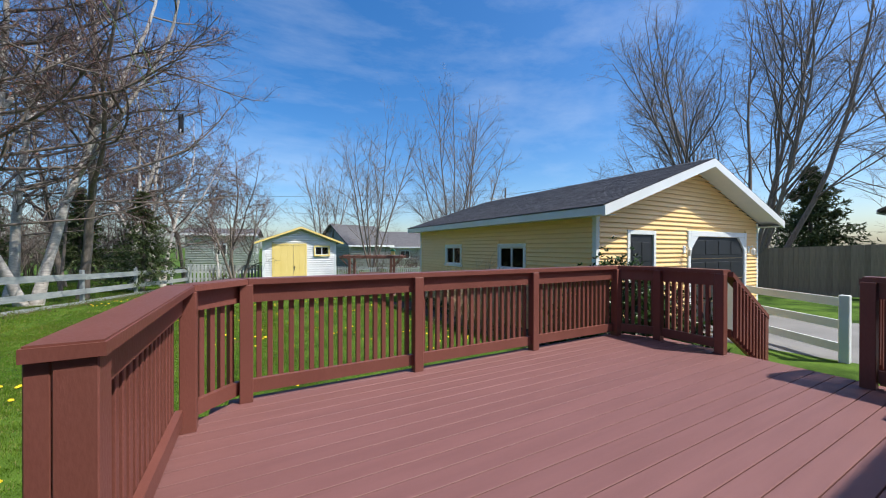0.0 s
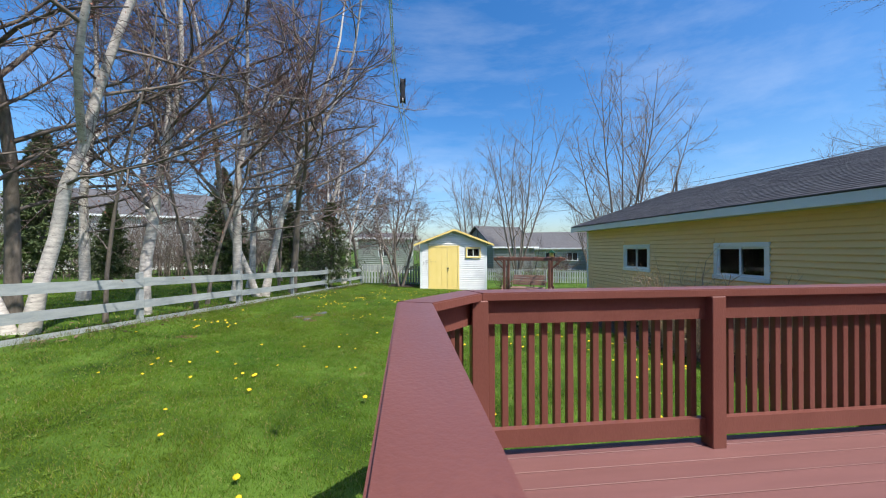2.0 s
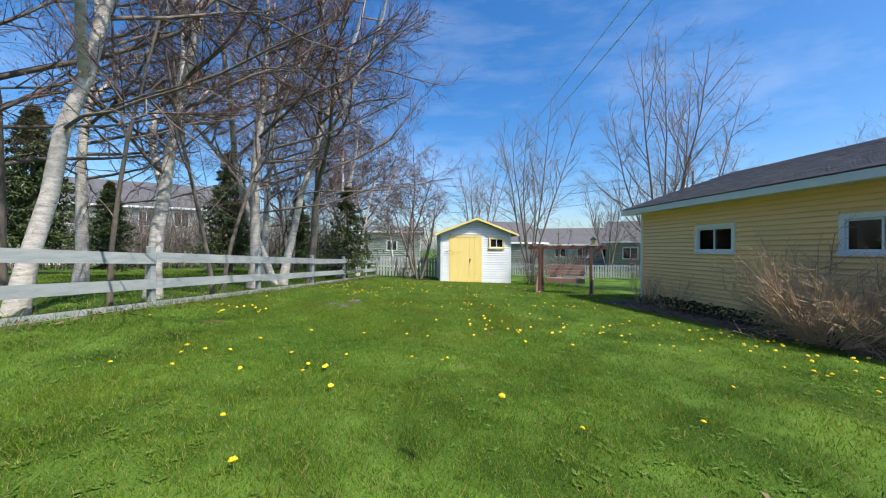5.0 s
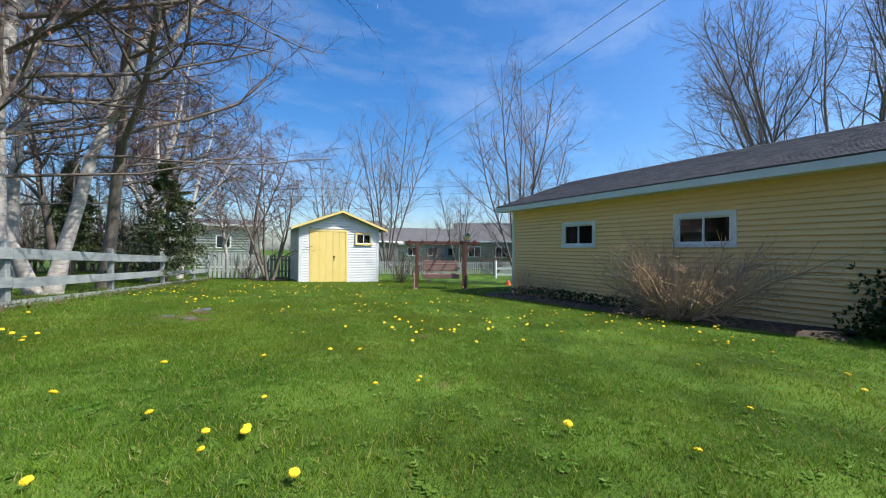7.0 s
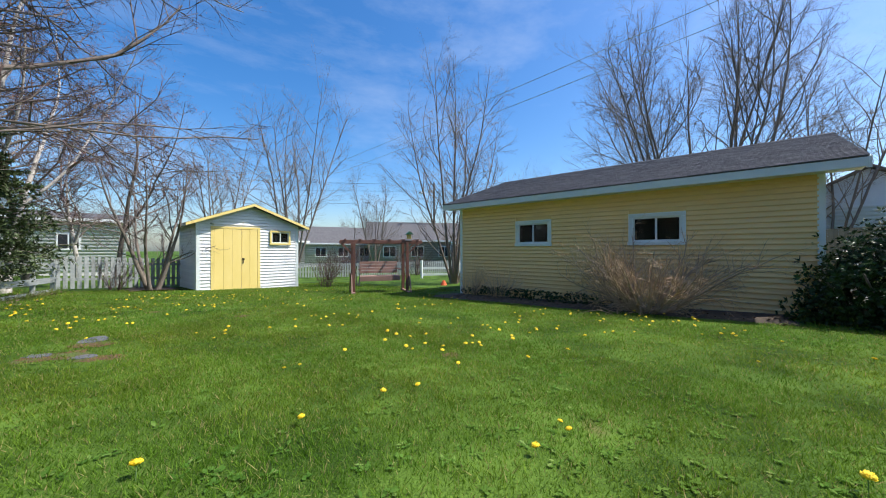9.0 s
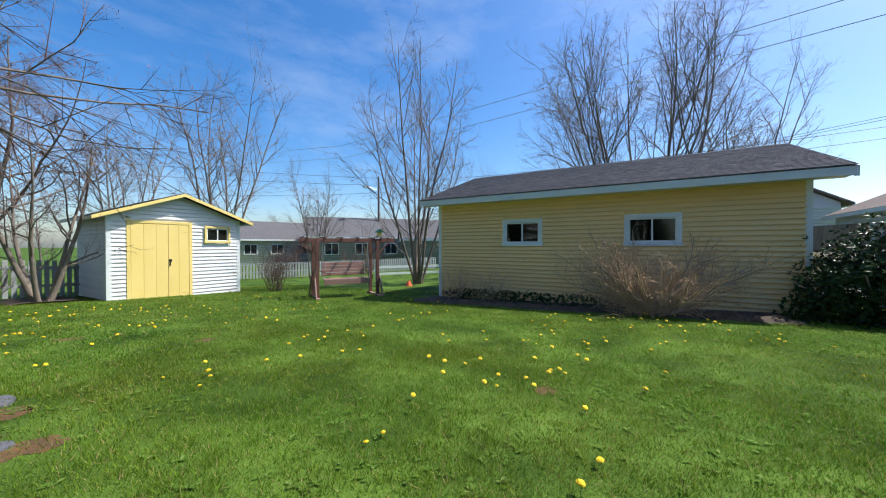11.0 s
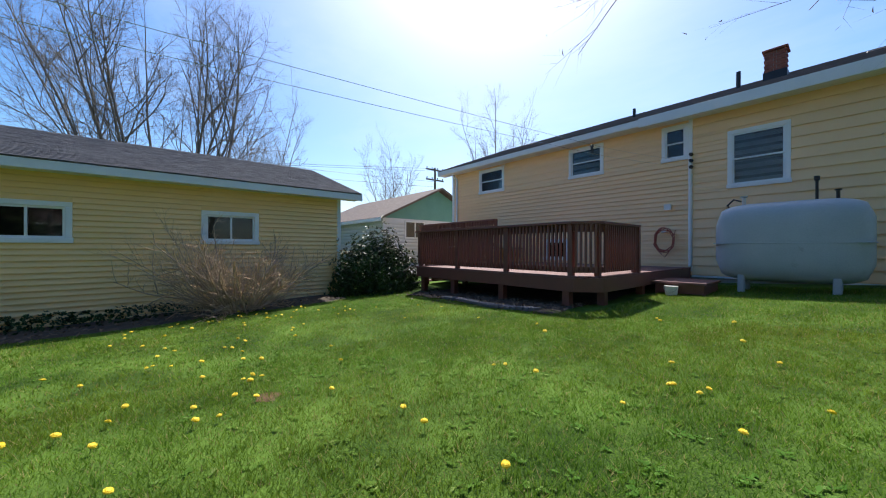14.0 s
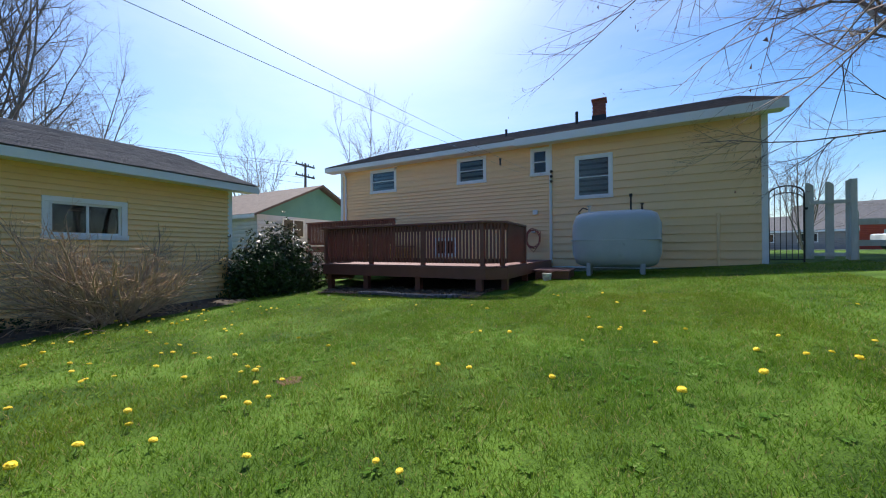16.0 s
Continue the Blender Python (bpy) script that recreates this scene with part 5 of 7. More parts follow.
def leaf_bush(name, seed, n, size, label, m, material, leaf=(0.082, 0.034), core=True):
    rng = np.random.default_rng(seed)
    t = thing(name, m, label, "shrub")
    stems = 16
    az = rng.uniform(0, math.tau, stems)
    st = np.stack([np.cos(az) * 0.2, np.sin(az) * 0.2, np.full(stems, -0.1)], -1)
    d = np.stack([np.cos(az) * 0.9, np.sin(az) * 0.9, np.ones(stems)], -1)
    P = shoots(rng, st, d, np.full(stems, 1.3), 7, 0.1, 0.0)
    if core:
        tagged(tubes_mesh("stem", [(P, np.full((stems, 7), 0.015), 5)], M["bark"], t), kind="stuff")
    # leaf whorls over an uneven rounded outline
    k = n // 7
    u = unit(rng.normal(size=(k, 3)))
    u[:, 2] = np.abs(u[:, 2]) * 1.0 - 0.12
    u = unit(u)
    bump = 1 + 0.16 * np.sin(5 * u[:, 0] + 3 * u[:, 2]) * np.cos(4 * u[:, 1]) + 0.08 * rng.normal(size=k)
    rad = bump * rng.uniform(0.40, 1.02, k) ** 0.5
    c = u * rad[:, None] * np.array(size)
    c[:, 2] += 0.08
    C = np.repeat(c, 7, axis=0)
    U = np.repeat(u, 7, axis=0)
    n = len(C)
    side = unit(np.cross(U, rng.normal(size=(n, 3))))
    tip = unit(side + 0.55 * U + 0.25 * rng.normal(size=(n, 3)))
    wid = unit(np.cross(tip, U + 0.3 * rng.normal(size=(n, 3))))
    ll = leaf[0] * rng.uniform(0.7, 1.25, n)[:, None]
    lw = leaf[1] * rng.uniform(0.8, 1.2, n)[:, None]
    nrm = np.cross(wid, tip)
    V = np.stack([C, C + tip * ll * 0.5 + wid * lw * 0.5 - nrm * 0.004, C + tip * ll, C + tip * ll * 0.5 - wid * lw * 0.5 - nrm * 0.004], 1).reshape(-1, 3)
    ix = np.arange(n)[:, None] * 4
    F = np.concatenate([ix + np.array([0, 1, 2]), ix + np.array([0, 2, 3])])
    raw_mesh("leaves", V, F, material, t)
    return t


leaf_bush("evergreen_shrub", 71, 30000, (0.92, 1.28, 1.62), "glossy dark green evergreen shrub at the garage corner", pose(6.35, 5.0, 0.1), M["rhodo"])
leaf_bush("ground_cover", 72, 5200, (0.36, 3.2, 0.24), "low dark evergreen ground cover along the garage wall", pose(6.45, 10.9, -0.02), M["rhodo"], leaf=(0.05, 0.028), core=False)


def spruce(seed, height, width, label, m):
    rng = np.random.default_rng(seed)
    t = thing("spruce_tree", m, label, "tree")
    P = np.array([[[0, 0, -0.1], [0.02, 0, height * 0.5], [0, 0.02, height]]])
    tubes_mesh("trunk", [(P, np.array([[0.07, 0.045, 0.01]]) * height / 3.5, 8)], M["bark"], t)
    n = int(34 * height)
    z = height * (0.06 + 0.92 * rng.uniform(0, 1, n) ** 0.85)
    az = rng.uniform(0, math.tau, n)
    L = width * (1.02 - z / height) * rng.uniform(0.45, 1.2, n) + 0.08
    st = np.stack([np.zeros(n), np.zeros(n), z], -1)
    d = np.stack([np.cos(az), np.sin(az), 0.30 * np.ones(n)], -1)
    B = shoots(rng, st, d, L, 5, 0.06, -0.10)
    R = np.full((n, 5), 0.008)
    tubes_mesh("branch", [(B, R, 3)], M["bark"], t)
    Q, Rq, Lq = offspring(rng, B, R, L, 11, 0.12, 1.0, (35, 70), 0.36, 3, 0.08, -0.03, 0.005)
    # needle sprays: narrow drooping blades along every twig
    k = 9
    u = rng.uniform(0, 1, (len(Q), k))
    base = Q[:, :1] * (1 - u[..., None]) + Q[:, -1:] * u[..., None]
    T = unit(Q[:, -1:] - Q[:, :1])
    dirs = unit(T * 0.7 + rng.normal(size=base.shape) * 0.55)
    ln = rng.uniform(0.06, 0.11, (len(Q), k, 1)) * max(1.0, height / 3.5)
    w = unit(np.cross(dirs, rng.normal(size=base.shape))) * 0.016 * max(1.0, height / 3.0)
    V = np.stack([base - w, base + w, base + dirs * ln], 2).reshape(-1, 3)
    raw_mesh("needles", V, np.arange(len(V)).reshape(-1, 3), M["needle"], t)
    return t


sp = spruce(81, 4.3, 1.7, "small dark green spruce leaning over the rail fence", pose(-3.35, 20.6, 0.2))
sp2 = spruce(82, 6.5, 2.0, "dark green spruce among the bare trees", pose(-12.5, 12.5, 0.4))
for x, y, s in ((-16.8, 21.0, 1.15), (-9.4, 22.5, 0.95), (-11.5, 18.0, 0.55), (-19.5, 17.0, 1.2), (-16.0, 9.0, 1.1), (-7.5, 27.5, 0.8), (-21.0, 11.0, 1.2), (33.0, 2.0, 0.9)):
    plant(sp2, x, y, 70 * x, s)


spruce(83, 6.6, 2.9, "broad yellow-green conifer behind the board fence", pose(25.4, 8.0, -0.3))


def brush():
    """Tangle of thin bare saplings between the neighbouring lawn and the houses, one joined piece."""
    rng = np.random.default_rng(88)
    n = 620
    x = rng.uniform(-33.0, -5.0, n)
    y = 32.0 - 0.25 * np.abs(x + 12) + rng.uniform(-2.0, 2.5, n)
    base = np.stack([x, y, ground_z(x, y) - 0.1], -1)
    L = rng.uniform(2.4, 6.2, n)
    P = shoots(rng, base, np.stack([rng.normal(0, 0.16, n), rng.normal(0, 0.16, n), np.ones(n)], -1), L, 6, 0.10, 0.06)
    R = rng.uniform(0.02, 0.045, n)[:, None] * np.linspace(1, 0.25, 6)[None, :]
    P1, R1, L1 = offspring(rng, P, R, L, 9, 0.08, 1.0, (30, 70), 0.42, 3, 0.14, 0.05, 0.018)
    P2, R2, L2 = offspring(rng, P1, R1, L1, 5, 0.1, 1.0, (25, 60), 0.5, 2, 0.1, 0.03, 0.012)
    ob = tubes_mesh("brushwood", [(P, R, 4), (P1, R1, 3), (P2, R2, 3)], M["limb"], None)
    tagged(ob, "tangle of thin bare grey-brown saplings", "undergrowth", kind="stuff")


brush()


# ---- rail fence along the left boundary ----
def fence_x(y):
    return -7.25 + 0.2035 * y


def rail_fence():
    f = thing("rail_fence", pose(0, 0, 0), "weathered white three-board rail fence", "fence")
    rng = random.Random(4)
    ys = [1.4 + 3.03 * i for i in range(8)] + [24.5]
    for y in ys:
        x, g = fence_x(y), float(ground_z(fence_x(y), y))
        bm = bmesh.new()
        box(bm, -0.05, 0.05, -0.05, 0.05, -0.2, 1.06, bevel=0.008)
        ob = part("post", bm, M["fence"], f)
        ob.matrix_basis = pose(x - 0.06, y, g, rng.uniform(-1.5, 1.5), rng.uniform(-1.5, 1.5), -11)
    for a, b in zip(ys, ys[1:]):
        for z0, z1 in ((0.76, 0.94), (0.30, 0.47), (-0.06, 0.09)):
            bm = bmesh.new()
            ga, gb = float(ground_z(fence_x(a), a)), float(ground_z(fence_x(b), b))
            ja, jb = rng.uniform(-0.015, 0.015), rng.uniform(-0.015, 0.015)
            v = []
            for y, g, j in ((a + 0.004, ga, ja), (b - 0.004, gb, jb)):
                x = fence_x(y)
                for o in (0.0, 0.026):
                    for z in (z0, z1):
                        v.append(bm.verts.new((x + o, y, g + z + j)))
            for q in ((0, 1, 3, 2), (4, 6, 7, 5), (0, 4, 5, 1), (2, 3, 7, 6), (1, 5, 7, 3), (0, 2, 6, 4)):
                bm.faces.new([v[i] for i in q])
            part("board", bm, M["fence"], f)


rail_fence()


def picket_fence(name, p, q, h, pitch, w, material, label, rails=(0.3, 0.8), z=None, slope=0.0, thick=0.022):
    f = thing(name, pose(0, 0, 0), label, "fence")
    p, q = Vector(p), Vector(q)
    d = (q - p)
    n = int(d.length / pitch)
    ang = math.degrees(math.atan2(d.y, d.x))
    bm = bmesh.new()
    v = [bm.verts.new(c) for yy in (0, thick) for c in ((-w / 2, yy, 0), (w / 2, yy, 0), (w / 2, yy, h - w * slope), (0, yy, h), (-w / 2, yy, h - w * (0.0 if slope else 0.0)))]
    for fc in ((0, 1, 2, 3, 4), (9, 8, 7, 6, 5)):
        bm.faces.new([v[i] for i in fc])
    for i in range(5):
        bm.faces.new((v[i], v[i + 5], v[(i + 1) % 5 + 5], v[(i + 1) % 5]))
    me = mesh_of("picket", bm, material)
    for i in range(n + 1):
        c = p + d * (i / n)
        o = new("picket", me)
        o.parent = f
        o.matrix_basis = pose(c.x, c.y, (float(ground_z(c.x, c.y)) if z is None else z) + 0.05, 0, 0, ang)
    for r in rails:
        bm = bmesh.new()
        zz = [(float(ground_z(e.x, e.y)) if z is None else z) + r * h for e in (p, q)]
        nrm = Vector((-d.y, d.x)).normalized()
        v = [bm.verts.new((e.x + nrm.x * o, e.y + nrm.y * o, zq + k)) for e, zq in ((p, zz[0]), (q, zz[1])) for o in (-0.045, -0.002) for k in (0, 0.085)]
        for fc in ((0, 1, 3, 2), (4, 6, 7, 5), (0, 4, 5, 1), (2, 3, 7, 6), (1, 5, 7, 3), (0, 2, 6, 4)):
            bm.faces.new([v[i] for i in fc])
        part("rail", bm, material, f)
    return f


picket_fence("picket_fence", (1.6, 25.2), (-2.2, 24.6), 1.15, 0.17, 0.11, M["fence"], "weathered white picket fence behind the shed")
picket_fence("picket_fence", (22.0, 24.0), (5.2, 30.5), 0.95, 0.17, 0.10, M["fence"], "white picket fence along the back gardens")
picket_fence("board_fence", (20.5, -8.0), (20.8, 11.0), 1.95, 0.16, 0.155, M["brownfence"], "tall brown weathered board fence", rails=(0.2, 0.85))
picket_fence("garden_fence", (-5.72, HY), (-6.42, HY), 1.85, 0.235, 0.15, M["pickets"], "grey weathered picket panel beside the iron gate", rails=(0.06, 0.74), z=0.95, slope=0.5)
box_part("fence_post", (-6.52, -6.40, HY - 0.06, HY + 0.06, 0.7, 2.88), M["pickets"], None, bevel=0.01)
tagged(bpy.data.objects["fence_post"], "thick grey weathered fence post by the gate", "post")


def side_rails(name, p, q, label, material, z, heights=(0.25, 0.62, 0.98), posts=2, bh=0.14):
    f = thing(name, pose(0, 0, 0), label, "fence")
    p, q = Vector(p), Vector(q)
    for h in heights:
        bm = bmesh.new()
        slab_along(bm, p, q, 0.02, 0.02, z + h, z + h + bh)
        part("board", bm, material, f)
    for i in range(posts):
        c = p + (q - p) * (i / (posts - 1))
        box_part("post", (c.x - 0.06, c.x + 0.06, c.y - 0.06, c.y + 0.06, z - 0.2, z + 1.17), material, f, bevel=0.01)


side_rails("ranch_fence", (9.15, 3.15), (10.25, 5.1), "white ranch-style fence by the driveway", M["trim"], 0.18)
side_rails("ranch_fence", (13.2, 22.5), (19.5, 18.5), "low white rail fence beyond the maple", M["trim"], -0.45, heights=(0.2, 0.6), posts=4)
side_rails("road_fence", (-6.5, -0.75), (-10.5, -1.5), "weathered horizontal board fence past the gate", M["pickets"], 0.95, heights=(0.35, 0.85), posts=3)


def iron_gate():
    g = thing("iron_gate", pose(-5.62, HY, 0.9), "black wrought-iron arched garden gate", "gate")
    w, h = 0.66, 1.72
    bm = bmesh.new()
    arc = [(w / 2 - w / 2 * math.cos(a), 0, h + 0.2 * math.sin(a)) for a in np.linspace(0, math.pi, 13)]
    tube(bm, [(0, 0, 0)] + arc + [(w, 0, 0)], 0.018, 6)
    tube(bm, [(0, 0, 0.08), (w, 0, 0.08)], 0.014, 6)
    part("gate_frame", bm, M["black"], g)
    bm = bmesh.new()
    tube(bm, [(x, y, z - 0.17) for x, y, z in arc], 0.012, 6)
    part("inner_arch", bm, M["black"], g)
    for i in range(1, 6):
        x = w * i / 6
        top = h + 0.2 * math.sin(math.acos(1 - 2 * x / w))
        bm = bmesh.new()
        tube(bm, [(x, 0, 0.08), (x, 0, top)], 0.009, 6)
        part("bar", bm, M["black"], g)
    bm = bmesh.new()
    box(bm, -0.06, 0.01, -0.02, 0.02, 1.3, 1.36)
    part("latch", bm, M["black"], g)


iron_gate()


# ---- garden swing ----
def swing():
    at = pose(5.49, 16.70, 0, 0, 0, -30)
    s = thing("garden_swing", at, "dark-stained wooden garden swing on a frame", "swing seat")
    for x in (-0.94, 0.94):
        foot = at @ Vector((x, 0.3, 0))
        g = float(ground_z(foot.x, foot.y)) - 0.06
        for y in (-0.05, 0.75):
            box_part("post", (x - 0.05, x + 0.05, y - 0.05, y + 0.05, g, 1.64), M["swing"], s, bevel=0.006)
            bm = bmesh.new()
            e = -0.34 if y < 0 else 0.34
            v = []
            for yy, z in ((y + e, g), (y, g + 0.72)):
                for xx in (x - 0.09, x - 0.052) if x < 0 else (x + 0.052, x + 0.09):
                    for o in (-0.055, 0.055):
                        v.append(bm.verts.new((xx, yy + o, z)))
            for q in ((0, 1, 3, 2), (4, 6, 7, 5), (0, 4, 5, 1), (2, 3, 7, 6), (1, 5, 7, 3), (0, 2, 6, 4)):
                bm.faces.new([v[i] for i in q])
            part("splay_leg", bm, M["swing_light"], s, "faded splayed leg")
        box_part("foot_rail", (x - 0.04, x + 0.04, -0.36, 1.05, g + 0.02, g + 0.12), M["swing_light"], s, bevel=0.006)
    for y in (-0.07, 0.73):
        box_part("top_beam", (-1.40, 1.50, y, y + 0.05, 1.60, 1.72), M["swing"], s, bevel=0.006)
        for x, sx in ((-0.94, -1), (0.94, 1)):
            bm = bmesh.new()
            v = []
            for xx, z in ((x + sx * 0.05, 1.22), (x + sx * 0.42, 1.6)):
                for o in (0, 0.06):
                    for yy in (y + 0.005, y + 0.045):
                        v.append(bm.verts.new((xx, yy, z + o)))
            for q in ((0, 1, 3, 2), (4, 6, 7, 5), (0, 4, 5, 1), (2, 3, 7, 6), (1, 5, 7, 3), (0, 2, 6, 4)):
                bm.faces.new([v[i] for i in q])
            part("brace", bm, M["swing"], s)
    for i in range(6):
        x = -1.25 + i * 0.51
        box_part("roof_slat", (x, x + 0.06, -0.1, 0.82, 1.722, 1.76), M["swing"], s)
    for k in range(5):
        box_part("seat_slat", (-0.70, 0.70, 0.10 + k * 0.1, 0.185 + k * 0.1, 0.42, 0.445), M["swing_light"], s, bevel=0.004)
    box_part("seat_front", (-0.72, 0.72, 0.06, 0.095, 0.27, 0.44), M["swing_light"], s, bevel=0.004)
    for k in range(4):
        box_part("back_slat", (-0.70, 0.70, 0.60 + k * 0.025, 0.625 + k * 0.025, 0.52 + k * 0.11, 0.615 + k * 0.11), M["swing_light"], s, bevel=0.004)
    for x in (-0.72, 0.72):
        box_part("arm_rest", (x - 0.035, x + 0.035, 0.05, 0.66, 0.66, 0.69), M["swing"], s)
        for y in (0.1, 0.6):
            bm = bmesh.new()
            tube(bm, [(x, y, 0.44), (x, 0.35, 1.62)], 0.008, 5)
            part("chain", bm, M["steel"], s)
    b = thing("bird_feeder", at @ pose(1.02, 0.0, 1.76), "small bird feeder with green roof on the swing beam", "bird feeder")
    box_part("tray", (-0.12, 0.12, -0.12, 0.12, 0, 0.02), M["swing"], b)
    box_part("hopper", (-0.07, 0.07, -0.07, 0.07, 0.02, 0.17), M["yellow"], b)
    bm = bmesh.new()
    gable_solid(bm, -0.14, 0.14, -0.13, 0.13, 0.17, 0.175, 0.29)
    part("roof", bm, M["paper"], b)


swing()


# ---- clothes line, mast, hose and boxes on the house ----
def sag(points, n=10, dip=0.0):
    out = []
    for a, b in zip(points, points[1:]):
        for i in range(n):
            u = i / n
            p = Vector(a).lerp(Vector(b), u)
            p.z -= dip * 4 * u * (1 - u)
            out.append(p)
    out.append(Vector(points[-1]))
    return out


for top, mid, end in ((3.62, (0.93, 12.0, 2.83), (1.25, 25.6, 5.0)), (3.48, (0.98, 12.0, 2.68), (1.35, 25.6, 4.8))):
    bm = bmesh.new()
    start = Vector((0.42, HY + 0.15, top))
    tube(bm, sag([start, (0.41, 4.2, top - 0.56), mid], 8, 0.03) + sag([mid, end], 10, 0.25)[1:], 0.0026, 5)
    tagged(part("clothes_line", bm, M["wire"], None), "long pale clothes line from the house to a tree", "clothes line", "clothes lines")
pulley = thing("line_spreader", pose(0.45, 4.43, 2.99), "black line spreader hanging on the clothes line", "line spreader")
box_part("body", (-0.014, 0.014, -0.022, 0.022, -0.055, 0.05), M["black"], pulley, bevel=0.006)
for z, r in ((0.05, 0.026), (-0.05, 0.022)):
    bm = bmesh.new()
    tube(bm, [(-0.016, 0, z), (-0.006, 0, z), (0.006, 0, z), (0.016, 0, z)], [r, r * 0.7, r * 0.7, r], 12)
    part("wheel", bm, M["black"], pulley)
bm = bmesh.new()
tube(bm, [(0, -0.02, -0.05), (0, -0.045, -0.075), (0, -0.02, -0.09)], 0.005, 5)
part("hook", bm, M["steel"], pulley)


def house_fittings():
    m = thing("service_mast", pose(0.43, HY + 0.07, 0), "white service conduit with black insulators", "conduit")
    bm = bmesh.new()
    tube(bm, [(0, 0, 0.95), (0, 0, 3.75)], 0.035, 8)
    part("conduit", bm, M["trim"], m)
    for z in (3.78, 3.62, 3.46):
        bm = bmesh.new()
        tube(bm, [(-0.03, 0.02, z), (-0.03, 0.10, z)], [0.05, 0.035], 8)
        part("insulator", bm, M["black"], m)
    h = thing("garden_hose", pose(0.98, HY + 0.12, 1.62), "coiled red garden hose on a wall hook", "hose")
    bm = bmesh.new()
    pts = []
    rng = random.Random(8)
    for i in range(120):
        a = i * math.tau / 24
        r = 0.25 + 0.03 * math.sin(i * 0.7) + 0.004 * (i / 24)
        pts.append((r * math.cos(a) * 0.85, 0.02 + 0.012 * (i / 24) + 0.006 * math.sin(a * 3), r * math.sin(a) * 1.15))
    pts += [(0.12, 0.08, -0.3), (-0.02, 0.06, -0.45), (-0.18, 0.05, -0.2), (-0.25, 0.03, 0.25)]
    tube(bm, pts, 0.011, 6)
    part("coil", bm, M["hose"], h)
    box_part("hook", (-0.06, 0.06, -0.1, 0.1, 0.2, 0.24), M["steel"], h, bevel=0.005)
    b = thing("meter_box", pose(0.92, HY + 0.05, 2.5), "small grey-white utility box on the siding", "utility box")
    box_part("box", (-0.07, 0.07, -0.02, 0.08, -0.08, 0.06), M["trim"], b, bevel=0.01)
    box_part("lid", (-0.078, 0.078, 0.079, 0.086, -0.085, 0.065), M["trim"], b)
    l = thing("wall_light", pose(6.5, HY + 0.05, 4.62), "small round light under the house eave", "lamp")
    bm = bmesh.new()
    tube(bm, [(0, 0, 0), (0, 0.08, -0.02), (0, 0.16, -0.08)], [0.04, 0.02, 0.05], 8)
    part("lamp_head", bm, M["plastic"], l)


house_fittings()


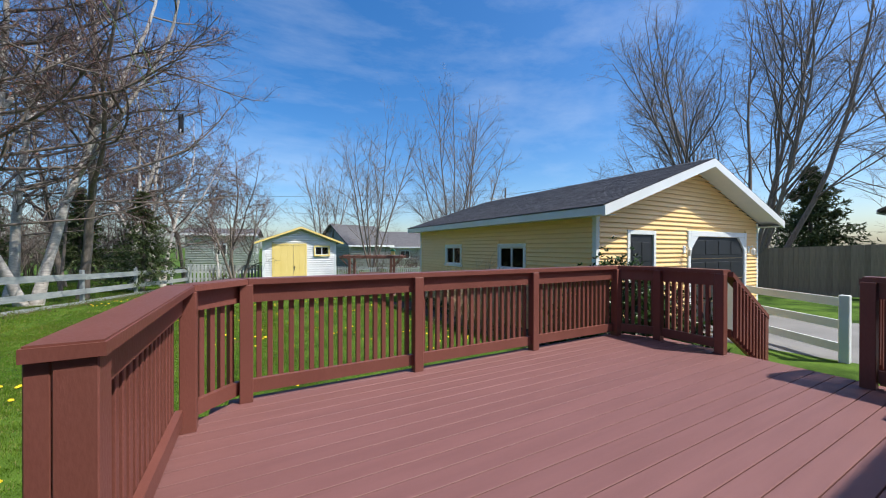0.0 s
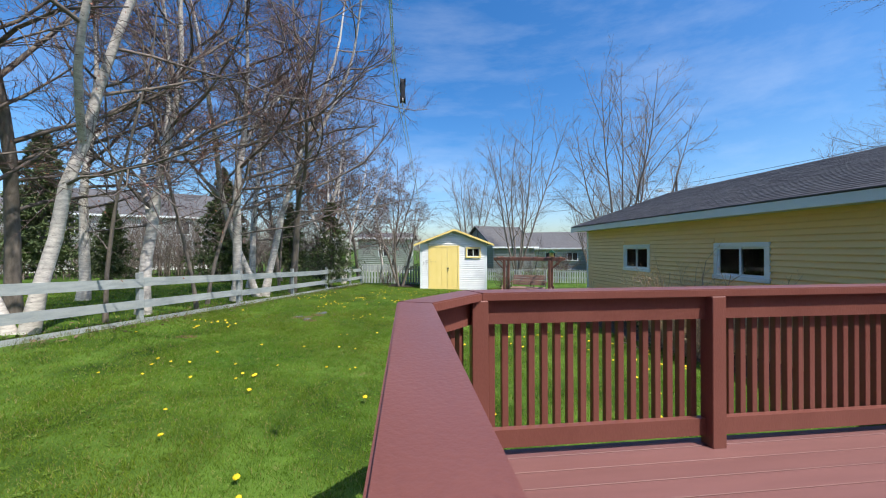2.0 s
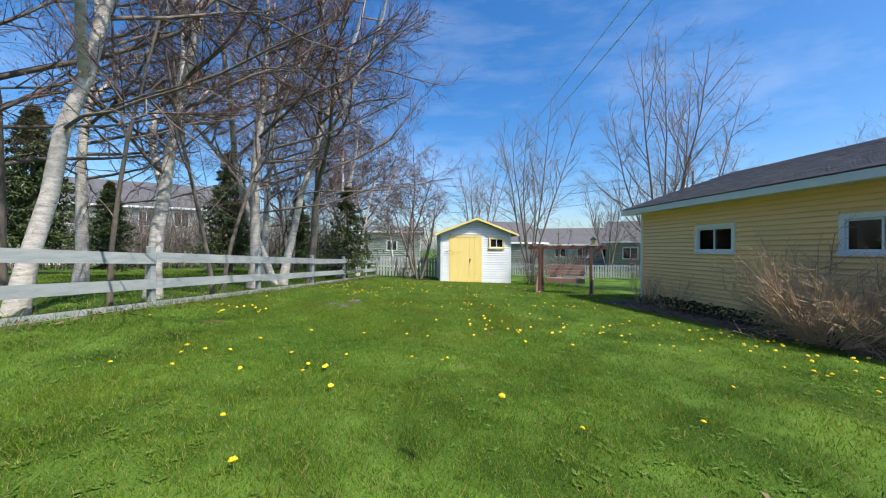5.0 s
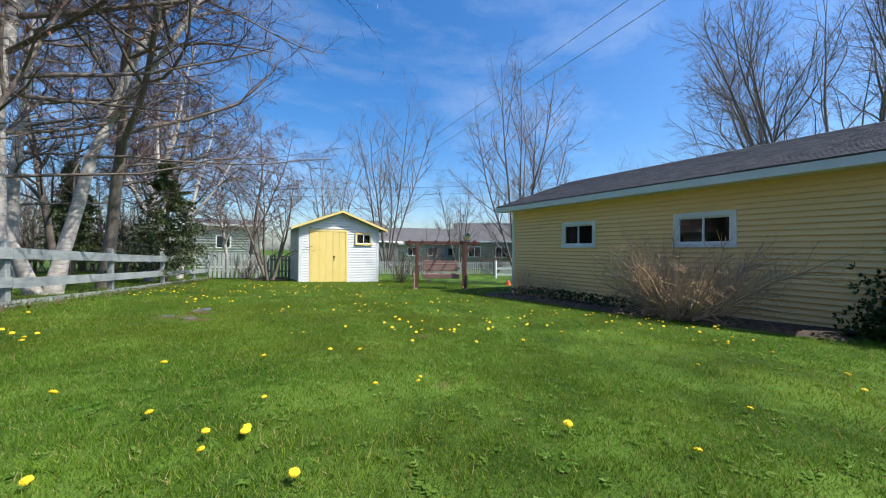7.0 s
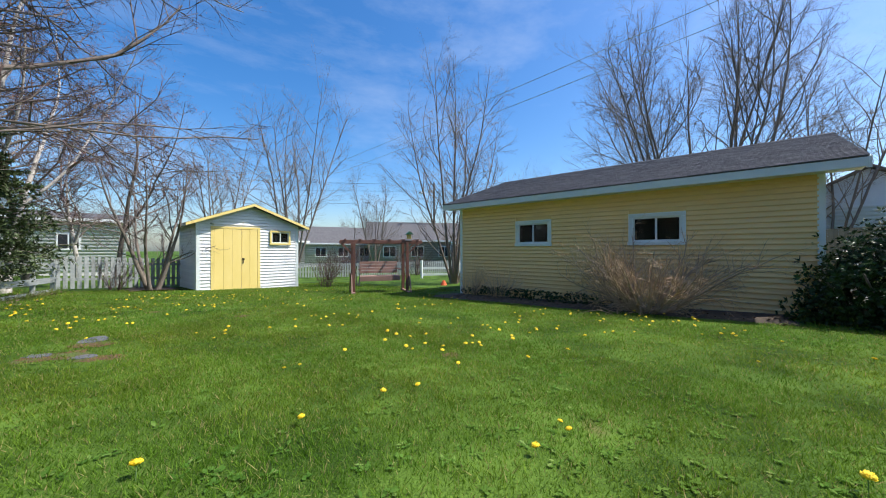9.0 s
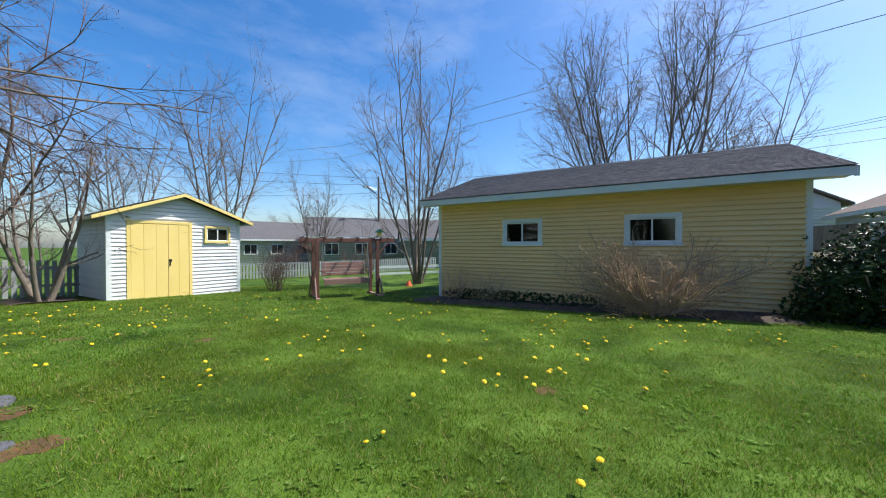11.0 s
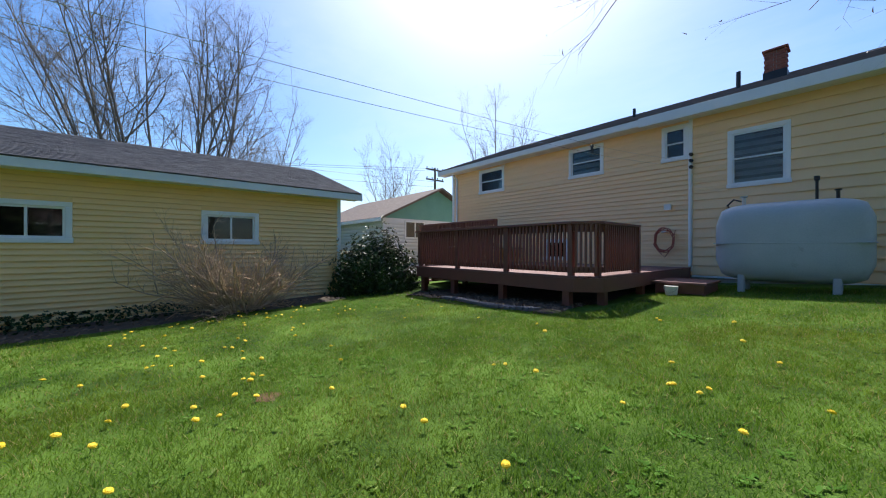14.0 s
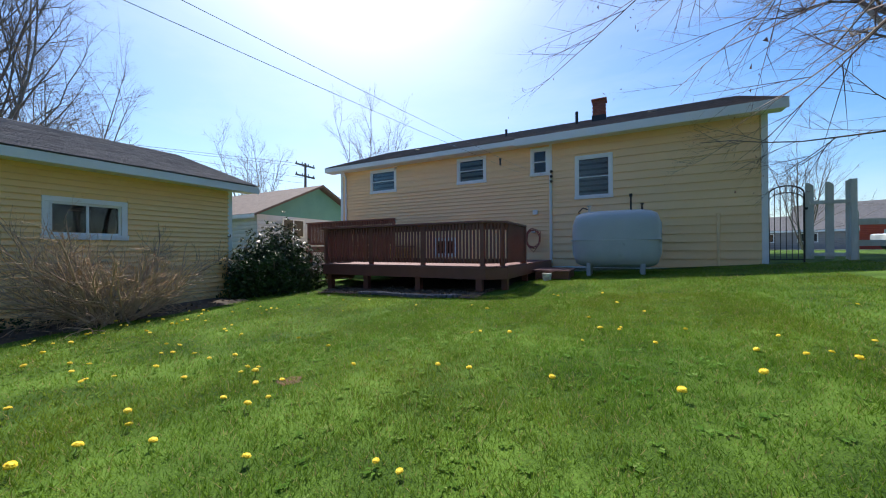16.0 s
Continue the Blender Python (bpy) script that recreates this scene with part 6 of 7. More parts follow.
# ---- neighbours' houses ----
def simple_house(name, m, w, d, eave, ridge, wall, roof, label, gable=None, wins=(), ov=0.4, ridge_axis="x", base=-0.6):
    h = thing(name, m, label, "house")
    bm = bmesh.new()
    box(bm, -w / 2, w / 2, -d / 2, d / 2, base, eave)
    part("wall", bm, wall, h)
    # courses of siding as thin laps
    n = int((eave - 0.1) / 0.2)
    V, F = [], []
    for i in range(n):
        z = 0.1 + i * 0.2
        for (x0, y0, x1, y1, ox, oy) in ((-w / 2, -d / 2, w / 2, -d / 2, 0, -1), (w / 2, -d / 2, w / 2, d / 2, 1, 0), (w / 2, d / 2, -w / 2, d / 2, 0, 1), (-w / 2, d / 2, -w / 2, -d / 2, -1, 0)):
            b = len(V)
            V += [(x0 + ox * 0.03, y0 + oy * 0.03, z), (x1 + ox * 0.03, y1 + oy * 0.03, z), (x1 + ox * 0.004, y1 + oy * 0.004, z + 0.2), (x0 + ox * 0.004, y0 + oy * 0.004, z + 0.2), (x0, y0, z), (x1, y1, z)]
            F += [(b, b + 1, b + 2, b + 3), (b + 4, b + 5, b + 1, b)]
    tagged(raw_mesh("clapboard_siding", V, F, wall, h), kind="stuff")
    for x in (-w / 2, w / 2 - 0.1):
        bm = bmesh.new()
        a = [bm.verts.new((x, y, z)) for y, z in ((-d / 2, eave), (d / 2, eave), (0, ridge))]
        b = [bm.verts.new((x + 0.1, y, z)) for y, z in ((-d / 2, eave), (d / 2, eave), (0, ridge))]
        bm.faces.new(a), bm.faces.new(b[::-1])
        for i in range(3):
            bm.faces.new((a[i], b[i], b[(i + 1) % 3], a[(i + 1) % 3]))
        part("gable", bm, gable or wall, h)
    sl = (ridge - eave) / (d / 2)
    for s in (1, -1):
        bm = bmesh.new()
        ye, ze = s * (d / 2 + ov), eave - ov * sl + 0.05
        v = [bm.verts.new(c) for t in (0, 0.12) for c in ((-w / 2 - ov, ye, ze + t), (w / 2 + ov, ye, ze + t), (w / 2 + ov, 0, ridge + 0.05 + t), (-w / 2 - ov, 0, ridge + 0.05 + t))]
        for f in ((0, 1, 2, 3), (4, 5, 6, 7), (0, 1, 5, 4), (1, 2, 6, 5), (2, 3, 7, 6), (3, 0, 4, 7)):
            bm.faces.new([v[i] for i in f])
        part("roof", bm, roof, h)
        box_part("fascia", (-w / 2 - ov, w / 2 + ov, min(ye, ye + s * 0.03), max(ye, ye + s * 0.03), ze - 0.08, ze + 0.1), M["trim"], h)
    for side, x, z, ww, hh in wins:
        f = thing("window", None)
        f.parent = h
        mm = {"s": local_wall((x, -d / 2 - 0.03, z), (1, 0, 0)), "w": local_wall((-w / 2 - 0.03, x, z), (0, -1, 0)), "e": local_wall((w / 2 + 0.03, x, z), (0, 1, 0)), "n": local_wall((x, d / 2 + 0.03, z), (-1, 0, 0))}[side]
        f.matrix_basis = mm
        bm = bmesh.new()
        for q in ((0, ww, 0, 0.04, 0, 0.08), (0, ww, 0, 0.04, hh - 0.08, hh), (0, 0.08, 0, 0.04, 0.08, hh - 0.08), (ww - 0.08, ww, 0, 0.04, 0.08, hh - 0.08), (ww / 2 - 0.03, ww / 2 + 0.03, 0, 0.035, 0.08, hh - 0.08)):
            box(bm, *q)
        part("window_frame", bm, M["trim"], f)
        box_part("pane", (0.08, ww - 0.08, 0.004, 0.012, 0.08, hh - 0.08), M["panedark"], f)
    return h


pm = mat("dark_window_glass", (0.02, 0.025, 0.03), (0.04, 0.045, 0.05), 0.08, 3, 30, 0.0, rand=0.2)
M["panedark"] = pm
# white and teal neighbour beyond the driveway: gable end towards the garden
simple_house("neighbour_house", pose(19.0, -3.5, 0), 10.0, 7.6, 3.05, 4.85, M["bluewhite"], M["shingle_old"], "white neighbour house with teal gable and brown roof", gable=M["teal"], wins=(("w", -1.05 + 3.5, 1.95, 1.4, 1.0), ("n", 3.5, 1.7, 0.7, 0.9)))
simple_house("neighbour_house", pose(30.0, 2.5, 0), 8.0, 6.0, 3.9, 5.6, M["bluewhite"], M["shingle_old"], "pale blue neighbour house behind the driveway")
simple_house("neighbour_house", pose(-28.0, 42.0, 0.5, 0, 0, 22), 16.0, 9.0, 5.0, 7.6, M["clapboard"], M["shingle"], "large white house behind the birch trees", wins=tuple(("s", -6 + 2.6 * i, z, 1.2, 1.4) for i in range(5) for z in (0.7, 3.1)))
simple_house("neighbour_house", pose(-1.5, 40.0, 0, 0, 0, -5), 5.0, 6.0, 3.2, 3.7, M["clapboard"], M["shingle"], "small white building beyond the fence corner", wins=(("s", -0.5, 1.4, 1.0, 1.0), ("e", 0, 1.4, 1.0, 1.0)))
simple_house("neighbour_house", pose(12.0, 46.0, -0.4, 0, 0, 20), 6.0, 7.0, 2.9, 5.2, M["greysiding"], M["shingle"], "blue-grey outbuilding beyond the back fence")
simple_house("neighbour_house", pose(20.5, 48.0, -0.4, 0, 0, -20), 11.0, 7.0, 2.7, 4.6, M["clapboard"], M["shingle"], "white bungalow with grey roof beyond the back fence", wins=tuple(("s", -4 + 2.6 * i, 1.0, 1.3, 1.1) for i in range(4)))
simple_house("neighbour_house", pose(27.5, 36.5, -0.4, 0, 0, -38), 13.0, 7.5, 2.9, 4.9, M["greysiding"], M["shingle"], "grey-brown bungalow behind the swing", wins=tuple(("s", -5 + 3.0 * i, 1.0, 1.4, 1.2) for i in range(4)) + (("w", 1.0, 1.0, 1.2, 1.2),))
simple_house("neighbour_house", pose(26.0, 27.0, -0.4, 0, 0, -50), 5.5, 5.5, 2.6, 4.2, M["greysiding"], M["shingle"], "small grey garage behind the maple")
simple_house("neighbour_house", pose(-33.0, 20.0, 0.3, 0, 0, 55), 13.0, 8.0, 3.4, 5.4, M["clapboard"], M["shingle_old"], "white bungalow across the neighbouring lawn", wins=tuple(("s", -5 + 3.0 * i, 1.0, 1.4, 1.2) for i in range(4)))
simple_house("neighbour_house", pose(-27.0, -48.0, 1.0, 0, 0, -25), 12.0, 8.0, 3.2, 5.6, M["redwall"], M["shingle"], "bright red house down the street", wins=(("n", 3.0, 1.0, 1.2, 1.2), ("n", -1.0, 1.0, 1.2, 1.2)))
simple_house("neighbour_house", pose(-16.5, -38.0, 1.0, 0, 0, -20), 9.0, 6.0, 2.0, 3.4, M["greysiding"], M["shingle"], "grey low building down the street", wins=(("n", 2.0, 0.8, 1.4, 0.9), ("n", -1.0, 0.8, 1.4, 0.9)))


# ---- poles and cables ----
def utility_pole(x, y, z, top, arms=2, lamp=False):
    p = thing("utility_pole", pose(x, y, z), "weathered wooden utility pole with crossarms", "utility pole", "utility poles")
    bm = bmesh.new()
    tube(bm, [(0, 0, -0.3), (0, 0, top * 0.5), (0, 0, top)], [0.15, 0.13, 0.10], 10)
    part("pole", bm, M["pole"], p)
    for i in range(arms):
        zz = top - 0.3 - 1.0 * i
        arm = box_part("crossarm", (-0.06, 0.06, -1.1, 1.1, zz, zz + 0.14), M["pole"], p)
        for yy in (-1.0, -0.35, 0.35, 1.0):
            bm = bmesh.new()
            tube(bm, [(0, yy, zz + 0.14), (0, yy, zz + 0.32)], [0.04, 0.05], 6)
            part("insulator", bm, M["black"], arm)
    if lamp:
        bm = bmesh.new()
        tube(bm, [(0, 0, top - 1.6), (-1.2, 0.6, top - 1.3)], 0.03, 6)
        box(bm, -1.7, -1.1, 0.45, 0.85, top - 1.4, top - 1.2)
        part("street_lamp", bm, M["steel"], p)
    return p


utility_pole(25.0, -12.1, 0, 9.5)
utility_pole(27.9, 35.4, -0.4, 9.8, arms=0, lamp=True)
for a, b in (((25.0, -13.1, 9.3), (60, 60, 10)), ((25.0, -11.1, 9.3), (61, 60, 10)), ((25.0, -12.1, 8.1), (27.9, 35.4, 8.6)), ((27.9, 35.4, 9.2), (-20, 70, 10)), ((27.9, 35.4, 8.4), (-20, 72, 9)), ((27.9, 35.4, 7.6), (5.0, 55.0, 7.0)), ((25.0, -12.1, 7.6), (27.9, 35.4, 7.6))):
    bm = bmesh.new()
    tube(bm, sag([a, b], 16, 0.7), 0.014, 4)
    tagged(part("power_cable", bm, M["cable"], None), "black overhead power cable between poles", "cable", "power cables")


# ---- driveway, beds, street ----
def patch(name, x0, x1, y0, y1, material, label, lift, step=0.5, ragged=0.0, seed=1):
    rng = np.random.default_rng(seed)
    nx_, ny_ = max(2, int((x1 - x0) / step) + 1), max(2, int((y1 - y0) / step) + 1)
    X, Y = np.meshgrid(np.linspace(x0, x1, nx_), np.linspace(y0, y1, ny_), indexing="ij")
    if ragged:
        edge = np.zeros_like(X)
        edge[0, :] = edge[-1, :] = 1
        X = X + edge * rng.normal(0, ragged, X.shape)
        edge = np.zeros_like(X)
        edge[:, 0] = edge[:, -1] = 1
        Y = Y + edge * rng.normal(0, ragged, X.shape)
    Z = ground_z(X, Y) + lift
    Z[0, :] -= lift + 0.02
    Z[-1, :] -= lift + 0.02
    ix = np.arange(nx_ * ny_).reshape(nx_, ny_)
    F = np.stack([ix[:-1, :-1], ix[1:, :-1], ix[1:, 1:], ix[:-1, 1:]], -1).reshape(-1, 4)
    ob = raw_mesh(name, np.stack([X, Y, Z], -1).reshape(-1, 3), F, material, smooth=True)
    return tagged(ob, label, kind="structure")


patch("driveway", 8.9, 14.0, -20.0, 5.85, M["asphalt"], "worn grey asphalt driveway", 0.02, 0.6)
patch("flower_bed", 5.45, 6.85, 6.3, 14.2, M["soil"], "dark soil bed along the garage wall", 0.035, 0.22, 0.07, 5)
patch("shed_bed", -0.6, 1.15, 22.6, 24.6, M["soil"], "dark soil bed beside the shed", 0.05, 0.3, 0.10, 8)
patch("bare_soil", 0.6, 5.0, 0.2, 5.0, M["soil"], "bare dark soil under the deck", 0.025, 0.25, 0.10, 6)
patch("road", -60.0, 60.0, -36.0, -29.0, M["asphalt"], "grey asphalt street beyond the house", 0.03, 3.0)

# leaf litter, one joined piece
rng = np.random.default_rng(5)
n = 2600
where = rng.integers(0, 4, n)
lx = np.where(where == 0, rng.normal(5.85, 0.30, n), np.where(where == 1, rng.uniform(0.6, 5.0, n), fence_x(0) + 0.0))
ly = np.where(where == 0, rng.uniform(6.4, 14.0, n), np.where(where == 1, rng.normal(4.5, 0.35, n), rng.uniform(4, 23, n)))
lx = np.where(where >= 2, fence_x(ly) + rng.normal(0.05, 0.28, n), lx)
lz = ground_z(lx, ly) + 0.045
c = np.stack([lx, ly, lz], -1)
a = unit(rng.normal(size=(n, 3)) * np.array([1, 1, 0.35])) * rng.uniform(0.02, 0.05, (n, 1))
b = unit(rng.normal(size=(n, 3)) * np.array([1, 1, 0.35])) * rng.uniform(0.015, 0.03, (n, 1))
V = np.stack([c - a, c + b, c + a, c - b], 1).reshape(-1, 3)
tagged(raw_mesh("leaf_litter", V, np.arange(4 * n).reshape(n, 4), M["litter"]), "scattered dry brown leaves in the beds", "leaves", kind="stuff")


# bricks of a sunken edging by the deck
bm = bmesh.new()
box(bm, -0.05, 0.05, -0.1, 0.1, 0, 0.06, bevel=0.006)
BRK = mesh_of("edging_brick", bm, M["slate"])
edge = thing("brick_edging", pose(0, 0, 0), "row of dark grey edging bricks in front of the deck", "edging")
for i in range(22):
    x = 1.15 + i * 0.115
    y = 4.95 + 0.10 * math.sin(i * 0.25)
    o = new("brick", BRK)
    o.parent = edge
    o.matrix_basis = pose(x, y, float(ground_z(x, y)) + 0.0, random.uniform(-6, 6), random.uniform(-6, 6), random.uniform(-10, 10))


def worn_patch():
    """Half-buried slate slabs in a worn spot of the lawn."""
    rg = random.Random(12)
    for x, y, r in ((-1.95, 12.65, 0.22), (-2.05, 11.62, 0.14), (-2.35, 11.95, 0.13)):
        st = thing("flat_stone", pose(x, y, float(ground_z(x, y)) + 0.000, rg.uniform(-3, 3), rg.uniform(-3, 3), rg.uniform(0, 360)), "flat grey slate slab sunk in the lawn", "stone", "slate slabs in the lawn")
        bm = bmesh.new()
        ring = [(r * rg.uniform(0.7, 1.1) * math.cos(k * math.tau / 9), 0.7 * r * rg.uniform(0.7, 1.1) * math.sin(k * math.tau / 9)) for k in range(9)]
        lo, hi = [bm.verts.new((p, q, -0.03)) for p, q in ring], [bm.verts.new((p * 0.94, q * 0.94, 0.012)) for p, q in ring]
        bm.faces.new(lo[::-1]), bm.faces.new(hi)
        for k in range(9):
            bm.faces.new((lo[k], lo[(k + 1) % 9], hi[(k + 1) % 9], hi[k]))
        part("slab", bm, M["slate"], st)
    for x, y, r in ((-1.95, 12.35, 0.26), (-2.2, 11.85, 0.34), (-1.95, 11.5, 0.2), (0.1, 13.9, 0.16), (-0.9, 15.6, 0.2), (0.6, 9.2, 0.13), (-3.6, 9.4, 0.22)):
        n = 15
        rim = [(x + r * rg.uniform(0.55, 1.15) * math.cos(k * math.tau / n), y + 0.8 * r * rg.uniform(0.55, 1.15) * math.sin(k * math.tau / n)) for k in range(n)]
        V = [(x, y, float(ground_z(x, y)) + 0.010)] + [(p, q, float(ground_z(p, q)) + 0.003) for p, q in rim]
        tagged(raw_mesh("bare_spot", V, [(0, 1 + k, 1 + (k + 1) % n) for k in range(n)], M["moss_soil"], smooth=True), "worn reddish soil spot in the lawn", "soil", kind="structure")


worn_patch()


def pickup():
    c = thing("pickup_truck", pose(-19.3, -23.5, float(ground_z(-15.5, -1.5)), 0, 0, 10), "white pickup truck parked by the street", "car")
    bm = bmesh.new()
    box(bm, -2.6, 2.6, -0.9, 0.9, 0.55, 1.1, bevel=0.08)
    part("body", bm, M["carpaint"], c)
    bm = bmesh.new()
    v = box(bm, -0.6, 1.3, -0.8, 0.8, 1.1, 1.75)
    for w in v:
        if w.co.z > 1.5:
            w.co.x *= 0.72
            w.co.y *= 0.88
    part("cab", bm, M["carpaint"], c)
    for y in (-0.79, 0.75):
        box_part("side_window", (-0.3, 0.85, y, y + 0.04, 1.2, 1.6), M["panedark"], c)
    for x in (-1.7, 1.65):
        for y in (-0.92, 0.72):
            bm = bmesh.new()
            tube(bm, [(x, y, 0.4), (x, y + 0.2, 0.4)], 0.38, 18)
            wh = part("wheel", bm, M["black"], c)
            bm = bmesh.new()
            tube(bm, [(x, y - 0.01, 0.4), (x, y + 0.21, 0.4)], 0.2, 14)
            part("rim", bm, M["steel"], wh)


pickup()

# orange marker and stone litter by the maple
bm = bmesh.new()
tube(bm, [(0, 0, 0), (0, 0, 0.22)], [0.16, 0.05], 10)
ob = part("orange_marker", bm, M["flag"], None)
ob.matrix_basis = pose(9.6, 17.4, float(ground_z(9.6, 17.4)))
tagged(ob, "small orange plastic cone in the grass", "marker")


# ---- dandelions ----
def dandelions():
    src = thing("dandelion", pose(0.0, 6.42, 0), "yellow dandelion flower in the lawn", "dandelion", "dandelions in the lawn")
    bm = bmesh.new()
    tube(bm, [(0, 0, 0), (0.004, 0, 0.045), (0, 0.003, 0.08)], 0.0025, 4)
    part("stem", bm, M["stem"], src)
    bm = bmesh.new()
    rg = random.Random(2)
    for ring, (r, z, k) in enumerate(((0.026, 0.080, 16), (0.024, 0.090, 13), (0.016, 0.098, 9))):
        for i in range(k):
            a = i * math.tau / k + ring * 0.3
            w = 0.0042
            ca, sa = math.cos(a), math.sin(a)
            v = [bm.verts.new(q) for q in ((0, 0, z - 0.006), (r * ca - w * sa, r * sa + w * ca, z + rg.uniform(-0.003, 0.004)), (r * ca + w * sa, r * sa - w * ca, z + rg.uniform(-0.003, 0.004)))]
            bm.faces.new(v)
    rings = [[bm.verts.new((r * (1 + 0.10 * (k % 2)) * math.cos(k * math.tau / 14), r * (1 + 0.10 * (k % 2)) * math.sin(k * math.tau / 14), z)) for k in range(14)] for r, z in ((0.007, 0.070), (0.021, 0.078), (0.024, 0.085), (0.017, 0.093), (0.007, 0.097))]
    for lo, hi in zip(rings, rings[1:]):
        for k in range(14):
            bm.faces.new((lo[k], lo[(k + 1) % 14], hi[(k + 1) % 14], hi[k]))
    bm.faces.new(rings[0][::-1]), bm.faces.new(rings[-1])
    part("flower", bm, M["dandelion"], src)
    rg = random.Random(17)
    centres = [(rg.uniform(-3.8, 5.2), rg.uniform(4.8, 19.5)) for _ in range(46)]
    made = 0
    while made < 298:
        if rg.random() < 0.72:
            cx, cy = rg.choice(centres)
            x, y = cx + rg.gauss(0, 0.38), cy + rg.gauss(0, 0.38)
        else:
            x, y = rg.uniform(-4.2, 5.6), rg.uniform(4.6, 20.5)
        if x < fence_x(y) + 0.5 or x > 5.8 or y < 4.9 + (0.6 if x > 0 else -0.8):
            continue
        s = rg.uniform(0.62, 0.98)
        d = copy_thing(src, pose(x, y, float(ground_z(x, y)) - 0.005, rg.uniform(-20, 20), rg.uniform(-20, 20), rg.uniform(0, 360)))
        d.scale = (s, s, s * rg.uniform(0.70, 1.0))
        made += 1
    src.matrix_basis = pose(0.0, 6.42, float(ground_z(0.0, 6.42)))


dandelions()


# ---- grass ----
def grass_material(name, c1, c2, c3):
    m = bpy.data.materials.new(name)
    m.use_nodes = True
    n, l = m.node_tree.nodes, m.node_tree.links
    n.remove(n["Principled BSDF"])
    geo = n.new("ShaderNodeNewGeometry")
    ramp = n.new("ShaderNodeValToRGB")
    e = ramp.color_ramp.elements
    e[0].position, e[0].color = 0.0, (*c1, 1)
    e[1].position, e[1].color = 0.86, (*c2, 1)
    x = ramp.color_ramp.elements.new(0.95)
    x.color = (*c3, 1)
    l.new(geo.outputs["Random Per Island"], ramp.inputs["Fac"])
    co = n.new("ShaderNodeTexCoord")
    no = n.new("ShaderNodeTexNoise")
    no.inputs["Scale"].default_value, no.inputs["Detail"].default_value = 0.9, 4
    l.new(co.outputs["Object"], no.inputs["Vector"])
    hs = n.new("ShaderNodeHueSaturation")
    mr = n.new("ShaderNodeMapRange")
    mr.inputs["From Min"].default_value, mr.inputs["From Max"].default_value = 0.3, 0.7
    mr.inputs["To Min"].default_value, mr.inputs["To Max"].default_value = 0.90, 1.10
    l.new(no.outputs["Fac"], mr.inputs["Value"])
    l.new(mr.outputs[0], hs.inputs["Value"])
    drift, hm = n.new("ShaderNodeTexNoise"), n.new("ShaderNodeMapRange")
    drift.inputs["Scale"].default_value, drift.inputs["Detail"].default_value = 0.55, 5
    l.new(co.outputs["Object"], drift.inputs["Vector"])
    hm.inputs["From Min"].default_value, hm.inputs["From Max"].default_value = 0.35, 0.68
    hm.inputs["To Min"].default_value, hm.inputs["To Max"].default_value = 0.507, 0.472
    l.new(drift.outputs["Fac"], hm.inputs["Value"])
    l.new(hm.outputs[0], hs.inputs["Hue"])
    l.new(ramp.outputs["Color"], hs.inputs["Color"])
    d, t, mx = n.new("ShaderNodeBsdfDiffuse"), n.new("ShaderNodeBsdfTranslucent"), n.new("ShaderNodeMixShader")
    l.new(hs.outputs["Color"], d.inputs["Color"])
    l.new(hs.outputs["Color"], t.inputs["Color"])
    mx.inputs["Fac"].default_value = 0.45
    l.new(d.outputs[0], mx.inputs[1])
    l.new(t.outputs[0], mx.inputs[2])
    l.new(mx.outputs[0], n["Material Output"].inputs["Surface"])
    return m


def grass(name, seed, boxes, material, label, h=(0.022, 0.055)):
    rg = np.random.default_rng(seed)
    V = []
    for x0, x1, y0, y1, dens, w in boxes:
        n = int((x1 - x0) * (y1 - y0) * dens)
        x, y = rg.uniform(x0, x1, n), rg.uniform(y0, y1, n)
        thin = 0.5 + 0.5 * np.sin(2.1 * x + 1.3 * np.sin(1.7 * y)) * np.sin(1.9 * y + 1.1 * np.sin(2.3 * x))
        keep = ~((np.hypot((x + 2.05) / 0.5, (y - 11.95) / 0.8) < 1) & (rg.uniform(0, 1, n) < 0.55)) & (x > fence_x(y) + 0.10) & (x < 5.45 + 0.12 * np.sin(2.3 * y) + 6.0 * (y > 14.3) + 0.9 * (y < 6.2)) & ~((x > 0.35) & (x < 5.4) & (y < 4.75)) & (rg.uniform(0, 1, n) < 0.80 + 0.20 * thin)
        x, y = x[keep], y[keep]
        n = len(x)
        z = ground_z(x, y) - 0.004
        a = rg.uniform(0, math.tau, n)
        hh = rg.uniform(h[0], h[1], n) * (0.9 + 0.2 * thin[keep]) * (0.62 + 0.85 * (0.5 + 0.5 * np.sin(8.3 * x + 3 * np.sin(4.7 * y)) * np.sin(9.1 * y + 3 * np.sin(5.9 * x))))
        ww = w * rg.uniform(0.7, 1.3, n)
        lean = rg.normal(0, 0.55, (n, 2)) * hh[:, None]
        base = np.stack([x, y, z], -1)
        s = np.stack([np.cos(a) * ww, np.sin(a) * ww, np.zeros(n)], -1)
        tip = base + np.stack([lean[:, 0], lean[:, 1], hh], -1)
        V.append(np.stack([base - s, base + s, tip], 1).reshape(-1, 3))
    V = np.concatenate(V)
    return tagged(raw_mesh(name, V, np.arange(len(V)).reshape(-1, 3), material), label, "grass", kind="stuff")


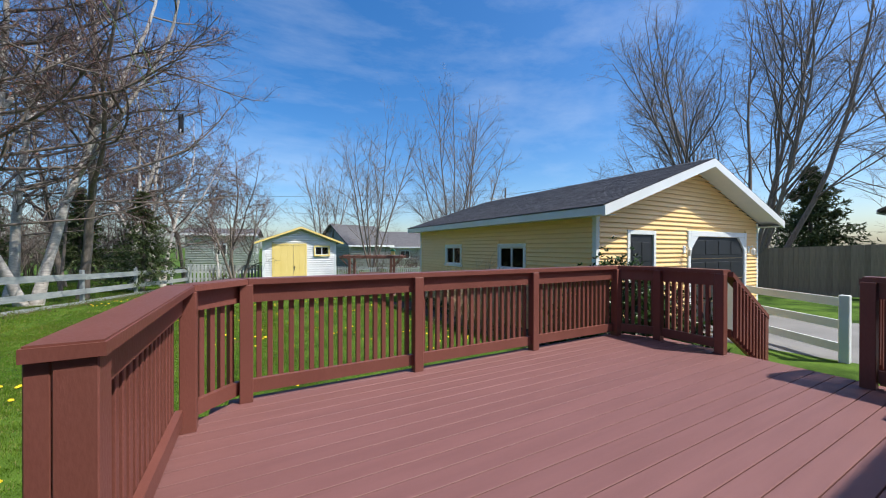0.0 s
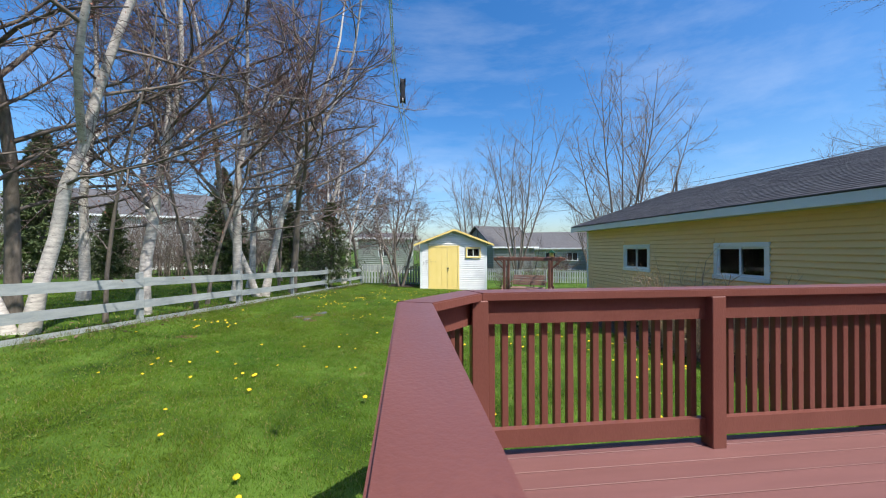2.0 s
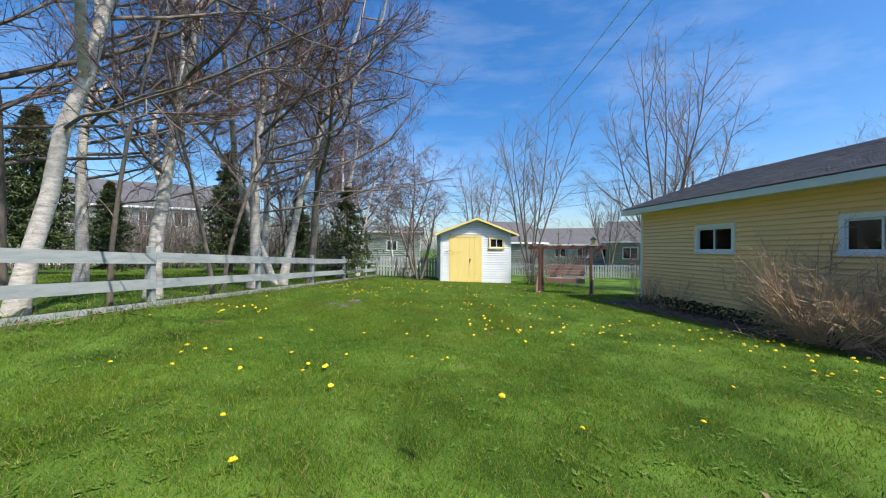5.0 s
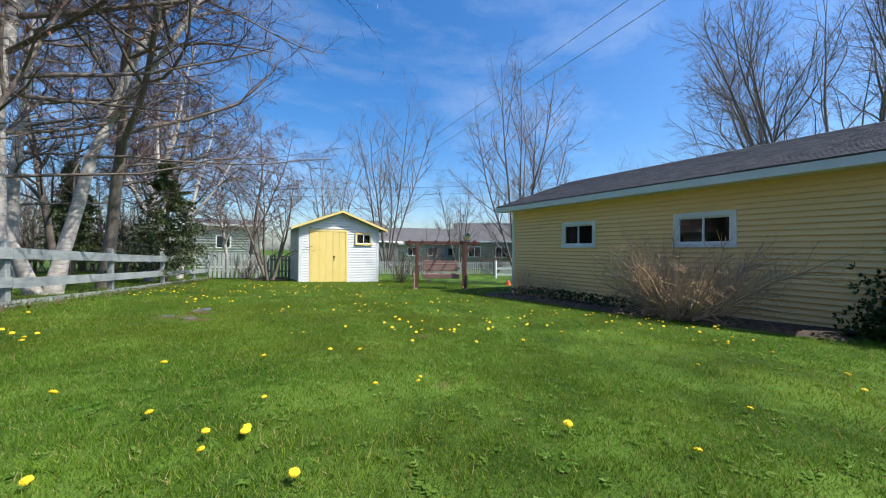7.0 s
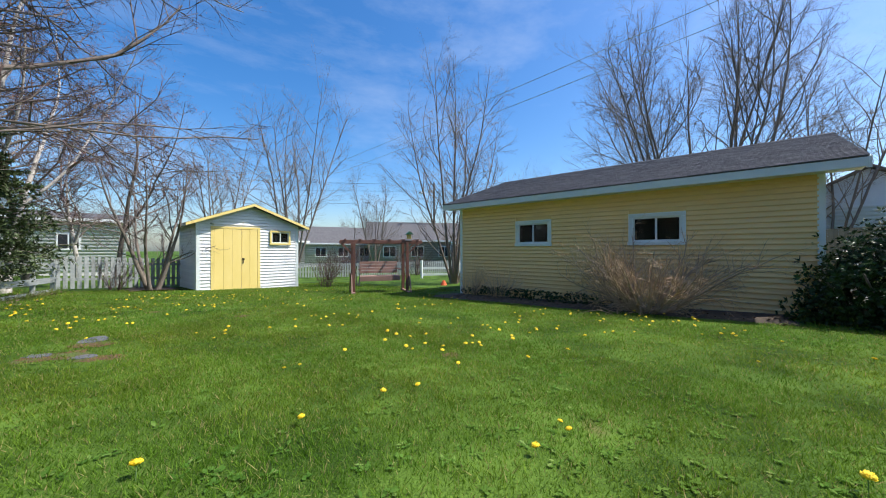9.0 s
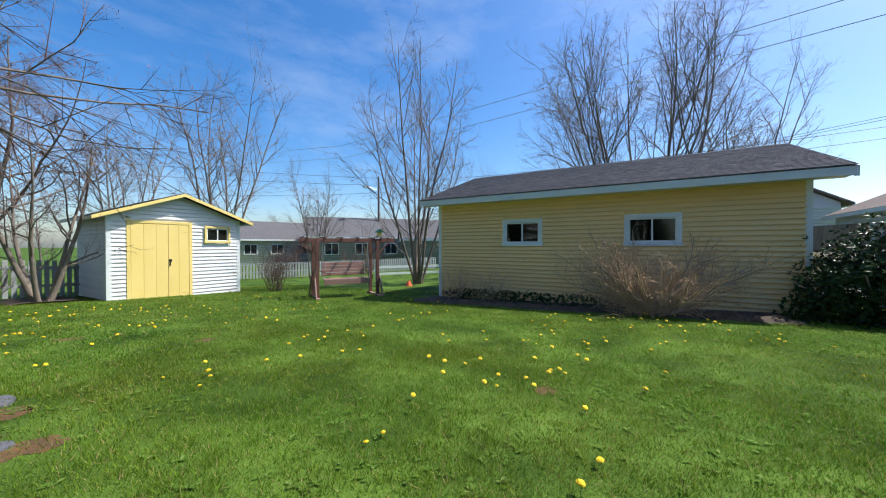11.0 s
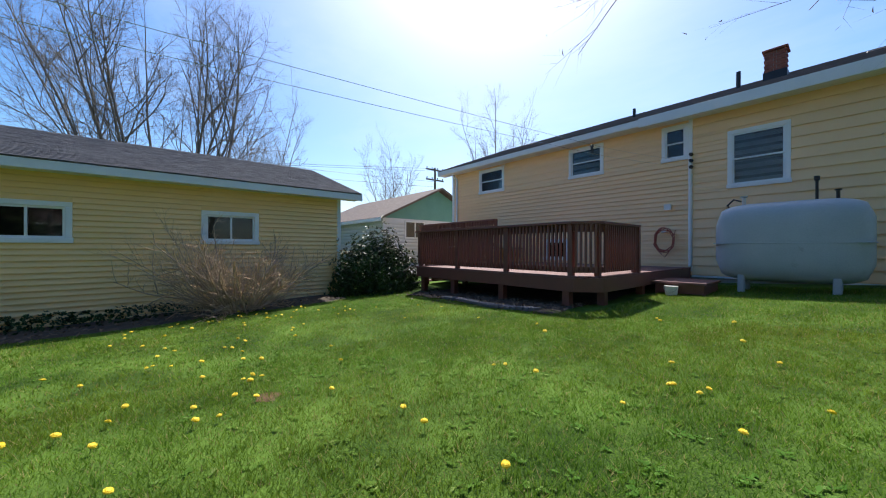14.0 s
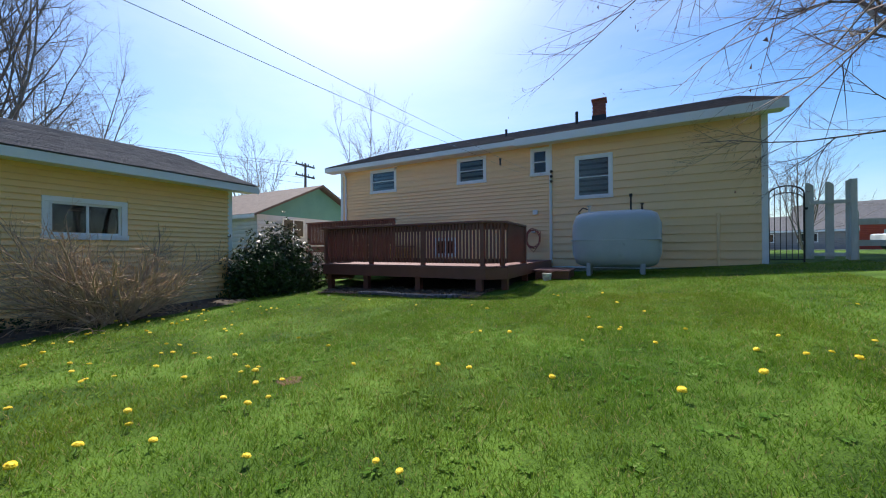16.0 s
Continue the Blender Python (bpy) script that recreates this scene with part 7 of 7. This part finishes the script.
GM = grass_material("grass_blade", (0.055, 0.130, 0.010), (0.195, 0.325, 0.040), (0.42, 0.35, 0.16))
grass("lawn_grass", 91, [(-3.4, 1.6, 4.4, 11.0, 8200, 0.0024), (-5.2, -3.4, 2.0, 12.0, 2600, 0.0035), (1.6, 6.3, 4.7, 11.0, 2800, 0.0034), (-3.4, 0.4, 0.0, 4.4, 2800, 0.0034),
                         (-3.2, 1.6, 11.0, 13.6, 5200, 0.003), (-5.0, -3.2, 11.0, 15.0, 1900, 0.0045), (1.6, 6.1, 11.0, 15.0, 2000, 0.0045), (-3.2, 1.6, 13.6, 15.0, 2400, 0.0042), (-4.5, 8.0, 15.0, 24.0, 900, 0.007), (-6.5, -3.4, -0.5, 2.0, 1200, 0.004)], GM, "short green lawn grass with bare patches", h=(0.016, 0.042))


def neighbour_grass():
    rg = np.random.default_rng(93)
    n = 70000
    x, y = rg.uniform(-17.0, -3.0, n), rg.uniform(0.0, 26.0, n)
    keep = x < fence_x(y) - 0.1
    x, y = x[keep], y[keep]
    n = len(x)
    a, hh = rg.uniform(0, math.tau, n), rg.uniform(0.03, 0.07, n)
    base = np.stack([x, y, ground_z(x, y) - 0.004], -1)
    sd = np.stack([np.cos(a), np.sin(a), np.zeros(n)], -1) * 0.010
    tip = base + np.stack([rg.normal(0, 0.4, n) * hh, rg.normal(0, 0.4, n) * hh, hh], -1)
    V = np.stack([base - sd, base + sd, tip], 1).reshape(-1, 3)
    tagged(raw_mesh("neighbour_lawn_grass", V, np.arange(3 * n).reshape(n, 3), GM), "green lawn grass beyond the rail fence", "grass", kind="stuff")


neighbour_grass()


def lawn_weeds():
    """Small broad-leaved rosettes and clover in the turf, one joined piece."""
    rg = np.random.default_rng(94)
    k, per = 2000, 7
    spots_x, spots_y = rg.uniform(-4.0, 5.2, 60), rg.uniform(4.0, 17.0, 60)
    pick = rg.integers(0, 60, k)
    x, y = spots_x[pick] + rg.normal(0, 0.5, k), spots_y[pick] + rg.normal(0, 0.5, k)
    keep = (x > fence_x(y) + 0.2) & (x < 5.3) & ~((x > 0.2) & (y < 5.0))
    x, y = x[keep], y[keep]
    k = len(x)
    C = np.repeat(np.stack([x, y, ground_z(x, y) + 0.008], -1), per, axis=0)
    C[:, :2] += rg.normal(0, 0.012, (k * per, 2))
    n = len(C)
    a = rg.uniform(0, math.tau, n)
    ln, wd = rg.uniform(0.018, 0.050, n)[:, None], rg.uniform(0.006, 0.012, n)[:, None]
    d = np.stack([np.cos(a), np.sin(a), rg.uniform(0.08, 0.35, n)], -1)
    w = np.stack([-np.sin(a), np.cos(a), np.zeros(n)], -1)
    V = np.stack([C, C + d * ln * 0.55 + w * wd, C + d * ln * np.array([1, 1, 0.75]), C + d * ln * 0.55 - w * wd], 1).reshape(-1, 3)
    tagged(raw_mesh("lawn_weeds", V, np.arange(4 * n).reshape(n, 4), WM), "low broad-leaved weeds and clover in the lawn", "weeds", kind="stuff")


WM = grass_material("weed_leaf", (0.085, 0.19, 0.030), (0.15, 0.28, 0.055), (0.24, 0.35, 0.10))
lawn_weeds()
TG = grass_material("tall_grass_blade", (0.10, 0.16, 0.035), (0.20, 0.27, 0.07), (0.36, 0.29, 0.15))
grass("fence_grass", 92, [(fence_x(y0) + 0.0, fence_x(y0) + 0.55, y0, y0 + 1.0, 420, 0.0035) for y0 in range(2, 24)], TG, "longer straggling grass along the fence", h=(0.10, 0.28))
